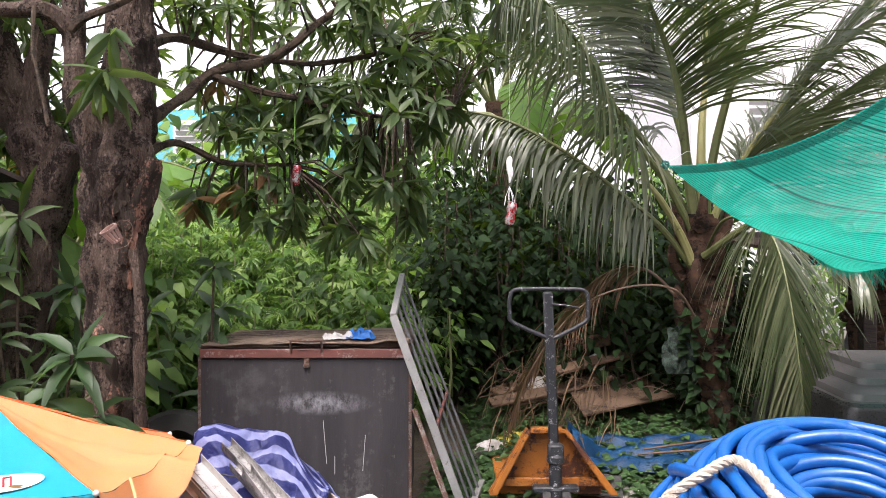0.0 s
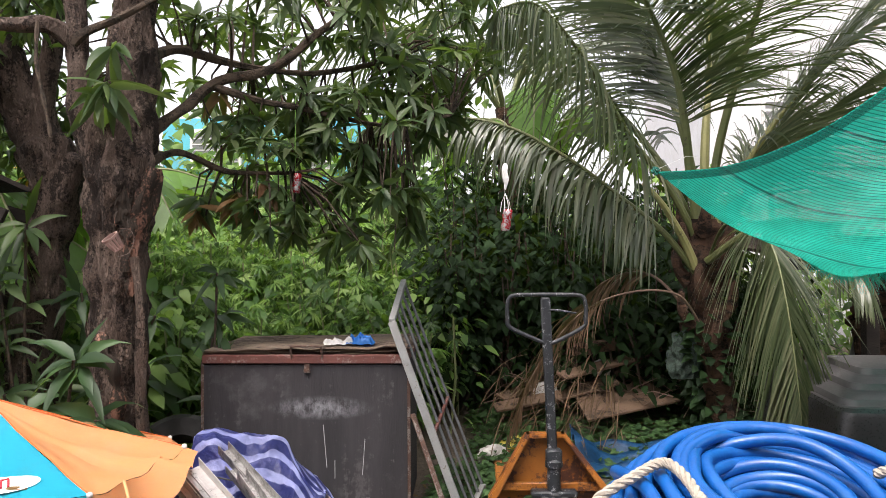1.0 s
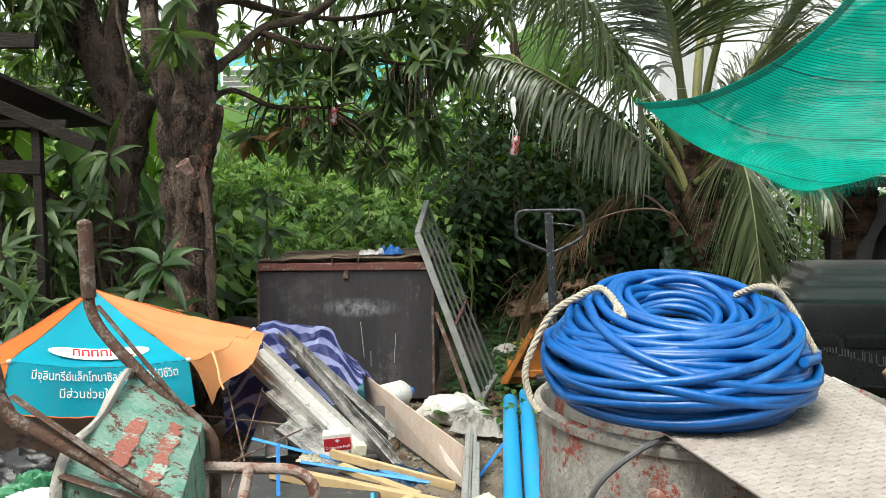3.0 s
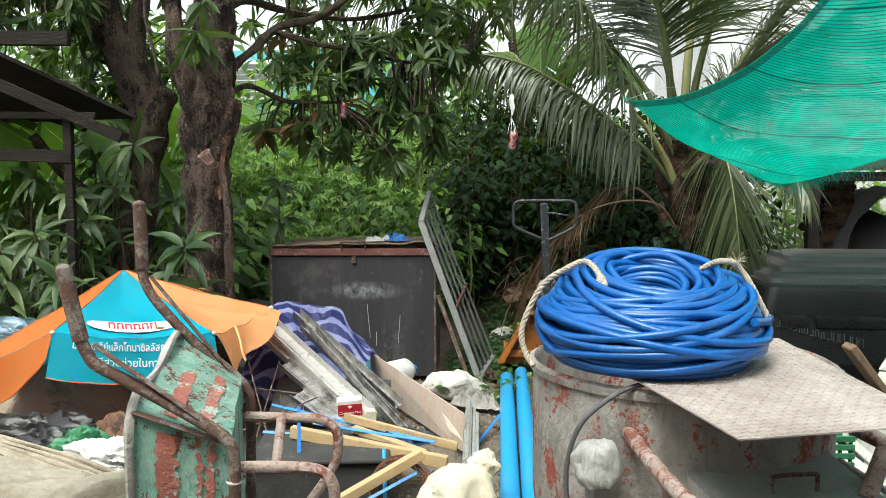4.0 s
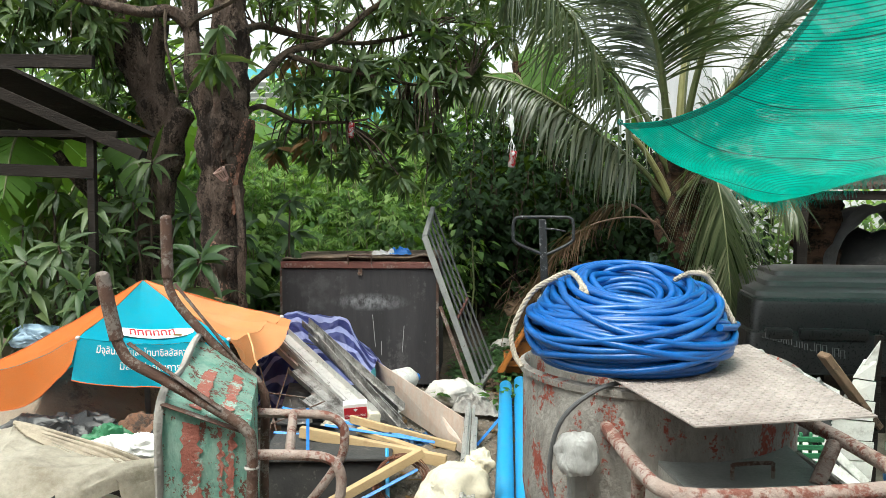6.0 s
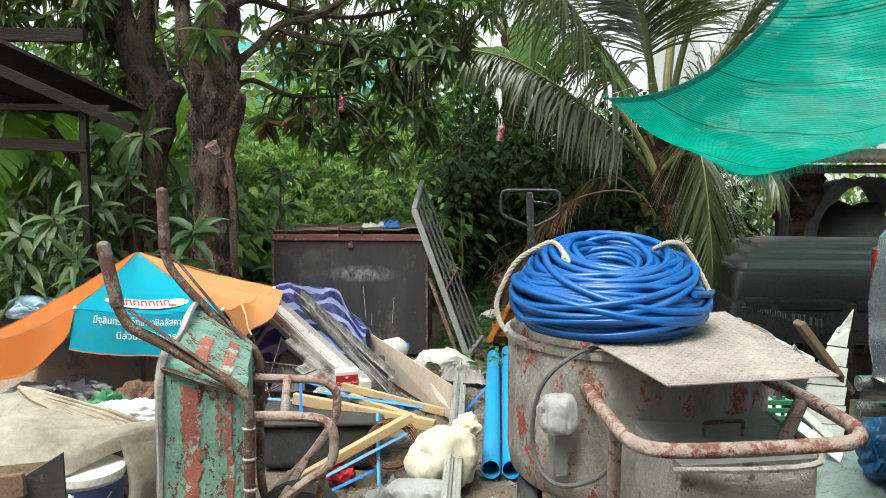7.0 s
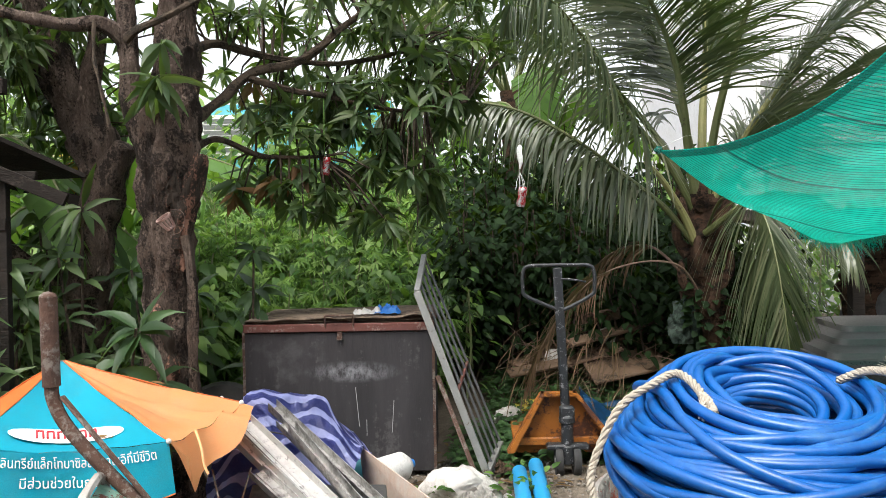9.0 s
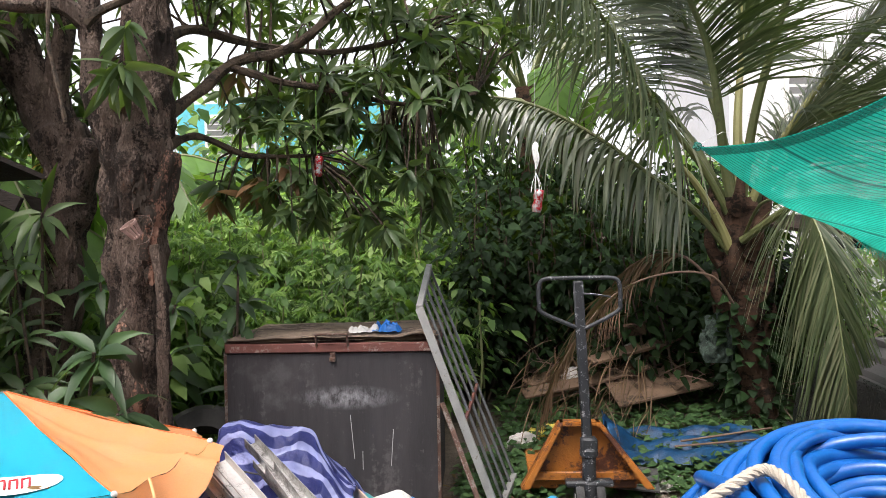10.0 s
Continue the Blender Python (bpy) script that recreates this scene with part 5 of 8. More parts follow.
def ground_cover():
    r = random.Random(11)
    L = Leaves()
    for _ in range(7500):
        x, y = r.uniform(0.15, 2.7), r.uniform(4.75, 7.2)
        p = V((x, y, ground_z(x, y) + r.uniform(0.02, 0.12)))
        an = r.uniform(0, 6.283)
        s = r.uniform(0.03, 0.075)
        L.blade(p, V((math.cos(an), math.sin(an) - 0.3, 0.1)), V((0, -0.3, 1)), s, s * 0.85, 0.5, 0.2, 3, 0.3)
    for _ in range(500):
        x, y = r.uniform(-0.1, 0.45), r.uniform(4.6, 5.4)
        p = V((x, y, ground_z(x, y) + r.uniform(0.01, 0.1)))
        an = r.uniform(0, 6.283)
        L.blade(p, V((math.cos(an), math.sin(an), 0.15)), V((0, -0.3, 1)), 0.06, 0.05, 0.5, 0.2, 3, 0.3)
    pl = thing("creeper", "low creeping vine with heart-shaped leaves covering the soil", "ground cover", (1.4, 6, 0.1), kind="stuff")
    leaf_part("foliage", L, CREEPER, pl)
    G = Leaves()
    for _ in range(2600):
        x, y = r.uniform(-2.0, -0.9), r.uniform(4.9, 6.3)
        p = V((x, y, ground_z(x, y) - 0.01))
        an = r.uniform(0, 6.283)
        G.strip(p, V((0.4 * math.cos(an), 0.4 * math.sin(an), 1)), V((math.sin(an), -math.cos(an), 0)), r.uniform(0.15, 0.42), 0.009, r.uniform(0.5, 1.6), 4)
    pl = thing("grass", "tall thin grass beside the chest", "grass", (-1.4, 5.5, 0), kind="stuff")
    leaf_part("blades", G, GRASS, pl)


ground_cover()

# ---- the chest and what stands round it ----
def make_chest():
    x0, x1, y0, y1, h = -1.345, -0.19, 4.5, 5.3, 0.89
    ch = thing("storage_chest", "large black weathered plywood storage chest with a hinged lid", "chest", (-0.77, 4.9, 0))
    cx, w, d = (x0 + x1) / 2, x1 - x0, y1 - y0
    part("front_panel", box(B(), (w, 0.018, h - 0.03), Matrix.Translation((cx, y0, 0.03 + (h - 0.03) / 2)), 0.003), PLY_FRONT, ch)
    part("back_panel", box(B(), (w, 0.018, h - 0.03), Matrix.Translation((cx, y1, 0.03 + (h - 0.03) / 2)), 0.003), PLY, ch)
    for x in (x0 + 0.009, x1 - 0.009):
        part("side_panel", box(B(), (0.018, d - 0.02, h - 0.03), Matrix.Translation((x, (y0 + y1) / 2, 0.03 + (h - 0.03) / 2)), 0.003), PLY, ch)
        part("corner_post", box(B(), (0.025, 0.025, h + 0.02), Matrix.Translation((x + (0.012 if x > cx else -0.012), y0 + 0.005, h / 2))), RUST, ch)
    lid = part("lid", box(B(), (w + 0.01, d + 0.04, 0.052), Matrix.Translation((cx, (y0 + y1) / 2 - 0.005, h + 0.03)), 0.005), RED_STEEL, ch, "red oxide steel lid frame with chipped paint")
    for i, (dx, dz, sx) in enumerate(((0, 0, 1.0), (0.004, 0.009, 0.99), (-0.005, 0.018, 0.975))):
        bm = B()

        def ply(u, v, dz=dz, sx=sx, i=i):
            jag = 0.02 * noise.noise(V((u * 9, v * 9, i * 5))) + 0.012 * noise.noise(V((u * 31, v * 31, i * 3)))
            return V((cx + (u - 0.5) * (w + 0.02) * sx + jag, y0 - 0.02 + v * (d + 0.04) + jag, h + 0.058 + dz + 0.014 * noise.noise(V((u * 3, v * 3, i))) + 0.008 * i * u + 0.012 * i * max(0, noise.noise(V((u * 6, v * 2, i + 9)))) * (1 - v)))

        part("ply_layer", sheet(bm, ply, 60, 16, 0.006), PLY_TOP, lid, "warped delaminating plywood" if i == 0 else "")
    hx = -0.755
    part("handle", tube(B(), spline([(hx - 0.085, y0 - 0.02, h + 0.03), (hx - 0.085, y0 - 0.045, h + 0.095), (hx - 0.07, y0 - 0.05, h + 0.105), (hx + 0.07, y0 - 0.05, h + 0.105), (hx + 0.085, y0 - 0.045, h + 0.095), (hx + 0.085, y0 - 0.02, h + 0.03)], 4), 0.006, 8), RUST, lid, "bent rusty rod handle")
    bm = box(B(), (0.03, 0.012, 0.07), Matrix.Translation((hx, y0 - 0.016, h - 0.0)), 0.002)
    box(bm, (0.035, 0.02, 0.025), Matrix.Translation((hx, y0 - 0.02, h - 0.035)), 0.004)
    part("hasp", bm, RUST, ch)
    # long pale scratches, proud by a hair
    for sx, sz, sh, lean in ((-0.665, 0.43, 0.24, 0.02), (-0.43, 0.37, 0.2, -0.015), (-0.6, 0.3, 0.1, 0.0)):
        part("scratch", beam_between(B(), (sx, y0 - 0.0125, sz + sh / 2), (sx + lean, y0 - 0.0125, sz - sh / 2), 0.0035, 0.002, (0, 1, 0), 0), LABEL_GREY, ch, "pale scratch")
    # foil wrapper on the lid
    wr = thing("plastic_wrapper", "crumpled blue and white plastic wrapper on the lid", "wrapper", (-0.5, 4.6, 0.98))
    part("white_half", crumple(B(), (-0.6, 4.62, 0.985), (0.17, 0.12), 3, 10, 0.06, 0.2), WHITE_PLASTIC, wr)
    part("blue_half", crumple(B(), (-0.47, 4.62, 0.985), (0.15, 0.12), 8, 10, 0.08, -0.1), BLUE_STRIP, wr)


make_chest()


def make_grille():
    """A steel window grille leaning on the chest's side."""
    g = thing("steel_grille", "galvanised steel window grille leaning against the chest", "grille", (0.0, 4.3, 0))
    # it leans in a plane: the near stile in front, the top over the chest's edge
    tn, bn = V((-0.275, 4.47, 1.13)), V((0.145, 4.35, 0.0))
    tf, bf = V((-0.26, 5.15, 1.33)), V((0.26, 4.95, 0.02))
    part("stile", beam_between(B(), bn, tn, 0.045, 0.03, (0, 1, 0)), GALV, g)
    part("top_rail", beam_between(B(), tn, tf, 0.035, 0.035), GALV, g)
    part("bottom_rail", beam_between(B(), bn + (tn - bn) * 0.04, bf + (tf - bf) * 0.04, 0.035, 0.035), GALV, g)
    part("middle_rail", beam_between(B(), bn.lerp(tn, 0.45), bf.lerp(tf, 0.45), 0.018, 0.02), RED_STEEL, g, "red oxide cross rail")
    for k in (0.3, 0.53, 0.76, 1.0):
        part("bar", beam_between(B(), bn.lerp(bf, k), tn.lerp(tf, k), 0.016, 0.022, (0, 1, 0)), GREY_STEEL, g)
    pl = thing("angle_bar", "rusty angle bar leaning against the chest", "bar", (0.0, 4.3, 0))
    part("bar", beam_between(B(), (0.1, 4.1, 0.0), (-0.16, 4.45, 0.62), 0.03, 0.012), RUST, pl)


make_grille()


def make_pallet_jack():
    j = thing("pallet_jack", "orange hand pallet jack with a speckled black handle", "pallet jack", (0.6, 4.6, 0))
    gx, gy = 0.6, 4.55
    part("shaft", beam_between(B(), (gx + 0.03, gy + 0.02, 0.3), (gx - 0.012, gy, 1.26), 0.055, 0.035, (0, 1, 0), 0.008), BLACK_PAINT, j)
    hp = spline([(gx - 0.21, gy, 1.09), (gx - 0.225, gy, 1.14), (gx - 0.225, gy, 1.22), (gx - 0.2, gy, 1.268), (gx - 0.1, gy, 1.275), (gx + 0.08, gy, 1.275), (gx + 0.19, gy, 1.268), (gx + 0.215, gy, 1.22), (gx + 0.215, gy, 1.14), (gx + 0.2, gy, 1.09), (gx + 0.05, gy, 1.01), (gx, gy, 1.0), (gx - 0.06, gy, 1.02)], 5, True)
    hd = part("handle", tube(B(), hp, 0.012, 10, True), BLACK_PAINT, j, "rounded black loop handle")
    part("lever", tube(B(), spline([(gx + 0.01, gy - 0.02, 1.19), (gx + 0.08, gy - 0.03, 1.185), (gx + 0.16, gy - 0.02, 1.17)], 5), 0.006, 6), BLACK_PAINT, hd)
    # steering head and pump
    bm = lathe(B(), [(0.02, 0.06), (0.05, 0.06), (0.05, 0.16), (0.038, 0.17), (0.038, 0.3), (0.05, 0.31), (0.05, 0.34), (0.03, 0.36), (0.02, 0.36)], Matrix.Translation((gx + 0.03, gy - 0.02, 0)))
    box(bm, (0.09, 0.07, 0.1), Matrix.Translation((gx + 0.03, gy - 0.02, 0.36)), 0.012)
    box(bm, (0.26, 0.08, 0.035), Matrix.Translation((gx + 0.03, gy - 0.02, 0.16)), 0.01)
    part("pump", bm, BLACK_PAINT, j, "oily black pump and steering head")
    for dx in (-0.055, 0.055):
        w = part("wheel", lathe(B(), [(0.03, -0.022), (0.085, -0.022), (0.09, -0.012), (0.09, 0.012), (0.085, 0.022), (0.03, 0.022)], Matrix.Translation((gx + 0.03 + dx, gy - 0.02, 0.07)) @ pose(0, 0, 0, 0, 90, 0)), RUBBER, j, "grey steering wheel")
        part("hub", lathe(B(), [(0.005, -0.026), (0.032, -0.026), (0.032, 0.026), (0.005, 0.026)], Matrix.Translation((gx + 0.03 + dx, gy - 0.02, 0.07)) @ pose(0, 0, 0, 0, 90, 0), 14), GALV, w)
    # the folded A-shaped front plate
    y = gy + 0.06
    bm = B()
    slab(bm, [(gx - 0.34, y - 0.02, 0.1), (gx - 0.12, y, 0.47), (gx - 0.09, y, 0.47), (gx - 0.29, y - 0.02, 0.1)], 0.09, (0, -1, 0))
    slab(bm, [(gx + 0.40, y - 0.02, 0.1), (gx + 0.35, y - 0.02, 0.1), (gx + 0.08, y, 0.47), (gx + 0.11, y, 0.47)], 0.09, (0, -1, 0))
    slab(bm, [(gx - 0.12, y, 0.47), (gx + 0.11, y, 0.47), (gx + 0.1, y, 0.445), (gx - 0.1, y, 0.445)], 0.09, (0, -1, 0))
    bmesh.ops.bevel(bm, geom=bm.edges[:], offset=0.006, segments=2, affect="EDGES")
    part("front_flange", bm, JACK_ORANGE, j)
    part("back_plate", slab(B(), [(gx - 0.3, y + 0.085, 0.1), (gx + 0.36, y + 0.085, 0.1), (gx + 0.09, y + 0.085, 0.46), (gx - 0.1, y + 0.085, 0.46)], 0.01, (0, -1, 0)), JACK_ORANGE, j)
    for dx in (-0.2, 0.24):
        part("fork", box(B(), (0.16, 1.05, 0.055), Matrix.Translation((gx + dx, y + 0.62, 0.1)), 0.008), JACK_ORANGE, j)
    part("brace", box(B(), (0.6, 0.03, 0.05), Matrix.Translation((gx + 0.03, y + 0.05, 0.16)), 0.006), JACK_ORANGE, j)


make_pallet_jack()


# ---- hose, mixer and sheet ----
TUB = (0.79, 1.45)


def make_mixer():
    mx = thing("mortar_mixer", "cement-caked mortar mixer with a round tub on a cart", "mixer", (TUB[0], TUB[1], 0))
    tx, ty = TUB
    R = 0.47
    bm = lathe(B(), [(0.02, 0.3), (R - 0.03, 0.3), (R - 0.012, 0.32), (R, 0.4), (R, 0.8), (R + 0.012, 0.805), (R + 0.014, 0.825), (R - 0.004, 0.835), (R - 0.015, 0.82), (R - 0.015, 0.45), (0.02, 0.42)], Matrix.Translation((tx, ty, 0)), 56)
    tub = part("tub", bm, CEMENT, mx, "round steel tub with peeling red paint")
    # discharge hopper in front
    bm = B()
    top = [(0.68, 1.14, 0.63), (1.14, 1.14, 0.63), (1.17, 0.72, 0.6), (0.77, 0.64, 0.6)]
    low = [(0.7, 1.1, 0.2), (1.14, 1.1, 0.2), (1.17, 0.72, 0.2), (0.77, 0.64, 0.2)]
    for a, b in ((3, 2), (2, 1), (3, 0)):
        bm.faces.new([bm.verts.new(q) for q in (top[a], top[b], low[b], low[a])])
    bmesh.ops.remove_doubles(bm, verts=bm.verts, dist=0.002)
    hop = part("hopper", bm, CEMENT_PLAIN, mx, "boxy grey hopper with a plate lid")
    part("hopper_lid", slab(B(), top, 0.012, (0, 0, 1)), HOPPER_LID, hop, "dull grey steel lid plate")
    part("lid_handle", tube(B(), spline([(0.89, 0.86, 0.61), (0.89, 0.86, 0.645), (0.9, 0.86, 0.655), (1.0, 0.88, 0.655), (1.01, 0.88, 0.645), (1.01, 0.88, 0.61)], 4), 0.006, 8), RUST, hop, "bent rusty rod handle")
    part("rim", tube(B(), spline([(0.74, 0.62, 0.595), (1.17, 0.7, 0.595), (1.16, 1.1, 0.615)], 8), 0.01, 6), CEMENT_PLAIN, hop)
    # push bar
    bar = spline([(0.545, 1.23, 0.715), (0.57, 0.95, 0.7), (0.6, 0.68, 0.69), (0.635, 0.56, 0.685), (0.72, 0.52, 0.685), (0.95, 0.545, 0.685), (1.14, 0.57, 0.69), (1.22, 0.6, 0.695), (1.255, 0.7, 0.7), (1.22, 0.95, 0.71), (1.17, 1.15, 0.72)], 6)
    pb = part("push_bar", tube(B(), bar, 0.0205, 14, rough=0.12), PIPE_RUST, mx, "bent pipe push bar caked with cement")
    part("clamp", tube(B(), [V((0.6, 0.72, 0.69)), V((0.62, 0.85, 0.35)), V((0.63, 0.95, 0.1))], 0.02, 10), PIPE_RUST, pb)
    part("strut", tube(B(), [V((1.2, 0.93, 0.7)), V((1.12, 0.85, 0.6))], 0.022, 10), PIPE_RUST, pb)
    part("pipe_end", lump(B(), (0.545, 1.235, 0.716), (0.03, 0.03, 0.03), 2, 0.3, 2, 2, False), WHITE_PLASTIC, pb)
    # frame and wheel
    for x in (0.55, 1.2):
        part("frame_rail", beam_between(B(), (x, 0.9, 0.26), (x, 2.0, 0.26), 0.05, 0.05), RUST, mx)
    part("motor", box(B(), (0.3, 0.3, 0.24), Matrix.Translation((0.78, 1.35, 0.16)), 0.03), DARK_JUNK, mx)
    wl_ = part("wheel", lathe(B(), [(0.06, -0.035), (0.13, -0.04), (0.155, -0.02), (0.155, 0.02), (0.13, 0.04), (0.06, 0.035)], Matrix.Translation((0.4, 1.35, 0.155)) @ pose(0, 0, 0, 0, 90, 0)), RUBBER, mx, "small black rubber wheel")
    part("hub", lathe(B(), [(0.005, -0.042), (0.065, -0.042), (0.065, 0.042), (0.005, 0.042)], Matrix.Translation((0.4, 1.35, 0.155)) @ pose(0, 0, 0, 0, 90, 0), 16), GREY_STEEL, wl_)
    part("wheel", lathe(B(), [(0.06, -0.035), (0.13, -0.04), (0.155, -0.02), (0.155, 0.02), (0.13, 0.04), (0.06, 0.035)], Matrix.Translation((1.32, 1.6, 0.155)) @ pose(0, 0, 0, 0, 90, 0)), RUBBER, mx)
    # switch box in a plastic bag, with its cable
    part("switch_box", box(B(), (0.05, 0.05, 0.2), pose(0.47, 1.03, 0.52, 0, 0, 20), 0.006), GALV, mx)
    part("switch_bag", wad(B(), (0.465, 1.0, 0.63), (0.066, 0.055, 0.082), 6, 0.22), FILM, mx, "white plastic bag tied over the switch")
    cable = spline([(0.62, 1.06, 0.845), (0.52, 1.0, 0.83), (0.42, 1.0, 0.74), (0.385, 1.02, 0.6), (0.4, 1.0, 0.47), (0.46, 0.92, 0.43), (0.55, 0.85, 0.47), (0.6, 0.82, 0.52)], 8)
    part("cable", tube(B(), cable, 0.0075, 8), GREY_STEEL, mx, "grey looped power cable")


make_mixer()


def make_tread_plate():
    c = [V((0.5, 1.35, 0.862)), V((0.7, 0.53, 0.856)), V((1.19, 0.655, 0.856)), V((1.17, 1.62, 0.866))]
    pl = thing("tread_plate", "dusty steel tread plate lying across the mixer tub", "steel plate", (0.9, 1.1, 0.85))
    plate = part("plate", slab(B(), c, 0.004, (0, 0, 1)), TREAD, pl)
    # raised lozenges in alternate directions, one joined mesh
    bm = B()
    for i in range(27):
        for jj in range(36):
            u, v = (i + 0.5) / 27, (jj + 0.5) / 36
            p = (c[0].lerp(c[3], u)).lerp(c[1].lerp(c[2], u), v)
            an = 35 if (i + jj) % 2 else -35
            r = bmesh.ops.create_cone(bm, cap_ends=True, segments=4, radius1=0.5, radius2=0.3, depth=1, matrix=pose(p.x, p.y, p.z + 0.001, 0, 0, an) @ Matrix.Diagonal((0.022, 0.006, 0.003, 1)))
    part("raised_pattern", bm, TREAD, plate, "raised tread lozenges")
    tagged(bpy.data.objects["raised_pattern"], kind="stuff")


make_tread_plate()


def make_hose():
    """A heavy coil of blue hose: many uneven turns, in layers, tied with rope."""
    r = random.Random(5)
    cx, cy, z0 = 0.665, 1.3, 0.864
    h = thing("hose_coil", "large coil of thick blue rubber hose tied with rope", "hose", (cx, cy, z0))
    rad = 0.012

    def girth(z):
        """The heap's outer radius at a height."""
        t = min(1.0, max(0.0, (z - z0) / 0.272))
        steps = ((0.0, 0.283), (0.2, 0.312), (0.4, 0.322), (0.6, 0.312), (0.8, 0.278), (0.93, 0.236), (1.0, 0.195))
        for (ta, ra), (tb, rb) in zip(steps, steps[1:]):
            if t <= tb:
                return ra + (rb - ra) * (t - ta) / (tb - ta)

    def turn(zc, depth, tilt, ph, wob=0.012, name="turn"):
        """One turn laid on the heap: it climbs and dips, and keeps to the heap's outline."""
        pts = []
        n, p2 = 72, r.uniform(0, 6.28)
        for i in range(n):
            a = 2 * math.pi * i / n
            z = zc + tilt * math.sin(a + ph) + 0.25 * tilt * math.sin(2 * a + p2)
            z = min(z0 + 0.272, max(z0 + rad, z))
            k = (girth(z) - depth) * (1 + wob * math.sin(2 * a + p2) + 0.5 * wob * math.sin(3 * a + ph))
            back = 0.042 * max(0.0, (z - z0) / 0.26) * math.sin(a)
            pts.append(V((cx + k * math.cos(a), cy + k * math.sin(a), z + back)))
        part(name, tube(B(), pts, rad, 10, True), HOSE, h)

    # the body of the heap, from the inside out: bundles of turns that run side by side
    for layer, count in ((0.052, 11), (0.03, 12)):
        for k in range(count):
            zc = z0 + rad + 0.24 * (k + 0.5) / count
            turn(zc, layer + r.uniform(-0.004, 0.004), 0.012, r.uniform(0, 6.28), 0.006)
    for zc, tilt, ph, count, depth in ((0.022, 0.008, 0.4, 2, 0.008), (0.062, 0.03, 4.3, 3, 0.006), (0.1, 0.045, 1.3, 3, 0.004), (0.135, 0.05, 3.4, 3, 0.004), (0.165, 0.045, 5.4, 3, 0.004), (0.205, 0.04, 2.3, 3, 0.004), (0.235, 0.02, 0.2, 2, 0.004)):
        p0 = ph + r.uniform(-0.2, 0.2)
        for k in range(count):
            turn(z0 + zc + (k - (count - 1) / 2) * 0.0225, depth + r.uniform(-0.003, 0.003), tilt * r.uniform(0.85, 1.1), p0 + r.uniform(-0.1, 0.1), 0.008)
    # turns that ride over the rest and cross them
    for zc, tilt, ph, depth in ((0.145, 0.1, 4.35, -0.019), (0.1, 0.06, 0.3, -0.018), (0.055, 0.035, 2.7, -0.017), (0.185, 0.06, 1.0, -0.019), (0.165, 0.062, 1.1, -0.018), (0.118, 0.05, 4.9, -0.02)):
        turn(z0 + zc, depth, tilt, ph, 0.01)
    # the dish of inner turns on top
    for k in range(12):
        t = k / 11
        R, zc, ph = 0.196 - 0.1 * t + r.uniform(-0.006, 0.006), z0 + 0.27 - 0.075 * t ** 1.2 + r.uniform(-0.008, 0.008), r.uniform(0, 6.28)
        turn(zc, girth(zc) - R, r.uniform(0.008, 0.022), ph, 0.03)
    part("hose_end", tube(B(), spline([(cx + 0.24, cy - 0.23, z0 + 0.15), (cx + 0.32, cy - 0.1, z0 + 0.13), (cx + 0.345, cy - 0.03, z0 + 0.125), (cx + 0.362, cy + 0.0, z0 + 0.125)], 6), rad, 10), HOSE, h)
    # rope ties: three strands twisted together

    def twisted(pts, rr, name):
        sp = spline([V(p) + V((0, 0, -0.004)) for p in pts], 16)
        for s in range(3):
            bm = B()
            q = []
            ref = V((0.3, 0.2, 0.9))
            for i, p in enumerate(sp):
                t = (sp[min(i + 1, len(sp) - 1)] - sp[max(i - 1, 0)]).normalized()
                u = t.cross(ref).normalized()
                w = t.cross(u)
                a = i * 0.75 + s * 2.094
                q.append(p + (u * math.cos(a) + w * math.sin(a)) * rr * 0.55)
            tube(bm, q, rr * 0.62, 6)
            part(name, bm, ROPE, rp)

    rp = thing("rope", "thick off-white twisted rope tying the hose coil", "rope", (cx - 0.3, cy, z0))
    twisted([(cx - 0.175, cy - 0.11, z0 + 0.232), (cx - 0.165, cy - 0.07, z0 + 0.27), (cx - 0.195, cy - 0.01, z0 + 0.302), (cx - 0.25, cy - 0.02, z0 + 0.285), (cx - 0.33, cy - 0.03, z0 + 0.230), (cx - 0.39, cy - 0.05, z0 + 0.110), (cx - 0.385, cy - 0.07, z0 + 0.040), (cx - 0.36, cy - 0.1, z0 - 0.0)], 0.0085, "strand")
    twisted([(cx - 0.165, cy - 0.075, z0 + 0.268), (cx - 0.15, cy - 0.105, z0 + 0.245), (cx - 0.18, cy - 0.125, z0 + 0.235)], 0.0095, "strand")
    twisted([(cx + 0.16, cy + 0.03, z0 + 0.275), (cx + 0.2, cy - 0.01, z0 + 0.302), (cx + 0.235, cy - 0.04, z0 + 0.302), (cx + 0.265, cy - 0.03, z0 + 0.275), (cx + 0.29, cy - 0.04, z0 + 0.235), (cx + 0.335, cy - 0.06, z0 + 0.140)], 0.0085, "strand")
    fr = Leaves()
    for _ in range(60):
        fr.strip(V((cx + 0.25, cy - 0.03, z0 + 0.3)), rand_dir() + V((0, 0, 0.6)), rand_dir(), 0.035, 0.002, 0.5, 2)
    leaf_part("frayed_end", fr, ROPE, rp)


make_hose()


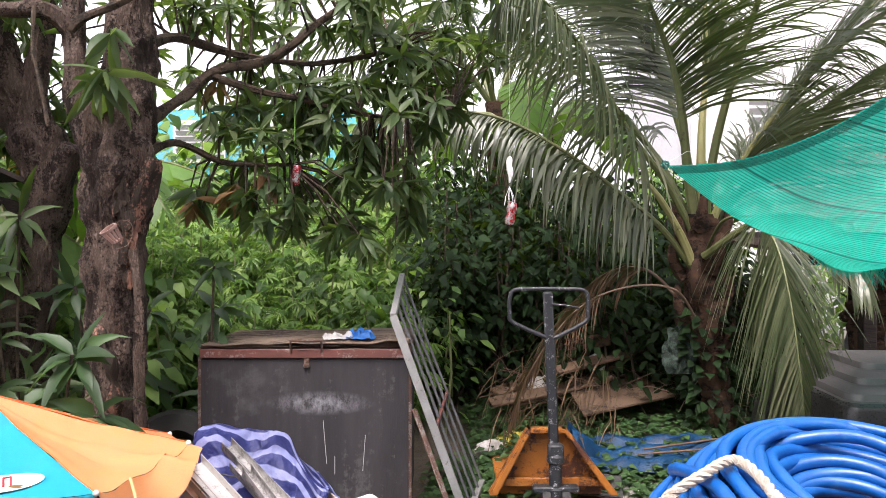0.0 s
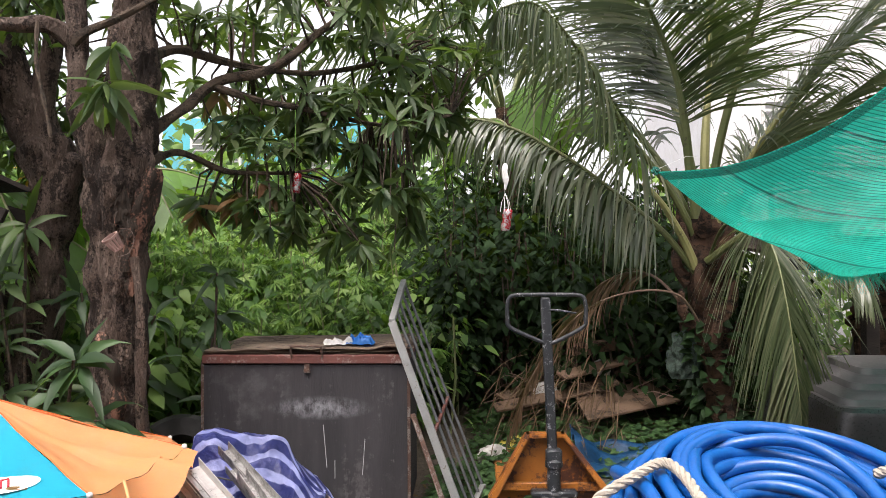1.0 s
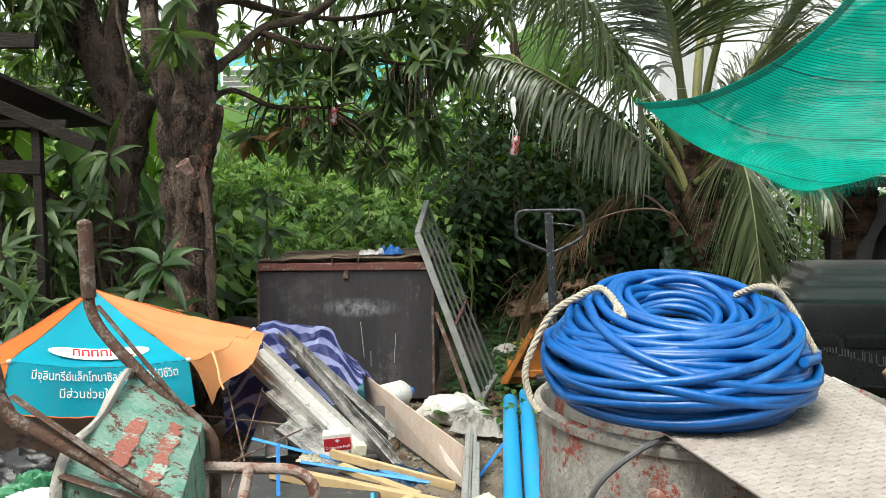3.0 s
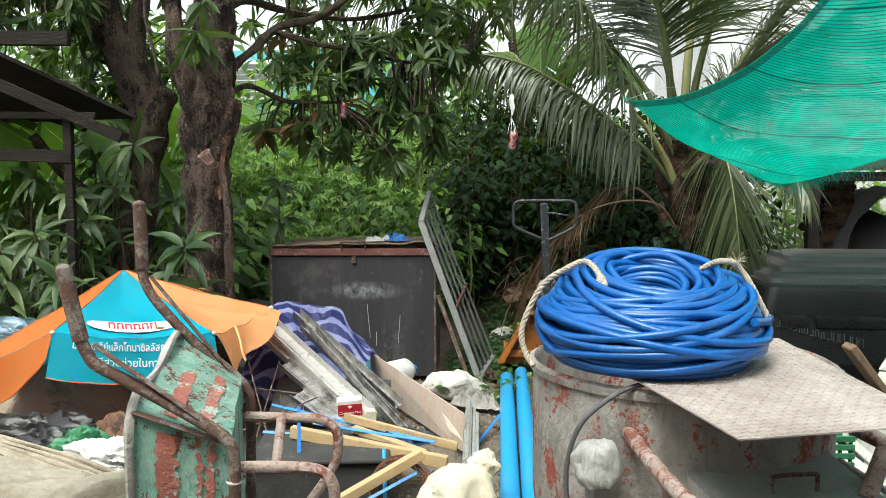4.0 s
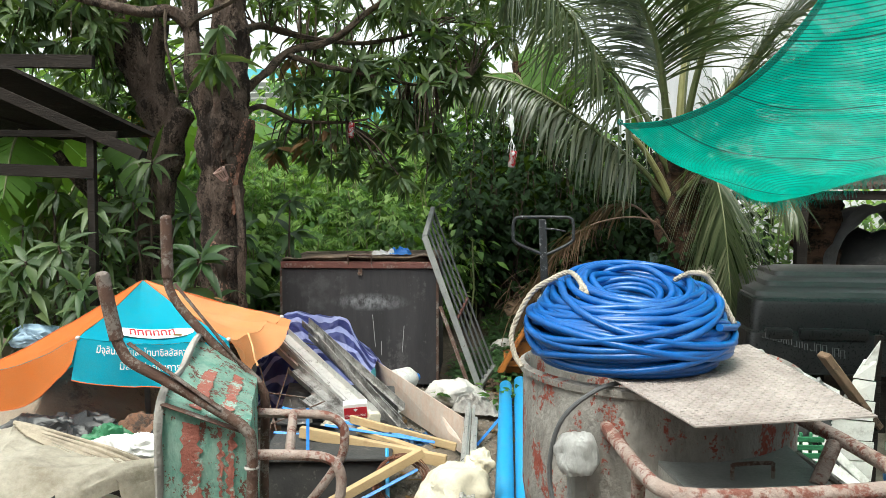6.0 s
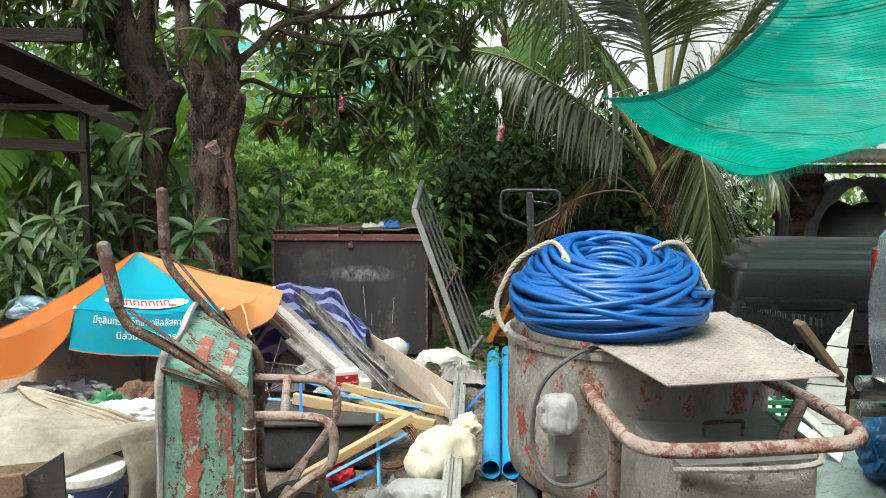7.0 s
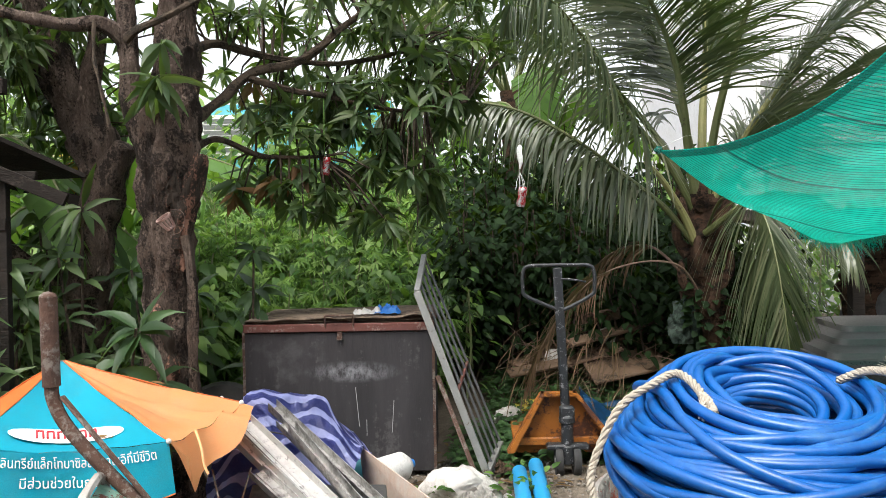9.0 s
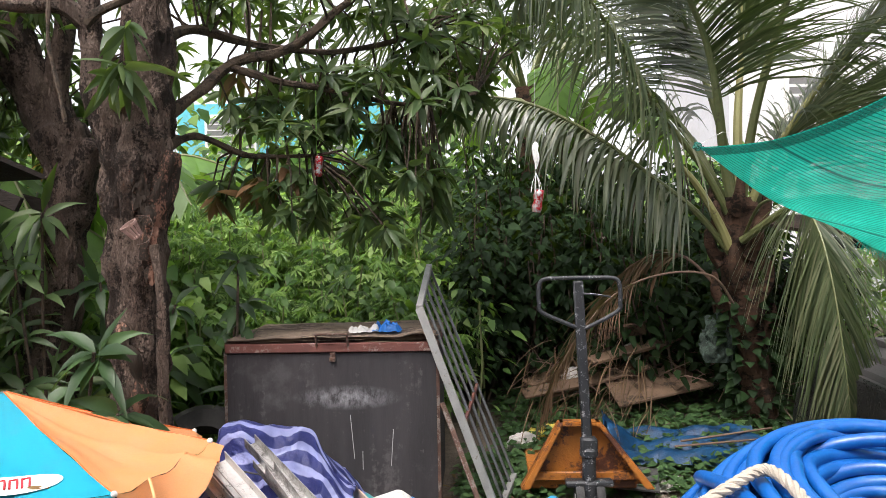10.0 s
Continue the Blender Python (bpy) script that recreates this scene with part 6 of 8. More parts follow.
# ---- shade net ----
def make_net():
    net = thing("shade_net", "sagging teal green knitted shade net slung over the yard", "shade net", (1.01, 3.65, 1.876))
    left = spline([(1.01, 3.65, 1.876), (1.2, 3.3, 1.862), (1.395, 3.0, 1.93), (1.52, 2.7, 2.04), (1.6, 2.35, 2.2), (1.68, 1.7, 2.55), (1.75, 1.0, 2.9)], 8)
    low = spline([(1.01, 3.65, 1.876), (1.28, 3.6, 1.65), (1.6, 3.7, 1.52), (1.98, 3.95, 1.39), (2.32, 4.0, 1.45), (2.9, 4.0, 1.6), (3.7, 4.0, 1.75)], 8)
    far = V((4.0, 1.0, 3.1))
    top = spline([left[-1], left[-1].lerp(far, 0.5) - V((0, 0, 0.12)), far], 8)
    right = spline([low[-1], low[-1].lerp(far, 0.5) - V((0, 0, 0.1)), far], 8)

    def at(c, t):
        k = t * (len(c) - 1)
        i = min(len(c) - 2, int(k))
        return c[i].lerp(c[i + 1], k - i)

    def f(u, v):
        p = at(low, u).lerp(at(top, u), v) + at(left, v).lerp(at(right, v), u)
        q = low[0] * ((1 - u) * (1 - v)) + low[-1] * (u * (1 - v)) + top[0] * ((1 - u) * v) + far * (u * v)
        w = 4 * u * (1 - u) * 4 * v * (1 - v)
        return p - q + V((0, 0, -0.07 * w + 0.02 * w * noise.noise(V((u * 3, v * 12, 0))) + 0.006 * w * noise.noise(V((u * 14, v * 20, 3)))))

    bm = sheet(B(), f, 90, 60)
    uvl = bm.loops.layers.uv.verify()
    for fc in bm.faces:
        for lp in fc.loops:
            u, v = lp[uvl].uv
            lp[uvl].uv = (u, 1 + v - 0.55 * u ** 1.5)  # the knitted rows climb towards the far side
    part("cloth", bm, NET, net)
    part("hem", sheet(B(), lambda u, v: f(0.034 * v * (1 - 0.45 * u), u) + V((0, 0, -0.005)), 60, 3), HEM, net, "dark doubled hem")
    bm = lump(B(), (1.005, 3.655, 1.88), (0.018, 0.018, 0.018), 1, 0.6, 3, 3, False)
    part("knot", bm, HEM, net)
    fr = Leaves()
    for i in range(1500):
        t = rng.uniform(0.4, 1)
        p = at(low, t)
        fr.strip(p, rand_dir() * 0.8 + V((0, -0.2, -0.7)), rand_dir(), rng.uniform(0.02, 0.075) * (1.6 if t > 0.55 else 0.7), 0.0016, 0.6, 3)
    leaf_part("frayed_edge", fr, NET, net, "frayed teal threads")
    ln = thing("guy_line", "thin line tying the net to the palm", "string", (1.0, 3.65, 1.88))
    part("line", tube(B(), [V((1.005, 3.655, 1.885)), V((1.45, 4.8, 2.08)), V((1.8, 5.8, 2.2))], 0.0011, 5), STRING_WHITE, ln)


make_net()

# ---- the umbrella ----
def make_umbrella():
    um = thing("market_umbrella", "faded orange and blue market umbrella standing low on the ground", "umbrella", (-1.85, 3.2, 0))
    peak = V((-1.87, 3.27, 0.925))
    rim = [V((-2.6, 2.75, 0.45)), V((-1.93, 2.6, 0.69)), V((-1.2, 2.8, 0.655)), V((-1.05, 3.34, 0.7)), V((-1.3, 3.85, 0.62)), V((-2.3, 3.85, 0.5))]
    # the first panel takes the orange that is darkened for shade
    mats = [ORANGE_SHADED, BLUE_CLOTH, ORANGE_CLOTH, ORANGE_CLOTH, ORANGE_CLOTH, BLUE_CLOTH]
    drop = [0.23, 0.22, 0.2, 0.14, 0.14, 0.2]
    for i in range(6):
        a, b, m = rim[i], rim[(i + 1) % 6], mats[i]
        mid_in = (a + b) / 2

        def top(u, v, a=a, b=b, i=i):
            e = a.lerp(b, v)
            p = peak.lerp(e, max(u, 0.02))
            sag = -0.035 * math.sin(math.pi * u) * (0.4 + math.sin(math.pi * v)) - 0.03 * u * math.sin(math.pi * v)
            wr = 0.016 * u * noise.noise(V((u * 4, v * 5, i * 3))) + 0.006 * abs(noise.noise(V((u * 9, v * 11, i)))) + ((0.03 * u * noise.noise(V((u * 5, v * 4, 8))) + 0.03 * u * max(0, 1 - abs(v - 0.45 - 0.25 * u) * 9)) if i == 2 else 0)
            return p + V((0, 0, sag + wr))

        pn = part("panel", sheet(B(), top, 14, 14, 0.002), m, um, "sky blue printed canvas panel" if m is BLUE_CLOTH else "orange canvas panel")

        def val(u, v, a=a, b=b, i=i):
            e = top(1, v)
            out = (e - peak)
            out.z = 0
            out.normalize()
            d = drop[i] * (0.93 + 0.07 * math.sin(math.pi * v) ** 0.5 if m is BLUE_CLOTH else 0.5 + 0.5 * math.sin(math.pi * v) ** 0.6)
            if i == 2:
                d = 0.02 + 0.17 * min(1, (v / 0.1) ** 0.5) * max(0, 1 - v / 0.7) ** 0.7 + 0.03 * (1 - v)
            if i == 3:
                d = 0.03 + 0.04 * math.sin(math.pi * v)
            return e + V((0, 0, -0.002)) + out * ((0.05 * u + 0.02 * u * math.sin(9 * v + i)) * (1.9 if i == 2 else 1)) - V((0, 0, d * u))

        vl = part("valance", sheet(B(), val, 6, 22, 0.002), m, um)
        if i not in (2, 3):
            part("piping", tube(B(), [val(1, j / 22) for j in range(23)], 0.0035, 5), BINDING, vl, "orange edge binding")
        part("seam", tube(B(), [top(0.02 + 0.98 * j / 12, 0) + V((0, 0, 0.002)) for j in range(13)], 0.003, 5), BINDING, pn)
    part("strap", tube(B(), spline([(-1.14, 2.95, 0.665), (-1.1, 2.9, 0.6), (-1.08, 2.87, 0.54), (-1.06, 2.86, 0.5)], 5), 0.006, 6), ORANGE_CLOTH, um, "orange tie strap")
    part("pole", tube(B(), [V((-1.86, 3.28, 0.0)), V((-1.87, 3.27, 0.92))], 0.018, 10), GREY_STEEL, um)
    for q in rim:
        part("rib", tube(B(), [peak - V((0, 0, 0.03)), q - V((0, 0, 0.02))], 0.006, 6), GREY_STEEL, um)
        part("rib_tip", lump(B(), q, (0.012, 0.012, 0.012), 1, 0.1, 1, 2, False), WHITE_PLASTIC, um)
    # printing on the blue panel, which faces the yard
    a, b = rim[1], rim[2]
    ex = (b - a).normalized()
    mid = a.lerp(b, 0.5)
    up = (peak - mid).normalized()
    nz = ex.cross(up).normalized()

    def on_panel(s, t, lift=0.02):
        """s along the edge from the middle, t up the slope; below the edge it follows the valance."""
        if t >= 0:
            v = min(1, max(0, 0.5 + s / ((b - a).length * max(0.08, 1 - t / (peak - mid).length))))
            u = 1 - t / (peak - mid).length
            e = a.lerp(b, v)
            sag = -0.035 * math.sin(math.pi * u) * (0.4 + math.sin(math.pi * v)) - 0.03 * u * math.sin(math.pi * v)
            return peak.lerp(e, u) + V((0, 0, sag)) + nz * 0.006
        v = 0.5 + s / (b - a).length
        e = a.lerp(b, v) + V((0, 0, -0.03 * math.sin(math.pi * v)))
        out = e - peak
        out.z = 0
        out.normalize()
        k = min(1.0, -t / 0.22)
        return e + out * (0.05 * k + 0.02 * k * math.sin(9 * v + 1) + 0.008) - V((0, 0, -t))

    bm = B()
    k = 36
    cen = bm.verts.new(on_panel(0.0, 0.135) + nz * 0.003)
    rg = [bm.verts.new(on_panel(0.0 + 0.22 * math.cos(q), 0.135 + 0.066 * math.sin(q)) + nz * 0.003) for q in (2 * math.pi * i / k for i in range(k))]
    for i in range(k):
        bm.faces.new((cen, rg[i], rg[(i + 1) % k]))
    bdg = part("badge", bm, LABEL_WHITE, um, "white oval badge")
    # the badge's lettering, drawn as plain red marks
    for i in range(6):
        s = -0.1 + 0.04 * i
        part("mark", tube(B(), [on_panel(s - 0.012, 0.105) + nz * 0.01, on_panel(s - 0.012, 0.16) + nz * 0.012, on_panel(s + 0.012, 0.162) + nz * 0.012, on_panel(s + 0.012, 0.105) + nz * 0.01], 0.0045, 5), LABEL_RED, bdg)
    for row, (t0, size, body) in enumerate(((-0.06, 0.052, "มีจุลินทรีย์แล็กโทบาซิลลัสคาเซอิที่มีชีวิต"), (-0.135, 0.052, "มีส่วนช่วยในการขับ"))):
        cu = bpy.data.curves.new("lettering", "FONT")
        cu.body, cu.size, cu.align_x = body, size, "CENTER"
        tmp = bpy.data.objects.new("lettering", cu)
        me = bpy.data.meshes.new_from_object(tmp)
        bpy.data.objects.remove(tmp)
        wide = max((abs(q.co.x) for q in me.vertices), default=0.1)
        k = min(1.0, 0.3 / wide) if row == 0 else min(1.0, 0.17 / wide)
        for q in me.vertices:
            q.co = on_panel(q.co.x * k + (0.02 if row == 0 else 0.0), t0 + q.co.y)
        me.materials.clear()
        me.materials.append(LABEL_WHITE)
        ob = new("lettering", me)
        ob.parent = um
        ob.matrix_parent_inverse = um.matrix_world.inverted()
        tagged(ob, "white printed lettering")
    lf = Leaves()
    lf.blade(on_panel(0.1, 0.1) + nz * 0.01, ex, nz, 0.09, 0.02, 0.1)
    lf.blade(V((-1.42, 3.2, 0.83)), V((1, 0.2, -0.2)), V((0, -0.3, 1)), 0.06, 0.02, 0.1)
    fl = thing("fallen_leaves", "withered leaves fallen on the umbrella", "leaf", (-1.5, 3.0, 0.8), kind="stuff")
    leaf_part("leaf", lf, MANGO_DRY, fl)


make_umbrella()


# ---- the wheelbarrow, stood on its nose ----
def make_wheelbarrow():
    wb = thing("wheelbarrow", "old mint green wheelbarrow with flaking paint stood on its nose", "wheelbarrow", (-0.6, 1.2, 0))
    yn, yf = 0.93, 1.5
    rim_n = [V((-0.8, yn, 0.79)), V((-0.82, yn, 0.16))]
    rim_f = [V((-0.88, yf, 0.885)), V((-0.88, yf, 0.16))]
    flo_n = [V((-0.535, yn + 0.03, 0.715)), V((-0.55, yn + 0.03, 0.2))]
    flo_f = [V((-0.66, yf - 0.03, 0.75)), V((-0.66, yf - 0.03, 0.2))]

    def quad(a, b, c, d, dent, seed):
        def f(u, v):
            p = a.lerp(b, u).lerp(d.lerp(c, u), v)
            return p + V((0.012, 0.012, 0.012)) * dent * noise.noise(V((u * 3, v * 3, seed)))
        return f

    tray = part("tray", sheet(B(), quad(rim_n[0], flo_n[0], flo_n[1], rim_n[1], 1, 1), 10, 16, 0.004), MINT, wb, "flaking mint green steel tray")
    # bands where the red primer shows through the green, a hair proud
    def band(f, u0, u1, v0, v1, off, seed):
        def g(s, v):
            vv = v0 + (v1 - v0) * v
            edge_a = u0 + 0.05 * noise.noise(V((vv * 5, 0, seed))) + 0.05 * noise.noise(V((vv * 31, 3, seed)))
            edge_b = u1 + 0.05 * noise.noise(V((vv * 6, 5, seed))) + 0.05 * noise.noise(V((vv * 29, 8, seed)))
            return f(edge_a + (edge_b - edge_a) * s, vv) + V(off)
        return sheet(B(), g, 3, 90)

    near_side, back_side = quad(rim_n[0], flo_n[0], flo_n[1], rim_n[1], 1, 1), quad(rim_f[0], flo_f[0], flo_n[0], rim_n[0], 1, 2)
    for u0, u1, v0, v1, sd in ((0.27, 0.46, 0.06, 1.0, 1), (0.66, 0.71, 0.05, 0.45, 2), (0.77, 0.86, 0.04, 0.85, 3)):
        part("paint_band", band(near_side, u0, u1, v0, v1, (0, -0.0045, 0), sd), RED_PRIMER, tray, "band of bared red primer" if sd == 1 else "")
    for u0, u1, v0, v1, sd in ((0.3, 0.45, 0.35, 0.97, 4), (0.66, 0.8, 0.25, 0.97, 5)):
        part("paint_band", band(back_side, u0, u1, v0, v1, (0.001, -0.002, 0.0045), sd), RED_PRIMER, tray)
    part("tray_back", sheet(B(), quad(rim_f[0], flo_f[0], flo_n[0], rim_n[0], 1, 2), 10, 12, 0.004), MINT, tray)
    part("tray_floor", sheet(B(), quad(flo_n[0], flo_f[0], flo_f[1], flo_n[1], 1, 3), 10, 14, 0.004), MINT, tray)
    part("tray_side", sheet(B(), quad(rim_f[0], flo_f[0], flo_f[1], rim_f[1], 1, 4), 10, 14, 0.004), MINT, tray)
    part("tray_front", sheet(B(), quad(rim_f[1], flo_f[1], flo_n[1], rim_n[1], 1, 5), 10, 12, 0.004), MINT, tray)
    part("rim", tube(B(), spline([rim_n[1], rim_n[0].lerp(rim_n[1], 0.5), rim_n[0], rim_n[0].lerp(rim_f[0], 0.5), rim_f[0], rim_f[0].lerp(rim_f[1], 0.5), rim_f[1]], 8), 0.013, 8, rough=0.5), CEMENT_PLAIN, tray, "cement-crusted rolled rim")
    part("lip", beam_between(B(), flo_n[0] + V((-0.26, -0.035, 0.075)), flo_n[0] + V((0.0, -0.035, -0.01)), 0.006, 0.03, (0, 1, 0)), RUST, tray)
    near = spline([(-0.955, 0.9, 1.18), (-0.925, 0.9, 1.02), (-0.9, 0.9, 0.955), (-0.87, 0.9, 0.92), (-0.77, 0.905, 0.865), (-0.58, 0.91, 0.755), (-0.53, 0.91, 0.715), (-0.515, 0.915, 0.66), (-0.52, 0.93, 0.35), (-0.51, 1.0, 0.2), (-0.46, 1.12, 0.13)], 6)
    far = spline([(-1.003, 1.5, 1.335), (-1.0, 1.5, 1.15), (-0.995, 1.5, 1.08), (-0.95, 1.5, 1.0), (-0.82, 1.5, 0.86), (-0.69, 1.5, 0.75), (-0.65, 1.5, 0.7), (-0.638, 1.5, 0.63), (-0.645, 1.5, 0.32), (-0.61, 1.42, 0.18), (-0.5, 1.28, 0.13)], 6)
    for pts in (near, far):
        h = part("handle_tube", tube(B(), pts, 0.017, 12, rough=0.1), RUST, wb, "rusty bent handle tube")
        part("grip", tube(B(), spline([pts[0] + (pts[0] - pts[3]) * 0.02, pts[3], pts[8]], 6), 0.0215, 12), RUST, h)
        part("cap", lump(B(), pts[0], (0.0215, 0.0215, 0.016), 1, 0.05, 1, 2, False), RUST, h)
        part("stay", beam_between(B(), pts[14] + V((0.015, -0.01, 0.04)), pts[30] + V((-0.02, -0.01, 0.025)), 0.006, 0.024, (0, 1, 0)), RUST, h, "rusty flat stay")
    part("leg", tube(B(), spline([(-0.52, 0.98, 0.62), (-0.42, 0.99, 0.617), (-0.32, 1.0, 0.61), (-0.275, 1.0, 0.585), (-0.26, 1.0, 0.53), (-0.28, 1.0, 0.45), (-0.38, 1.02, 0.37), (-0.47, 1.05, 0.28), (-0.5, 1.1, 0.2)], 6), 0.0165, 10, rough=0.12), PIPE_RUST, wb, "bent pipe leg caked with cement")
    part("leg", tube(B(), spline([(-0.645, 1.45, 0.625), (-0.5, 1.45, 0.622), (-0.4, 1.45, 0.618), (-0.345, 1.45, 0.59), (-0.33, 1.45, 0.54), (-0.35, 1.45, 0.45), (-0.45, 1.43, 0.31), (-0.56, 1.4, 0.2), (-0.6, 1.36, 0.14)], 6), 0.0165, 10, rough=0.12), PIPE_RUST, wb)
    part("cross_tube", tube(B(), [V((-0.52, 1.45, 0.622)), V((-0.42, 0.99, 0.617))], 0.016, 10, rough=0.12), PIPE_RUST, wb)
    part("cross_tube", tube(B(), [V((-0.47, 1.05, 0.28)), V((-0.45, 1.43, 0.31))], 0.014, 10, rough=0.12), PIPE_RUST, wb)
    part("strut", tube(B(), [V((-0.3, 1.02, 0.43)), V((-0.36, 1.2, 0.25)), V((-0.42, 1.28, 0.16))], 0.013, 10, rough=0.12), PIPE_RUST, wb)
    wm = Matrix.Translation((-0.43, 1.22, 0.145)) @ pose(0, 0, 0, 90, 0, 12)
    wh = part("wheel", lathe(B(), [(0.1, -0.03), (0.14, -0.036), (0.165, -0.02), (0.17, 0), (0.165, 0.02), (0.14, 0.036), (0.1, 0.03)], wm, 30), RUBBER, wb, "worn black rubber wheel")
    part("rim_disc", lathe(B(), [(0.01, -0.02), (0.1, -0.03), (0.1, 0.03), (0.01, 0.02)], wm, 24), RUST, wh)
    for z in (0.6, 0.5, 0.4):
        part("wire_tie", lathe(B(), [(0.02, -0.006), (0.023, 0), (0.02, 0.006)], Matrix.Translation((-0.518, 0.92, z)), 12), CEMENT_PLAIN, wb)


make_wheelbarrow()


# ---- striped tarpaulin, aluminium sections and boards ----
def make_tarp_heap():
    t = thing("striped_tarpaulin", "crumpled blue and white striped tarpaulin in front of the chest", "tarpaulin", (-0.9, 3.9, 0))
    ridge = spline([(-1.32, 3.75, 0.38), (-1.22, 3.85, 0.5), (-1.08, 3.92, 0.64), (-0.87, 3.95, 0.59), (-0.69, 3.95, 0.47), (-0.55, 3.93, 0.33)], 8)

    def f(u, v):
        k = u * (len(ridge) - 1)
        i = min(len(ridge) - 2, int(k))
        p = ridge[i].lerp(ridge[i + 1], k - i)
        s = (v - 0.35) / 0.65
        fall = abs(s)
        y = -0.34 * s if s > 0 else 0.3 * fall
        z = -(p.z - 0.03) * fall ** 1.5 * (0.9 if s > 0 else 0.8)
        w = V((0.07 * noise.noise(V((u * 4, v * 3, 0))), 0.08 * noise.noise(V((u * 3.5, v * 4, 5))), 0.07 * noise.noise(V((u * 5, v * 3, 9)))))
        wu, wv = u + 0.12 * noise.noise(V((u * 4, v * 4, 21))), v + 0.12 * noise.noise(V((u * 4, v * 4, 31)))
        cr = 0.12 * (0.25 - abs(noise.noise(V((wu * 3.2, wv * 2.6, 3))))) + 0.035 * (0.25 - abs(noise.noise(V((wu * 9, wv * 7, 6))))) + 0.01 * (0.25 - abs(noise.noise(V((wu * 20, wv * 18, 8)))))
        return p + V((0.12 * s * (0.5 - u), y - 0.6 * cr, z + cr)) + w

    part("sheet", sheet(B(), f, 110, 90, 0.003), TARP_STRIPE, t)
    part("cord", tube(B(), spline([(-1.3, 3.7, 0.52), (-1.0, 3.6, 0.5), (-0.85, 3.6, 0.47)], 5), 0.004, 5), DARK_JUNK, t)


make_tarp_heap()


def make_section(a, b, w, h, up, label, metal=None):
    """A slotted aluminium channel."""
    s = thing("aluminium_section", label, "metal profile", a, "aluminium sections leaning on the heap")
    a, b = V(a), V(b)
    x = (b - a).normalized()
    y = V(up).cross(x).normalized()
    z = x.cross(y)
    metal = metal or ALU_CLEAN
    part("web", beam_between(B(), a, b, w, 0.004, up, 0.001), metal, s)
    for sg in (-1, 1):
        part("flange", beam_between(B(), a + y * sg * w / 2 + z * h / 2, b + y * sg * w / 2 + z * h / 2, 0.004, h, up, 0.001), metal, s)
    part("rib", beam_between(B(), a + z * 0.004, b + z * 0.004, w * 0.16, 0.007, up, 0.002), metal, s)


make_section((-1.12, 3.6, 0.53), (-0.42, 2.95, 0.15), 0.1, 0.05, (0.1, -0.45, 0.9), "mottled silver aluminium channel leaning on the tarpaulin", ALU)
make_section((-1.16, 3.52, 0.5), (-0.5, 2.92, 0.15), 0.045, 0.05, (0.1, -0.45, 0.9), "slim aluminium channel leaning on the tarpaulin", ALU)
make_section((-0.92, 3.55, 0.54), (-0.3, 2.98, 0.16), 0.035, 0.04, (0.1, -0.45, 0.9), "slim scuffed aluminium channel in the stack")
make_section((-0.98, 3.66, 0.6), (-0.3, 3.08, 0.2), 0.05, 0.05, (0.1, -0.45, 0.9), "mottled silver aluminium channel laid beside another")
make_section((-0.84, 3.46, 0.53), (-0.24, 2.85, 0.1), 0.04, 0.06, (0.1, -0.45, 0.9), "narrow aluminium channel on top of the others")
make_section((-0.95, 3.2, 0.4), (-0.5, 2.85, 0.16), 0.07, 0.04, (0.1, -0.45, 0.9), "short aluminium channel with wire nails")
make_section((-0.82, 2.95, 0.3), (-0.5, 2.75, 0.15), 0.09, 0.03, (0.1, -0.45, 0.9), "short dented aluminium offcut")
make_section((-0.88, 3.05, 0.22), (-0.8, 2.8, 0.2), 0.1, 0.06, (0.1, -0.45, 0.9), "dented grey aluminium offcut on the heap")


def make_heap_core():
    """Dark plastic crates and slabs under the loose sections."""
    c = thing("plastic_crate", "grimy dark plastic crate under the aluminium", "crate", (-0.7, 3.2, 0))
    part("body", box(B(), (0.62, 0.62, 0.2), pose(-0.68, 3.22, 0.09, 0, 0, 8), 0.02, 2), DARK_JUNK, c)
    part("lid", box(B(), (0.66, 0.66, 0.02), pose(-0.68, 3.22, 0.2, 6, 3, 8), 0.006), DARK_JUNK, c)
    c = thing("black_tub", "black plastic mortar tub under the battens", "tub", (-0.55, 2.3, 0))
    part("body", box(B(), (0.55, 0.4, 0.22), pose(-0.56, 2.35, 0.11, 0, 0, 5), 0.04, 3), RUBBER, c)
    part("rim", box(B(), (0.6, 0.45, 0.02), pose(-0.56, 2.35, 0.225, 0, 0, 5), 0.006), RUBBER, c)
    sl = thing("rubber_mat", "dusty dark rubber mat spread on the ground", "mat", (-1.0, 2.8, 0))
    part("sheet", box(B(), (0.9, 1.0, 0.02), pose(-0.95, 2.75, 0.03, 0, 0, 12), 0.006), DARK_JUNK, sl)
    for k in range(2):
        j = thing("plastic_jug", "teal plastic jug lying by the chest", "jug", (-0.66 + 0.2 * k, 4.2, 0.15), "plastic jugs by the chest")
        cx = -0.62 + 0.2 * k
        part("body", lathe(B(), [(0.01, -0.13), (0.075, -0.13), (0.085, -0.1), (0.085, 0.07), (0.05, 0.12), (0.025, 0.135), (0.01, 0.135)], pose(cx, 4.22, 0.12, 0, 90, 10 + 40 * k)), TEAL_JUG if k == 0 else WHITE_PLASTIC, j)
        part("cap", lathe(B(), [(0.005, 0.13), (0.027, 0.13), (0.027, 0.16), (0.005, 0.16)], pose(cx, 4.22, 0.12, 0, 90, 10 + 40 * k), 14), BLUE_STRIP, j)


make_heap_core()


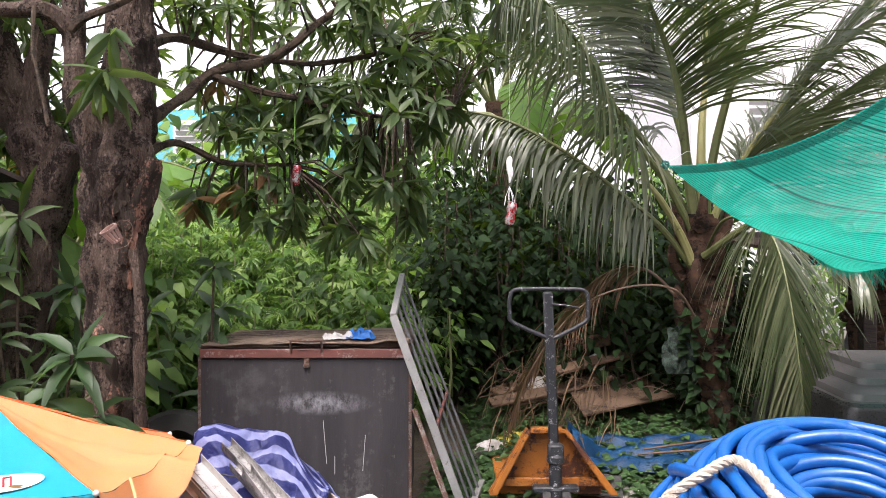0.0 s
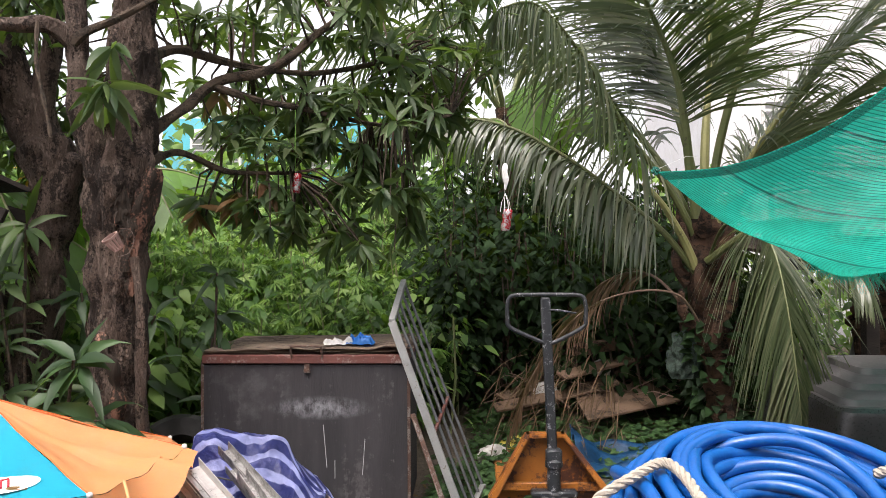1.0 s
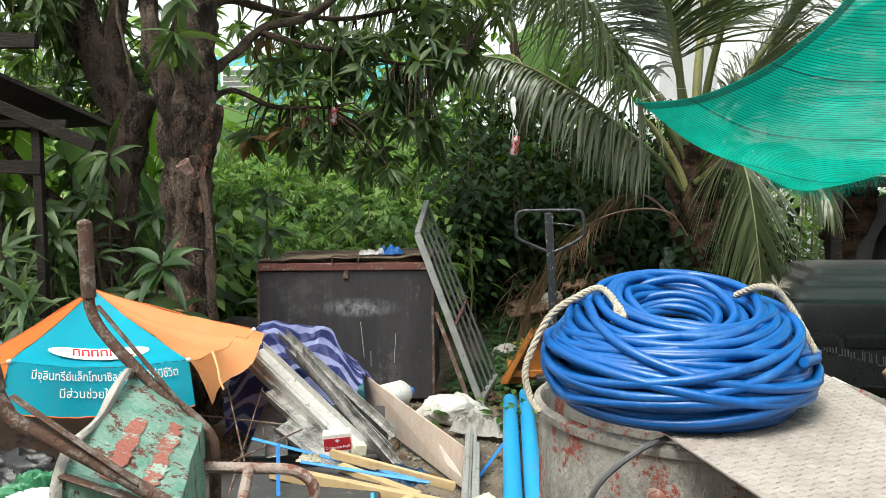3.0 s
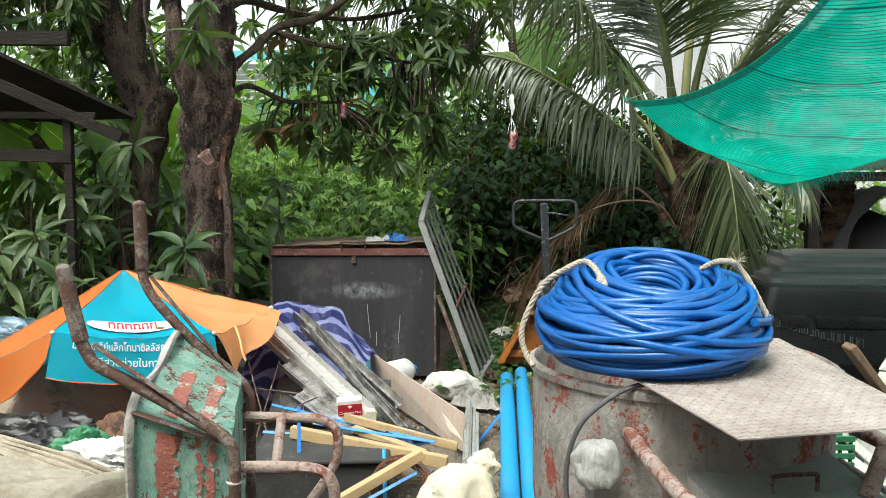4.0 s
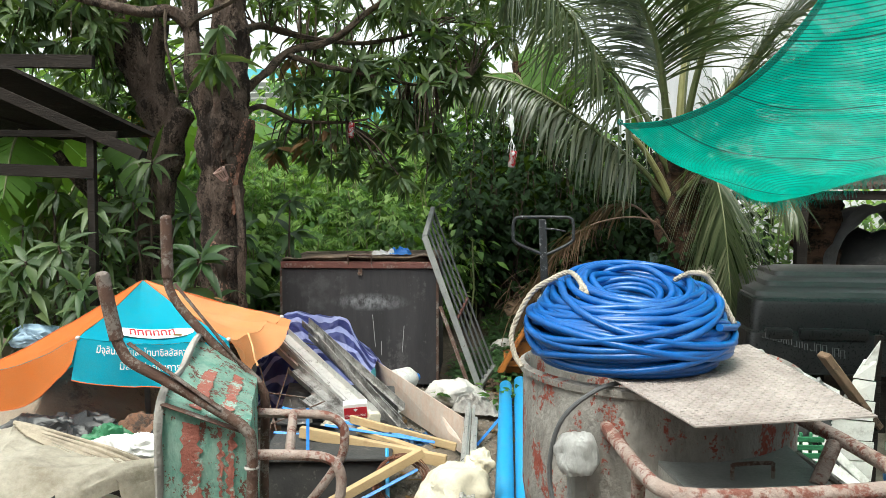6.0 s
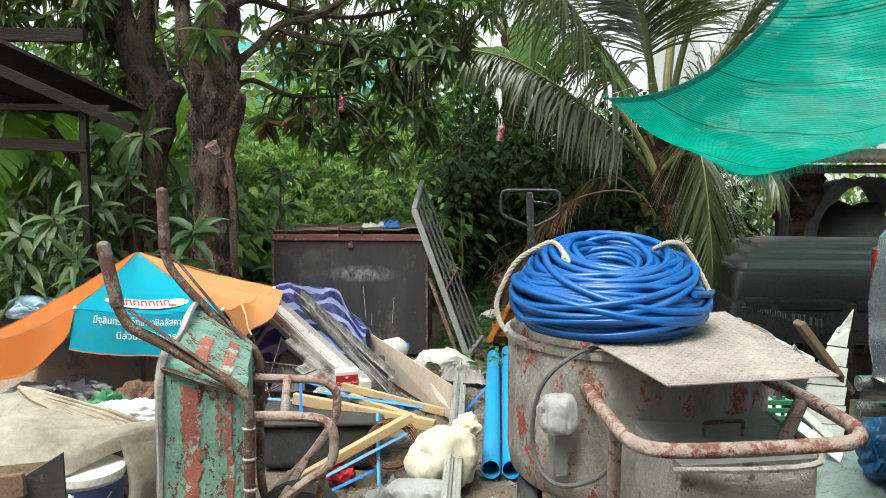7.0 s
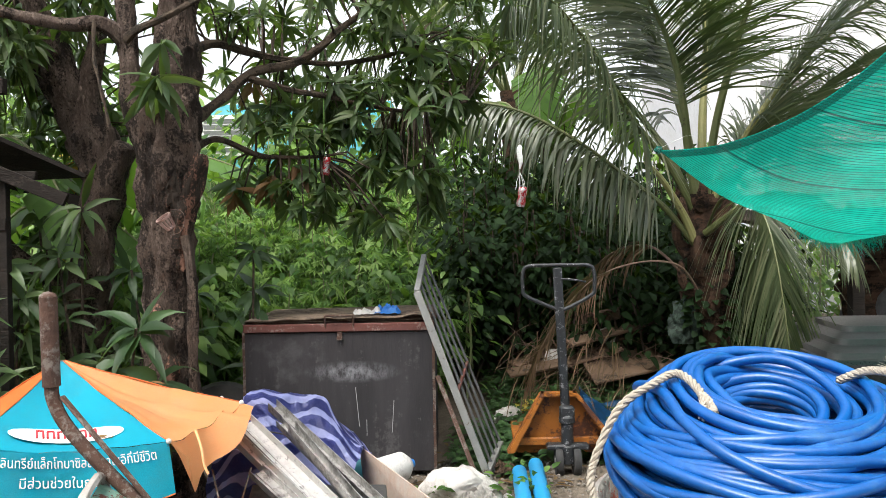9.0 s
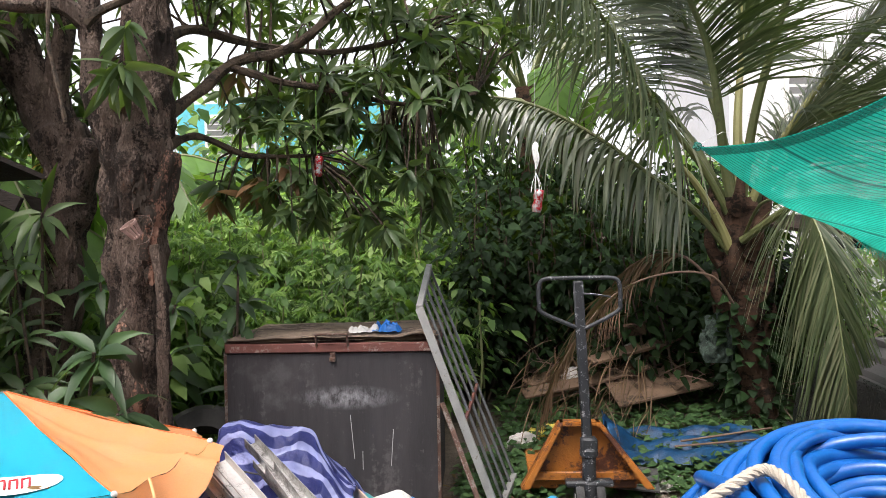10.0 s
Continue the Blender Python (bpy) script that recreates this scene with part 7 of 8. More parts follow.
def make_board():
    b = thing("plywood_board", "whitewashed plywood board leaning on the heap", "board", (-0.2, 3.4, 0))
    # wide at the raised end, split along its lower end
    q = [V((-0.6, 4.1, 0.29)), V((-0.57, 4.1, 0.02)), V((0.05, 2.9, 0.02)), V((0.055, 2.9, 0.22))]
    part("sheet", slab(B(), q, 0.012, (-0.86, -0.42, 0.3)), BOARD, b)
    part("splinter", slab(B(), [(-0.06, 2.98, 0.2), (0.02, 2.8, 0.16), (0.05, 2.74, 0.13), (-0.02, 2.86, 0.15)], 0.008, (-0.86, -0.42, 0.3)), BOARD, b)


make_board()


def make_battens():
    for a, b, w, h, lab in (
        ((-0.72, 2.4, 0.275), (-0.0, 2.25, 0.19), 0.035, 0.055, "new pine batten lying across the tub"),
        ((-0.62, 1.86, 0.04), (-0.1, 2.12, 0.275), 0.04, 0.04, "new pine batten slanting down to the ground"),
        ((-0.5, 2.55, 0.3), (0.04, 2.42, 0.205), 0.02, 0.04, "thin pine strip lying on the pile"),
        ((-0.45, 2.5, 0.26), (-0.1, 2.3, 0.21), 0.04, 0.03, "short pine offcut on the pile"),
    ):
        t = thing("pine_batten", lab, "batten", a, "pine battens on the pile")
        part("bar", beam_between(B(), a, b, w, h), PINE, t)
    for a, b, lab in (
        ((-0.9, 2.75, 0.3), (-0.12, 2.42, 0.235), "long blue plastic strip lying over the battens"),
        ((-0.88, 2.5, 0.24), (-0.2, 2.45, 0.21), "blue plastic strip under the battens"),
        ((-0.66, 2.3, 0.42), (-0.63, 2.15, 0.02), "blue plastic strip standing upright in the pile"),
        ((-0.62, 1.82, 0.0), (-0.12, 2.1, 0.2), "blue plastic strip on the ground"),
        ((-0.5, 1.8, 0.0), (-0.2, 2.1, 0.06), "short blue plastic strip on the soil"),
        ((0.13, 3.05, 0.02), (0.32, 3.6, 0.09), "blue plastic strip by the pipes"),
        ((-0.62, 2.5, 0.28), (-0.06, 2.36, 0.245), "thin blue strip on the battens"),
    ):
        t = thing("plastic_strip", lab, "plastic strip", a, "blue plastic strips in the pile")
        part("strip", beam_between(B(), a, b, 0.015, 0.005, (0.2, -0.6, 0.7), 0.001), BLUE_STRIP, t)
    s = thing("blue_plastic_sheet", "torn blue plastic sheet among the battens", "plastic sheet", (-0.2, 2.5, 0.2))
    part("sheet", crumple(B(), (-0.2, 2.5, 0.2), (0.26, 0.16), 4, 14, 0.07, 0.1), BLUE_PLASTIC, s)
    t = thing("pvc_conduit", "thin pale conduit leaning in the pile", "pipe", (-0.25, 2.0, 0))
    part("tube", tube(B(), [V((-0.27, 2.2, 0.26)), V((-0.235, 1.95, 0.0))], 0.009, 8), PVC, t)


make_battens()


def make_nail_box():
    bx = thing("nail_box", "small red and white cardboard box of concrete nails", "box", (-0.51, 2.75, 0.25))
    m = pose(-0.505, 2.74, 0.3, 12, -4, 8)
    body = part("body", box(B(), (0.125, 0.05, 0.085), m, 0.003), LABEL_WHITE, bx)
    part("face", box(B(), (0.12, 0.002, 0.062), m @ Matrix.Translation((0, -0.0265, -0.009))), LABEL_RED, body, "red printed face")
    text_mesh("lettering", "Concrete Nail", 0.019, m @ pose(0, -0.029, -0.022, 90, 0, 0), LABEL_WHITE, body)
    bm = slab(B(), [m @ V(q) for q in ((-0.012, -0.029, 0.012), (0, -0.029, 0.0), (0.012, -0.029, 0.012), (0, -0.029, 0.018))], 0.0005, (0, -1, 0))
    part("emblem", bm, LABEL_WHITE, body)
    c = thing("cardboard_box", "small cream cardboard box beside the nails", "box", (-0.42, 2.73, 0.25))
    part("body", box(B(), (0.06, 0.06, 0.05), pose(-0.405, 2.72, 0.265, 0, 4, 20), 0.004), CREAM_SACK, c)
    p = thing("paper_scrap", "torn cream paper lying on the pile", "paper", (-0.6, 2.6, 0.25))
    part("sheet", crumple(B(), (-0.6, 2.58, 0.26), (0.1, 0.08), 2, 8, 0.03), CREAM_SACK, p)


make_nail_box()


def make_wire_coil():
    w = thing("wire_coil", "coil of rusty binding wire on the ground", "wire coil", (-0.19, 2.05, 0.1))
    r = random.Random(3)
    for i in range(16):
        bm = B()
        R, ph = r.uniform(0.085, 0.125), r.uniform(0, 6)
        m = pose(-0.19, 2.08, 0.15, 62 + r.uniform(-6, 6), r.uniform(-6, 6), r.uniform(-10, 10))
        tube(bm, [m @ V((R * math.cos(a) * 1.1, R * math.sin(a), 0.02 * math.sin(a * 2 + ph) + r.uniform(-0.004, 0.004))) for a in (2 * math.pi * k / 30 for k in range(30))], 0.0022, 5, True)
        part("loop", bm, WIRE_RUST, w)
    rb = thing("rusty_bars", "thin rusty rods crossing above the rubber mat", "steel rod", (-1.0, 2.9, 0.1))
    for a, b in (((-1.12, 3.1, 0.45), (-0.86, 2.6, 0.08)), ((-1.25, 3.0, 0.34), (-0.75, 3.05, 0.27)), ((-1.15, 2.6, 0.15), (-0.7, 2.9, 0.3)), ((-1.0, 3.3, 0.4), (-0.98, 2.6, 0.06))):
        part("rod", tube(B(), [V(a), V(b)], 0.0045, 6), RUST, rb)


make_wire_coil()


def make_sacks():
    s = thing("plastic_sack", "bulging cream plastic sack on the ground", "sack", (0.06, 1.95, 0), "plastic sacks by the pipes")
    part("body", wad(B(), (0.05, 1.98, 0.12), (0.17, 0.15, 0.16), 4, 0.2), CREAM_SACK, s)
    part("neck", wad(B(), (0.16, 2.05, 0.25), (0.07, 0.06, 0.06), 9, 0.4), CREAM_SACK, s)
    s = thing("plastic_sack", "white crumpled plastic sack lying in front", "sack", (-0.05, 1.7, 0), "plastic sacks by the pipes")
    part("body", wad(B(), (-0.02, 1.72, 0.05), (0.16, 0.11, 0.09), 6, 0.25), FILM, s)
    part("tail", crumple(B(), (-0.14, 1.82, 0.0), (0.24, 0.2), 15, 16, 0.12, 0.6), FILM, s)
    s = thing("white_bag", "torn white bag lying beside the sack", "bag", (0.2, 1.75, 0))
    part("sheet", crumple(B(), (0.2, 1.72, 0.0), (0.2, 0.14), 7, 12, 0.05), WHITE_PLASTIC, s)
    p = thing("crumpled_paper", "crumpled white paper sack at the foot of the grille", "paper", (0.05, 4.0, 0))
    part("sheet", wad(B(), (-0.04, 4.1, 0.06), (0.2, 0.15, 0.12), 11, 0.34), PAPER, p)
    part("tail", crumple(B(), (0.15, 3.9, 0.0), (0.34, 0.3), 14, 20, 0.13, -0.4), PAPER, p)
    r = thing("red_bag", "small crumpled red bag on the soil", "bag", (-0.42, 1.95, 0))
    part("body", lump(B(), (-0.42, 1.98, 0.05), (0.07, 0.05, 0.05), 3, 0.4, 3, 3), LABEL_RED, r)
    bk = thing("brick", "orange clay brick lying on the soil", "brick", (-0.62, 1.72, 0))
    part("body", box(B(), (0.16, 0.07, 0.06), pose(-0.62, 1.72, 0.03, 0, 0, 25), 0.005), BROWN_JUNK, bk)


make_sacks()


def make_pipes_and_bundle():
    for dx, y1 in ((0.0, 4.35), (0.095, 4.5)):
        p = thing("pvc_pipe", "sky blue plastic drain pipe lying on the ground", "pipe", (0.3 + dx, 3.0, 0), "blue pipes beside the mixer")
        part("tube", ring_pipe(B(), (0.268 + dx, 2.06, 0.048), (0.32 + dx * 1.15, y1, 0.055), 0.0445, 0.04, 28), PVC, p)
    t = thing("aluminium_bundle", "bundle of thin aluminium strips tied with wire", "metal profile", (0.1, 2.5, 0))
    for i, (dx, dz, e) in enumerate(((0, 0, 0), (0.022, 0.006, -0.05), (0.042, -0.004, 0.06), (0.012, 0.018, 0.03), (0.06, 0.004, -0.25))):
        part("strip", beam_between(B(), (0.065 + dx, 3.5 + e, 0.12 + dz), (0.075 + dx, 1.35 + e * 0.3, 0.18 + dz), 0.017, 0.012), ALU, t)
    part("wire_tie", lathe(B(), [(0.038, -0.004), (0.041, 0), (0.038, 0.004)], pose(0.1, 2.3, 0.155, 90, 0, 0), 16), GREY_STEEL, t)


make_pipes_and_bundle()

# ---- right-hand side: bed liner, pickup, boards ----
def make_bed_liner():
    """A black moulded pickup bed liner lying upside down: ribbed floor uppermost, stepped side towards the yard."""
    ln = thing("bed_liner", "black ribbed plastic pickup bed liner lying upside down", "bed liner", (2.6, 3.9, 0.3))
    o = V((1.79, 3.627, 0.0))
    ax = V((0.995, -0.09, 0)).normalized()
    ay = V((0.09, 0.995, 0)).normalized()
    # rings of the moulding from the low flange up: (inward, height); each tier of the floor steps in and up
    rings = [(-0.05, 0.34), (0.0, 0.34), (0.004, 0.42), (0.03, 0.55), (0.036, 0.575), (0.07, 0.59), (0.092, 0.752), (0.1, 0.77), (0.125, 0.785)]
    for k in range(3):
        y, z = 0.13 + 0.155 * k, 0.786 + 0.052 * k
        rings += [(y + 0.02, z + 0.004), (y + 0.03, z + 0.026), (y + 0.036, z + 0.034), (y + 0.05, z + 0.026), (y + 0.062, z + 0.03), (y + 0.155, z + 0.05)]

    def mould(rings, close):
        bm = B()
        bm.faces.layers.int.new("facet")
        rows = []
        for ins, z in rings:
            row = []
            x0, x1, y0, y1, rad = 0.6 * ins, 2.0 - 0.6 * ins, ins, 1.5 - ins, 0.07
            for qx, qy, a0 in ((x1 - rad, y0 + rad, -90), (x1 - rad, y1 - rad, 0), (x0 + rad, y1 - rad, 90), (x0 + rad, y0 + rad, 180)):
                for k in range(6):
                    a = radians(a0 + 18 * k)
                    row.append(bm.verts.new(o + ax * (qx + rad * math.cos(a)) + ay * (qy + rad * math.sin(a)) + V((0, 0, z))))
            rows.append(row)
        for p, q in zip(rows, rows[1:]):
            for k in range(len(p)):
                bm.faces.new((p[k], p[(k + 1) % len(p)], q[(k + 1) % len(p)], q[k]))
        if close:
            bm.faces.new(rows[-1])
        return bm

    part("side_wall", mould(rings[:9], False), BLACK_PLASTIC, ln)
    for k in range(3):
        part("floor_tier", mould(rings[8 + 6 * k:15 + 6 * k], k == 2), BLACK_DUST_SHEEN, ln, "dusty stepped tier, sky sheen put into its colour" if k == 0 else "")
    for s0, w, z in ((0.2, 0.16, 0.575), (0.52, 0.4, 0.575), (1.0, 0.42, 0.575), (1.5, 0.3, 0.575)):
        m = Matrix((ax, ay, V((0, 0, 1)))).transposed().to_4x4()
        m.translation = o + ax * s0 + ay * 0.04 + V((0, 0, z))
        part("step", box(B(), (w, 0.07, 0.07), m, 0.018, 2), BLACK_PLASTIC, ln)
    m = Matrix((ax, ay, V((0, 0, 1)))).transposed().to_4x4()
    # lettering of a maker, as plain marks
    for i in range(15):
        big = i > 8
        w, hh = (0.024, 0.05) if big else (0.016, 0.036)
        g0 = o + ax * (0.1 + 0.031 * i + (0.004 * (i - 8) if big else 0)) + ay * 0.008 + V((0, 0, 0.55 - 0.0085 * i + 0.003 * (i % 2)))
        up = V((0, 0, 1)) * hh + ay * 0.008
        pts = [g0, g0 + up, g0 + up + ax * w, g0 + ax * w] if i % 3 else [g0 + up * 0.2, g0, g0 + ax * w, g0 + ax * w + up]
        part("mark", tube(B(), pts, 0.003, 5), GREY_STEEL, ln, "worn pale printed marking" if i == 0 else "")
    st = thing("wooden_trestle", "rough timbers carrying the upturned liner", "trestle", (2.6, 3.9, 0))
    for s in (0.15, 0.8, 1.5):
        part("timber", beam_between(B(), o + ax * s + ay * 0.1 + V((0, 0, -0.05)), o + ax * s + ay * 0.1 + V((0, 0, 0.37)), 0.09, 0.09, (0, 1, 0)), OLD_WOOD, st)
        part("timber", beam_between(B(), o + ax * s + ay * 1.3 + V((0, 0, -0.05)), o + ax * s + ay * 1.3 + V((0, 0, 0.37)), 0.09, 0.09, (0, 1, 0)), OLD_WOOD, st)
        part("timber", beam_between(B(), o + ax * s + ay * 0.0 + V((0, 0, 0.32)), o + ax * s + ay * 1.45 + V((0, 0, 0.32)), 0.08, 0.08), OLD_WOOD, st)


make_bed_liner()


def make_pickup():
    """The rear of a silver-blue pickup, of which the near corner shows."""
    pk = thing("pickup_truck", "silver blue pickup truck seen by its rear corner", "car", (2.6, 0.2, 0))
    x0, x1, y0, y1 = 1.73, 3.35, -2.6, 1.66

    bm = B()
    prof = [(0.0, 0.62), (-0.0, 0.66), (-0.012, 0.74), (-0.02, 0.9), (-0.012, 1.05), (0.0, 1.16), (0.02, 1.2), (0.05, 1.215)]
    rows = []
    for ins, z in prof:
        ring = []
        xa, xb, ya, yb = x0 + ins, x1 - ins, y0 + ins, y1 - ins
        r = 0.09
        for cx, cy, a0 in ((xb - r, yb - r, 0), (xa + r, yb - r, 90), (xa + r, ya + r, 180), (xb - r, ya + r, 270)):
            for k in range(7):
                a = radians(a0 + 15 * k)
                ring.append(bm.verts.new((cx + r * math.cos(a), cy + r * math.sin(a), z)))
        rows.append(ring)
    for a, b in zip(rows, rows[1:]):
        for i in range(len(a)):
            bm.faces.new((a[i], a[(i + 1) % len(a)], b[(i + 1) % len(b)], b[i]))
    bm.faces.new(rows[-1])
    bm.faces.new(rows[0][::-1])
    body = part("bed", bm, SILVER_CAR, pk)
    part("tail_lamp", box(B(), (0.03, 0.05, 0.26), Matrix.Translation((x0 + 0.004, y1 - 0.06, 0.99)), 0.012, 3), TAIL_RED, pk, "tall red tail lamp")
    cab = part("cab", box(B(), (1.5, 1.5, 0.55), Matrix.Translation(((x0 + x1) / 2, -1.5, 1.45)), 0.12, 3), SILVER_CAR, pk)
    part("rear_window", box(B(), (1.2, 0.02, 0.32), Matrix.Translation(((x0 + x1) / 2, -0.748, 1.48)), 0.008), DARK_JUNK, cab, "dark rear window")
    part("bed_floor", box(B(), (1.4, 2.1, 0.02), Matrix.Translation(((x0 + x1) / 2, 0.42, 1.222)), 0.005), BLACK_PLASTIC, pk, "black bed cover")
    for dx in (0.12, 1.45):
        w = part("wheel", lathe(B(), [(0.2, -0.1), (0.3, -0.11), (0.335, -0.08), (0.335, 0.08), (0.3, 0.11), (0.2, 0.1)], Matrix.Translation((x0 + dx, 0.55, 0.33)) @ pose(0, 0, 0, 0, 90, 0), 32), RUBBER, pk, "black road tyre")
        part("rim", lathe(B(), [(0.02, -0.06), (0.2, -0.09), (0.2, 0.09), (0.02, 0.06)], Matrix.Translation((x0 + dx, 0.55, 0.33)) @ pose(0, 0, 0, 0, 90, 0), 24), GALV, w)
    for z in (0.585, 0.48):
        bt = part("bumper_tube", tube(B(), [V((1.695, 1.62, z)), V((3.3, 1.78, z))], 0.03, 16), CHROME, pk, "round steel bumper tube")
        part("end_cap", lathe(B(), [(0.002, 0), (0.008, 0.001), (0.01, -0.001), (0.018, 0.001), (0.02, -0.001), (0.031, 0.0), (0.031, -0.012)], pose(1.694, 1.62, z, 0, -90, 5), 20), CHROME, bt)


make_pickup()


def make_slat_panel():
    """White painted slats nailed to a stake, tapering to a point."""
    sp = thing("slatted_panel", "broken white slatted wooden panel leaning by the liner", "wood panel", (2.03, 2.6, 0))
    for i in range(6):
        z0, z1 = 0.03 + 0.1 * i, 0.122 + 0.1 * i
        l0, l1 = 0.3 - 0.046 * i, 0.3 - 0.046 * (i + 0.9)
        part("slat", slab(B(), [(2.06 - l0, 2.6, z0), (2.07, 2.56, z0 - 0.005), (2.08, 2.56, z1 - 0.005), (2.07 - l1, 2.6, z1)], 0.014, (-0.15, -0.98, 0)), WHITE_PAINT, sp)
    part("spike", slab(B(), [(2.03, 2.585, 0.6), (2.085, 2.57, 0.6), (2.1, 2.57, 0.72)], 0.012, (-0.1, -1, 0)), WHITE_PAINT, sp)
    part("stake", beam_between(B(), (2.09, 2.6, -0.02), (2.115, 2.62, 0.74), 0.03, 0.03, (0, 1, 0)), OLD_WOOD, sp)
    pk = thing("wood_offcut", "grey weathered wooden offcut leaning on the panel", "plank", (1.88, 2.5, 0))
    part("plank", beam_between(B(), (2.12, 2.62, 0.28), (1.8, 2.5, 0.665), 0.035, 0.07, (0, -1, 0.3), 0.006), PALLET_WOOD, pk)
    for a, b, w in (((1.62, 2.5, 0.42), (2.0, 2.45, 0.05), 0.05), ((1.7, 2.8, 0.56), (2.05, 2.9, 0.38), 0.03), ((1.5, 2.35, 0.38), (1.95, 2.3, 0.04), 0.06)):
        t = thing("white_board", "white painted board leaning behind the mixer", "board", a, "white boards behind the mixer")
        part("board", beam_between(B(), a, b, w, 0.014, (0.3, -0.8, 0.5)), WHITE_PAINT, t)
    dk = thing("scrap_heap", "dark heap of scrap under the white sacks", "scrap", (1.6, 2.6, 0))
    part("mound", lump(B(), (1.58, 2.75, 0.2), (0.36, 0.34, 0.34), 8, 0.3, 2, 4), DARK_JUNK, dk)
    sk = thing("plastic_sack", "white plastic sack lying on the scrap", "sack", (1.45, 2.6, 0.5))
    part("body", crumple(B(), (1.43, 2.62, 0.54), (0.46, 0.4), 2, 20, 0.14, 0.2), FILM, sk)
    part("tail", crumple(B(), (1.68, 2.52, 0.46), (0.3, 0.26), 9, 16, 0.1, -0.3), FILM, sk)
    gl = thing("glass_sheet", "pale dusty plastic film spread on the ground", "plastic sheet", (1.95, 2.05, 0))
    part("film", crumple(B(), (1.9, 2.05, 0.0), (0.85, 0.75), 21, 22, 0.09, 0.3), worn("pale_film", (0.42, 0.52, 0.5), (0.34, 0.42, 0.41), (0.6, 0.64, 0.62), 0.4, 6, 60, 0.3, bumps=0.2, edge=0.2), gl)
    bl = thing("blue_bag", "crumpled dark blue plastic bag under the bumper", "bag", (1.95, 1.95, 0.1))
    part("body", wad(B(), (2.02, 2.0, 0.18), (0.14, 0.14, 0.17), 7, 0.5), BLUE_PLASTIC, bl)
    gn = thing("green_crate", "green plastic mesh crate behind the hopper", "crate", (1.5, 1.95, 0))
    for k in range(7):
        part("slat", box(B(), (0.3, 0.01, 0.022), Matrix.Translation((1.42, 1.9, 0.22 + 0.034 * k)), 0.002), GREEN_BAG, gn)
    for k in range(8):
        part("upright", box(B(), (0.012, 0.014, 0.24), Matrix.Translation((1.285 + 0.039 * k, 1.91, 0.33)), 0.002), GREEN_BAG, gn)
    part("base", box(B(), (0.3, 0.26, 0.2), Matrix.Translation((1.42, 2.04, 0.11)), 0.01), DARK_JUNK, gn)


make_slat_panel()


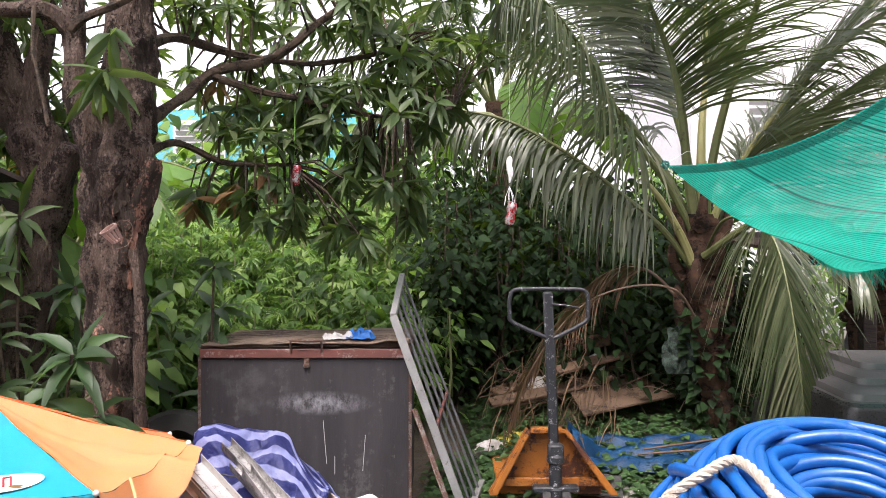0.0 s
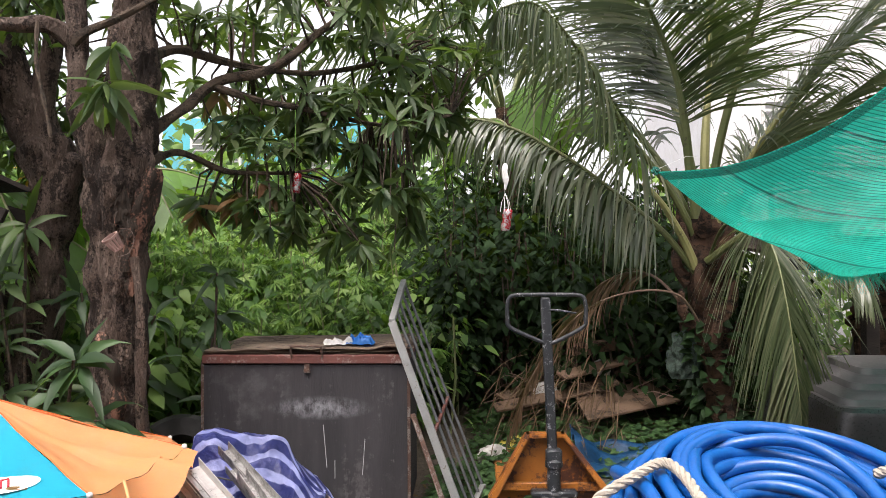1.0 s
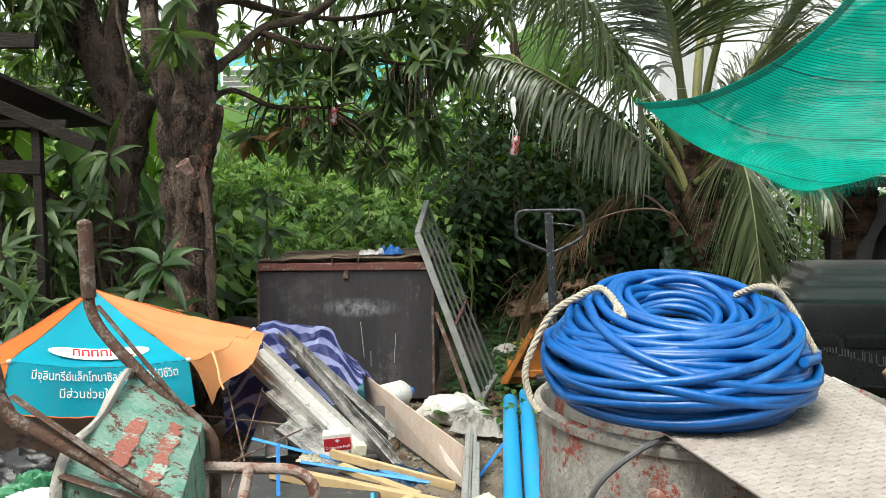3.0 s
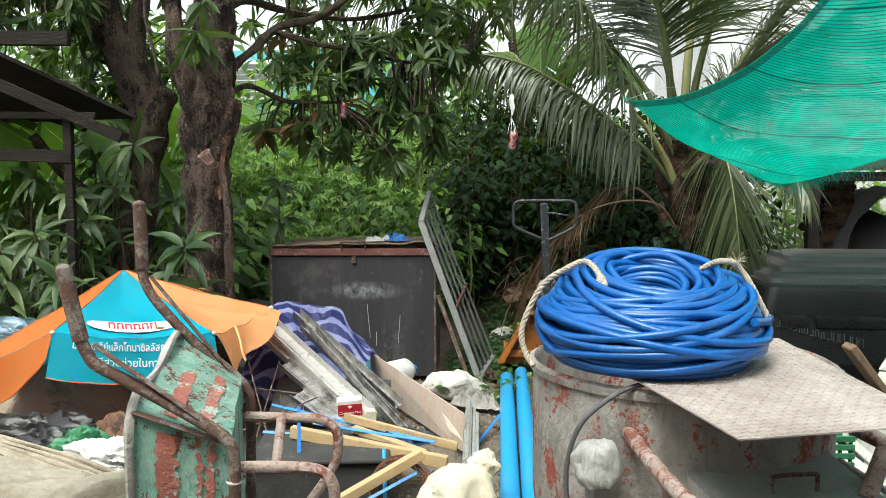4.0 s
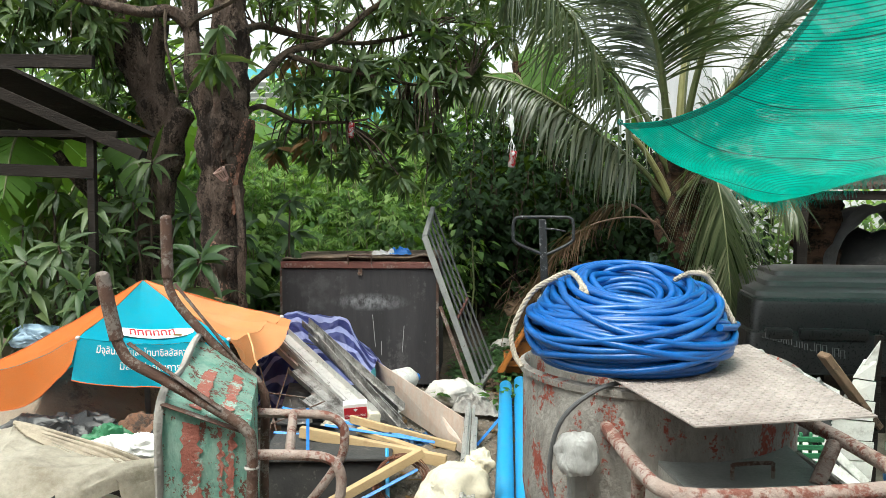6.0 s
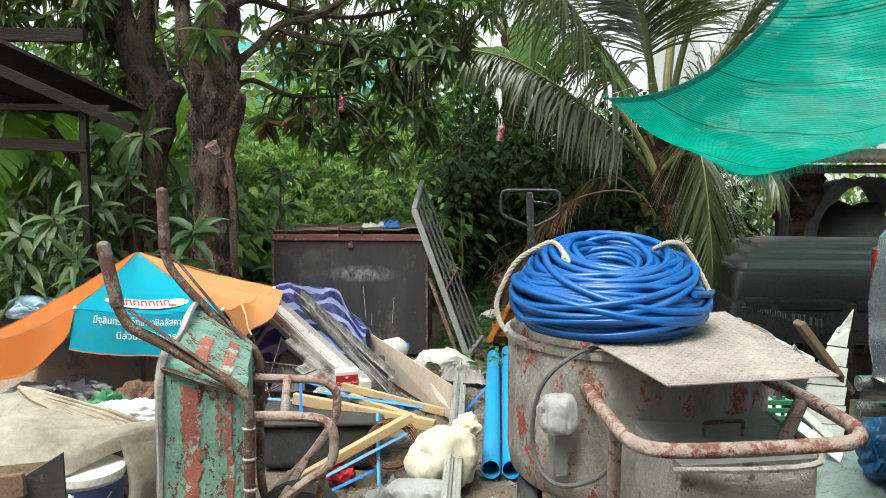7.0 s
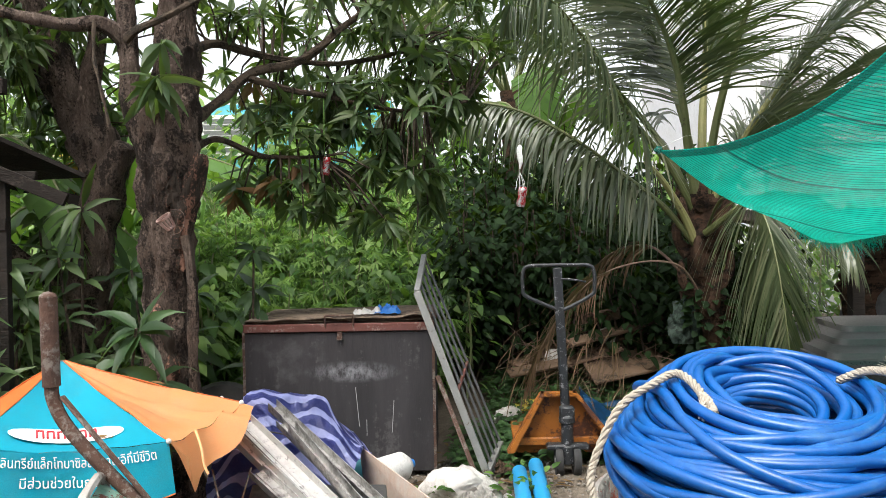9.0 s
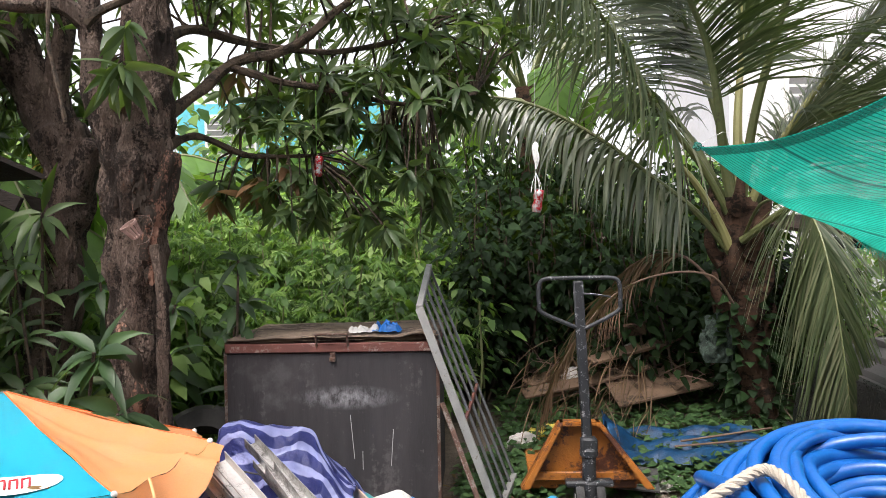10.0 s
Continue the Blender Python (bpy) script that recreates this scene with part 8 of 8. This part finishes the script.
# ---- left foreground ----
def make_canvas():
    cv = thing("canvas_sheet", "dirty cream tarpaulin folded over a heap", "tarpaulin", (-1.2, 1.1, 0))

    back = spline([(-1.95, 1.22, 0.6), (-1.5, 1.22, 0.615), (-1.41, 1.22, 0.63), (-1.19, 1.2, 0.575), (-0.93, 1.2, 0.51), (-0.83, 1.2, 0.49)], 12)
    front = spline([(-1.9, 0.7, 0.4), (-1.4, 0.72, 0.44), (-1.23, 0.75, 0.46), (-1.09, 0.82, 0.49), (-0.96, 1.0, 0.525), (-0.84, 1.1, 0.505)], 12)

    def f(u, v):
        k = u * (len(back) - 1)
        i = min(len(back) - 2, int(k))
        p = back[i].lerp(back[i + 1], k - i).lerp(front[i].lerp(front[i + 1], k - i), v)
        w = math.sin(math.pi * v) ** 0.7
        dz = 0.035 * w + 0.05 * w * noise.noise(V((u * 3.4, v * 2.2, 1))) + 0.02 * w * (0.3 - abs(noise.noise(V((u * 6 + v * 3, v * 3, 2))))) + 0.006 * abs(noise.noise(V((u * 14, v * 9, 4))))
        return p + V((0.03 * noise.noise(V((u * 3, v * 3, 7))) * w, 0, dz - 0.03 * max(0, v - 0.92) / 0.08))

    part("sheet", sheet(B(), f, 70, 50, 0.005), CREAM_CANVAS, cv)
    for k in range(5):
        pts = spline([(-1.42 + 0.02 * k, 1.19 - 0.018 * k, 0.648 - 0.004 * k), (-1.19, 1.17 - 0.018 * k, 0.603 - 0.007 * k), (-0.97, 1.14 - 0.018 * k, 0.545 - 0.009 * k), (-0.84, 1.11 - 0.018 * k, 0.51 - 0.01 * k)], 8)
        part("fold", tube(B(), pts, [0.008 + 0.002 * math.sin(i * 0.6 + k) for i in range(len(pts))], 8, rough=0.3), CANVAS_EDGE, cv, "rolled edge fold" if k == 0 else "")

    def hang(u, v):
        return V((-0.98 + 0.2 * u + 0.05 * math.sin(3 * v), 1.0 - 0.05 * math.sin(6 * u + 2 * v), 0.525 - 0.3 * v * (1 - 0.25 * u) + 0.02 * noise.noise(V((u * 5, v * 5, 3)))))

    part("hanging_fold", sheet(B(), hang, 16, 16, 0.004), CREAM_CANVAS, cv)
    hp = thing("scrap_heap", "dark heap of scrap under the tarpaulin", "scrap", (-1.5, 1.3, 0))
    part("mound", lump(B(), (-1.5, 1.2, 0.16), (0.5, 0.3, 0.32), 5, 0.25, 2, 4), DARK_JUNK, hp)
    bk = thing("paint_bucket", "white plastic paint bucket with a navy label", "bucket", (-1.06, 0.92, 0.0))
    bm = lathe(B(), [(0.01, 0.17), (0.105, 0.17), (0.122, 0.43), (0.129, 0.432), (0.129, 0.455), (0.12, 0.458), (0.01, 0.458)], Matrix.Translation((-1.07, 0.94, 0)), 32)
    part("body", bm, WHITE_PLASTIC, bk)
    part("label_band", lathe(B(), [(0.117, 0.33), (0.1235, 0.42)], Matrix.Translation((-1.07, 0.94, 0)), 32), LABEL_NAVY, bk, "navy printed label")
    for i in range(4):
        a = -1.9 + 0.16 * i
        part("mark", box(B(), (0.016, 0.002, 0.03 if i % 2 else 0.022), Matrix.Translation((-1.07 + 0.1215 * math.cos(a), 0.94 + 0.1215 * math.sin(a), 0.4)) @ pose(0, 0, 0, 0, 0, math.degrees(a) + 90)), LABEL_WHITE, bk)
    part("handle", tube(B(), spline([(-1.19, 0.9, 0.42), (-1.12, 0.8, 0.31), (-1.0, 0.8, 0.31), (-0.95, 0.88, 0.4)], 6), 0.004, 6), DARK_JUNK, bk)
    cr = thing("wooden_crate", "dark wooden crate under the paint bucket", "crate", (-1.1, 0.95, 0))
    part("body", box(B(), (0.5, 0.4, 0.17), Matrix.Translation((-1.12, 1.0, 0.085)), 0.01), OLD_WOOD, cr)
    ws = thing("wooden_stool", "plywood box with a pine top edge", "wooden box", (-0.98, 0.4, 0))
    part("side", slab(B(), [(-0.955, 0.385, 0.63), (-0.855, 0.415, 0.69), (-0.84, 0.42, 0.0), (-0.955, 0.385, 0.0)], 0.015, (0.2, -0.98, 0)), DARK_JUNK, ws)
    part("top", slab(B(), [(-1.35, 0.36, 0.6), (-0.9, 0.4, 0.64), (-0.92, 0.5, 0.64), (-1.38, 0.46, 0.6)], 0.02), PALLET_WOOD, ws)
    part("edge_board", beam_between(B(), (-1.35, 0.34, 0.58), (-0.93, 0.37, 0.625), 0.02, 0.06), PALLET_WOOD, ws)
    part("leg", beam_between(B(), (-1.33, 0.4, 0.0), (-1.33, 0.4, 0.6), 0.05, 0.05, (0, 1, 0)), PINE, ws)


make_canvas()


def make_under_umbrella():
    for kind, lab, cat, c, s, mt, sd in (
        ("brown_bag", "brown cardboard scrap under the umbrella", "cardboard", (-1.5, 2.45, 0.16), (0.24, 0.14, 0.2), BROWN_JUNK, 3),
        ("green_bag", "crumpled green printed bag under the umbrella", "bag", (-1.5, 2.02, 0.28), (0.13, 0.09, 0.13), GREEN_BAG, 5),
        ("dark_bag", "black rubbish bag with the umbrella's shade in its colour", "bag", (-1.95, 2.5, 0.14), (0.35, 0.2, 0.2), BAG_SHADED, 6),
        ("white_bag", "white crumpled printed bag under the umbrella", "bag", (-1.28, 1.75, 0.36), (0.15, 0.1, 0.09), WHITE_PLASTIC, 8),
        ("dark_bag", "black rubbish bag beneath the tarpaulin edge, shade in its colour", "bag", (-1.25, 2.2, 0.12), (0.3, 0.24, 0.2), BAG_SHADED, 11),
        ("red_bag", "brownish red bag under the umbrella, coloured near-black for shade", "bag", (-1.78, 2.3, 0.16), (0.2, 0.12, 0.16), BAG_SHADED, 12),
    ):
        t = thing(kind, lab, cat, (c[0], c[1], 0))
        part("body", wad(B(), c, s, sd, 0.75, 5), mt, t)
    b = thing("cement_bucket", "black rubber bucket crusted with dried cement", "bucket", (-1.16, 1.95, 0))
    m = pose(-1.14, 1.98, 0.3, 50, 0, 20)
    part("body", lathe(B(), [(0.01, -0.1), (0.09, -0.1), (0.14, 0.1), (0.145, 0.1), (0.12, 0.085), (0.1, 0.04), (0.01, 0.03)], m, 28), RUBBER, b)
    part("crust", lathe(B(), [(0.005, 0.06), (0.06, 0.065), (0.115, 0.075), (0.125, 0.09)], m, 28), CEMENT_PLAIN, b, "whitish dried cement crust")
    part("box", box(B(), (0.4, 0.3, 0.22), pose(-1.2, 2.1, 0.1, 0, 0, 15), 0.02), DARK_JUNK, b)
    sn = thing("sand_heap", "grey heap of sand at the foot of the trees", "sand", (-2.9, 4.0, 0))

    def f(u, v):
        x, y = -4.2 + 2.3 * u, 3.0 + 1.5 * v
        e = min(1, 5 * min(u, 1 - u), 5 * min(v, 1 - v))
        return V((x, y, -0.06 + e * (0.42 + 0.14 * noise.noise(V((x * 2, y * 2, 0))) + 0.05 * noise.noise(V((x * 7, y * 7, 0))))))

    part("mound", sheet(B(), f, 44, 34), SAND, sn)
    bs = thing("blue_plastic_bag", "faded blue plastic bag on the sand", "bag", (-2.95, 3.6, 0.5))
    part("sheet", wad(B(), (-2.75, 3.7, 0.5), (0.22, 0.12, 0.09), 31, 0.4), worn("faded_blue_film", (0.2, 0.3, 0.42), (0.28, 0.38, 0.48), (0.12, 0.2, 0.3), 0.4, 8, 60, 0.4), bs)
    wm = thing("woven_mat", "red and tan woven mat rolled on the sand", "mat", (-2.6, 3.2, 0.4))
    for k in range(9):
        part("rib", tube(B(), spline([(-2.9, 3.16 + 0.02 * k, 0.36 + 0.03 * math.sin(k)), (-2.65, 3.14 + 0.02 * k, 0.42 + 0.02 * math.sin(k)), (-2.45, 3.2 + 0.02 * k, 0.38)], 6), 0.014, 6), MAT_WEAVE, wm)
    cb = thing("cardboard_sheet", "bent brown cardboard under the leaves", "cardboard", (-2.0, 3.75, 0.5))
    part("sheet", slab(B(), [(-2.35, 3.65, 0.62), (-2.0, 3.6, 0.74), (-1.85, 3.7, 0.7), (-2.2, 3.85, 0.55)], 0.008), PALLET_WOOD, cb)
    ty = thing("car_tyre", "old black tyre lying behind the trunk", "tyre", (-1.5, 5.0, 0.1))
    part("tread", lathe(B(), [(0.16, -0.09), (0.26, -0.1), (0.3, -0.06), (0.3, 0.06), (0.26, 0.1), (0.16, 0.09), (0.15, 0.0), (0.16, -0.09)], pose(-1.62, 4.9, 0.22, 60, 15, 0), 36), RUBBER, ty)


make_under_umbrella()


# ---- hanging cans and the pot on the trunk ----
def make_can(x, y, z, top, string, label, knots):
    c = thing("drink_can", label, "drink can", (x, y, z), "cans hung on strings")
    bm = lathe(B(), [(0.003, 0.004), (0.019, 0.0), (0.025, 0.012), (0.026, 0.03), (0.021, 0.055), (0.026, 0.08), (0.026, 0.1), (0.021, 0.112), (0.019, 0.115), (0.003, 0.112)], Matrix.Translation((x, y, z - 0.06)) @ pose(0, 0, 0, 6, 8, 0), 24)
    for v in bm.verts:
        v.co += V((0.006, 0.006, 0)) * noise.noise(v.co * 40)
    part("body", bm, CAN_RED, c)
    part("tab", box(B(), (0.014, 0.02, 0.002), pose(x + 0.006, y, z + 0.062, 0, 8, 0)), TIN, c)
    part("string", tube(B(), [V((x, y, z + 0.055)), V((x - 0.003, y, z + 0.15)), V((x + 0.002, y, top))], 0.0005 if knots else 0.003, 6), string, c)
    if knots:
        part("bag_strip", tube(B(), spline([(x + 0.002, y, z + 0.3), (x - 0.004, y, z + 0.26), (x + 0.004, y, z + 0.2), (x, y, z + 0.16)], 4), [0.004, 0.012, 0.016, 0.017, 0.016, 0.016, 0.017, 0.016, 0.013, 0.01, 0.008, 0.006, 0.004], 7, rough=0.5), string, c)
        for k in range(7):
            a = k * 0.9
            part("thread", tube(B(), [V((x, y, z + 0.14)), V((x + 0.022 * math.cos(a), y + 0.02 * math.sin(a), z + 0.09)), V((x + 0.03 * math.cos(a), y + 0.03 * math.sin(a), z + 0.04))], 0.0014, 4), string, c)


make_can(0.352, 4.28, 1.69, 2.6, STRING_WHITE, "dented red can hung on white plastic string", True)
make_can(-0.845, 4.62, 1.925, 2.42, STRING_GREEN, "crushed red can hung on green string from a branch", False)


def make_trunk_pot():
    p = thing("orchid_pot", "faded pink slotted plastic pot wired to the trunk", "plant pot", (-1.6, 3.85, 1.55))
    m = pose(-1.565, 3.84, 1.565, 25, -30, 0)
    part("base", lathe(B(), [(0.002, -0.035), (0.024, -0.035), (0.026, -0.03), (0.002, -0.03)], m, 20), POT_PINK, p)
    part("rim", lathe(B(), [(0.036, 0.03), (0.043, 0.03), (0.044, 0.042), (0.036, 0.042), (0.036, 0.03)], m, 24), POT_PINK, p)
    for i in range(12):
        a = 2 * math.pi * i / 12
        part("slat", tube(B(), [m @ V((0.025 * math.cos(a), 0.025 * math.sin(a), -0.033)), m @ V((0.039 * math.cos(a), 0.039 * math.sin(a), 0.034))], 0.0035, 5), POT_PINK, p)
    part("wire", tube(B(), spline([(-1.56, 3.86, 1.5), (-1.5, 3.85, 1.52), (-1.48, 3.86, 1.58), (-1.5, 3.87, 1.63), (-1.56, 3.87, 1.64)], 6), 0.0015, 4), RUST, p)


make_trunk_pot()


# ---- rubble behind the jack ----
def make_rubble():
    def gz(x, y):
        return ground_z(x, y)

    for (a, b, w, h, lab) in (
        ((0.4, 6.2, 0.4), (0.9, 6.6, 0.5), 0.12, 0.02, "broken grey plank lying on the rubble"),
        ((0.85, 6.1, 0.58), (1.45, 6.4, 0.68), 0.11, 0.025, "old pallet board tilted on the rubble"),
        ((0.5, 6.1, 0.34), (1.3, 6.3, 0.52), 0.14, 0.02, "brown plywood board lying flat"),
        ((1.0, 6.4, 0.74), (1.3, 6.3, 0.8), 0.08, 0.08, "thick block of pallet wood"),
        ((0.35, 6.0, 0.36), (0.85, 6.1, 0.44), 0.13, 0.018, "dark weathered plank on the soil"),
        ((1.2, 6.4, 0.5), (1.7, 6.5, 0.75), 0.05, 0.05, "slanting stick of old timber"),
    ):
        t = thing("old_plank", lab, "plank", a, "old boards on the rubble")
        part("plank", beam_between(B(), a, b, w, h, (0.1, -0.3, 1)), PALLET_WOOD, t)
    bd = thing("plywood_sheet", "rotting brown plywood sheet on the ground", "board", (1.3, 5.7, 0.2))
    part("sheet", slab(B(), [(1.02, 5.85, 0.3), (1.75, 6.1, 0.4), (1.55, 6.5, 0.5), (0.95, 6.3, 0.46)], 0.015), PALLET_WOOD, bd)
    dk = thing("brushwood", "tangle of dead sticks and fronds", "brushwood", (1.4, 6.4, 0.3), kind="stuff")
    bm = B()
    r = random.Random(4)
    for _ in range(230):
        x, y = r.uniform(0.4, 2.3), r.uniform(6.0, 7.0)
        p = V((x, y, gz(x, y) + r.uniform(0.05, 0.35)))
        d = V((r.uniform(-1, 1), r.uniform(-0.6, 0.6), r.uniform(-0.35, 0.35))).normalized()
        tube(bm, [p, p + d * 0.15 + V((0, 0, 0.03)), p + d * r.uniform(0.2, 0.45)], 0.0035, 4)
    part("sticks", bm, RIB_DRY, dk)
    D = Leaves()
    for _ in range(130):
        x, y = r.uniform(0.35, 1.25), r.uniform(5.4, 6.1)
        p = V((x, y, gz(x, y) + r.uniform(0.1, 0.75 - 0.4 * abs(x - 0.8))))
        D.strip(p, V((r.uniform(-0.8, 0.2), r.uniform(-0.4, 0.3), r.uniform(-1, 0.2))), V((r.uniform(-1, 1), 0.4, 0)), r.uniform(0.2, 0.45), 0.01, 1.3, 4)
    leaf_part("dead_fronds", D, PALM_DRY, dk)
    tp = thing("blue_tarpaulin", "crumpled dark blue plastic sheet along the ground", "tarpaulin", (1.2, 5.0, 0))

    def f(u, v):
        x = 0.85 + 1.0 * u
        return V((x, 5.1 + 0.5 * v + 0.06 * noise.noise(V((u * 5, v, 2))), ground_z(x, 5.1 + 0.5 * v) + 0.05 + 0.11 * abs(math.sin(2.6 * math.pi * v + 0.4 * math.sin(5 * u))) * (0.7 + 0.5 * noise.noise(V((u * 5, v * 2, 4)))) + (0.12 * max(0, 1 - u * 6) if v > 0.3 else 0)))

    part("sheet", sheet(B(), f, 40, 22, 0.003), BLUE_PLASTIC, tp)
    for a, b in (((1.3, 5.25, 0.2), (1.95, 5.5, 0.22)), ((1.25, 5.2, 0.18), (1.9, 5.35, 0.19))):
        s = thing("bamboo_cane", "pale dry cane lying on the blue sheet", "cane", a, "dry canes")
        part("cane", tube(B(), [V(a), V(b)], 0.007, 8), RIB_DRY, s)
    for kind, lab, c, s, m, sd in (
        ("white_bag", "white plastic bag among the creepers", (2.0, 6.6, 0.33), (0.14, 0.1, 0.09), WHITE_PLASTIC, 3),
        ("yellow_bag", "yellow plastic bag in the weeds", (0.52, 5.75, 0.15), (0.15, 0.08, 0.06), YELLOW_BAG, 4),
        ("clear_bag", "crumpled brownish plastic bag in the weeds", (0.32, 5.5, 0.13), (0.11, 0.08, 0.08), PAPER, 5),
        ("white_bag", "dirty white bag on the rubble", (0.75, 6.2, 0.42), (0.09, 0.07, 0.12), PAPER, 6),
        ("white_bag", "dirty white bag beneath the boards", (1.2, 6.35, 0.6), (0.08, 0.06, 0.08), PAPER, 7),
    ):
        t = thing(kind, lab, "bag", (c[0], c[1], c[2] - s[2]))
        part("body", wad(B(), c, s, sd, 0.5, 4), m, t)
    pp = thing("white_paper", "torn white paper beside the pallet jack", "paper", (1.15, 4.6, 0))
    part("sheet", crumple(B(), (1.2, 5.0, 0.0), (0.36, 0.26), 17, 16, 0.08, 0.2), PAPER, pp)
    gb = thing("rubber_sheet", "dark rubber sheet beside the pallet jack", "rubber sheet", (0.95, 4.9, 0))
    part("sheet", slab(B(), [(0.78, 4.78, 0.06), (1.05, 4.72, 0.05), (1.1, 5.0, 0.1), (0.82, 5.05, 0.12)], 0.01), DARK_JUNK, gb)
    ms = thing("mesh_scrap", "crumpled grey green mesh against the palm", "netting", (1.95, 6.0, 0.6))
    part("mesh", lump(B(), (1.72, 5.9, 0.72), (0.11, 0.06, 0.18), 13, 0.5, 2.5, 4), worn("grey_green_mesh", (0.04, 0.065, 0.05), (0.055, 0.085, 0.065), (0.02, 0.035, 0.025), 0.5, 30, 120, 0.8), ms)
    for x, y, w in ((0.18, 4.62, 0.12), (0.3, 4.75, 0.1), (0.25, 4.5, 0.14)):
        t = thing("orange_scrap", "orange brown cardboard scrap in the weeds", "cardboard", (x, y, 0), "cardboard scraps by the grille")
        part("piece", crumple(B(), (x, y, 0.02), (w, w * 0.8), int(x * 50), 8, 0.06, x * 5), PALLET_WOOD, t)


make_rubble()


def make_gravel_and_litter():
    """Loose stones and fallen leaves on the bare soil of the yard."""
    r = random.Random(9)
    tri = [V((1, 0, -0.4)), V((-0.5, 0.87, -0.4)), V((-0.5, -0.87, -0.4)), V((0.3, 0.2, 0.6)), V((-0.4, -0.1, 0.5))]
    tf = [(0, 1, 3), (1, 4, 3), (1, 2, 4), (2, 0, 3), (2, 3, 4), (0, 2, 1)]
    vs, fs = [], []
    for _ in range(9000):
        x, y = r.uniform(-1.4, 1.9), r.uniform(1.2, 4.9)
        s = r.uniform(0.004, 0.016) * (1.6 if r.random() < 0.1 else 1)
        m = pose(x, y, ground_z(x, y) + s * 0.3, r.uniform(0, 40), r.uniform(0, 40), r.uniform(0, 360))
        k = len(vs)
        vs += [tuple(m @ (q * s)) for q in tri]
        fs += [tuple(k + i for i in f) for f in tf]
    me = bpy.data.meshes.new("gravel")
    me.from_pydata(vs, [], fs)
    me.materials.append(GRAVEL)
    tagged(new("gravel", me), "loose grey and brown gravel on the soil", "gravel", kind="stuff")
    D = Leaves()
    for _ in range(700):
        x, y = r.uniform(-2.2, 2.4), r.uniform(1.2, 5.4)
        a = r.uniform(0, 6.28)
        D.blade(V((x, y, ground_z(x, y) + 0.012)), V((math.cos(a), math.sin(a), 0.1)), V((0, 0, 1)), r.uniform(0.05, 0.13), 0.025, r.uniform(0, 0.4), 0.3, 3)
    lt = thing("leaf_litter", "dry brown leaves scattered on the soil", "leaf litter", (0, 3, 0), kind="stuff")
    leaf_part("leaves", D, MANGO_DRY, lt)
    W = Leaves()
    for cx, cy in ((0.28, 3.95), (0.25, 4.15), (0.42, 4.1), (-0.22, 4.0), (0.35, 4.4)):
        for _ in range(16):
            a = r.uniform(0, 6.28)
            o = V((math.cos(a), math.sin(a), r.uniform(0.3, 1.4)))
            W.blade(V((cx, cy, 0.0)) + o * r.uniform(0.03, 0.12), o + V((0, 0, -0.5)), V((0, -0.3, 1)), 0.07, 0.035, 0.5)
    wd = thing("weeds", "small green weeds round the grille's foot", "weeds", (0.3, 4.1, 0), kind="stuff")
    leaf_part("leaves", W, UNDER, wd)


make_gravel_and_litter()
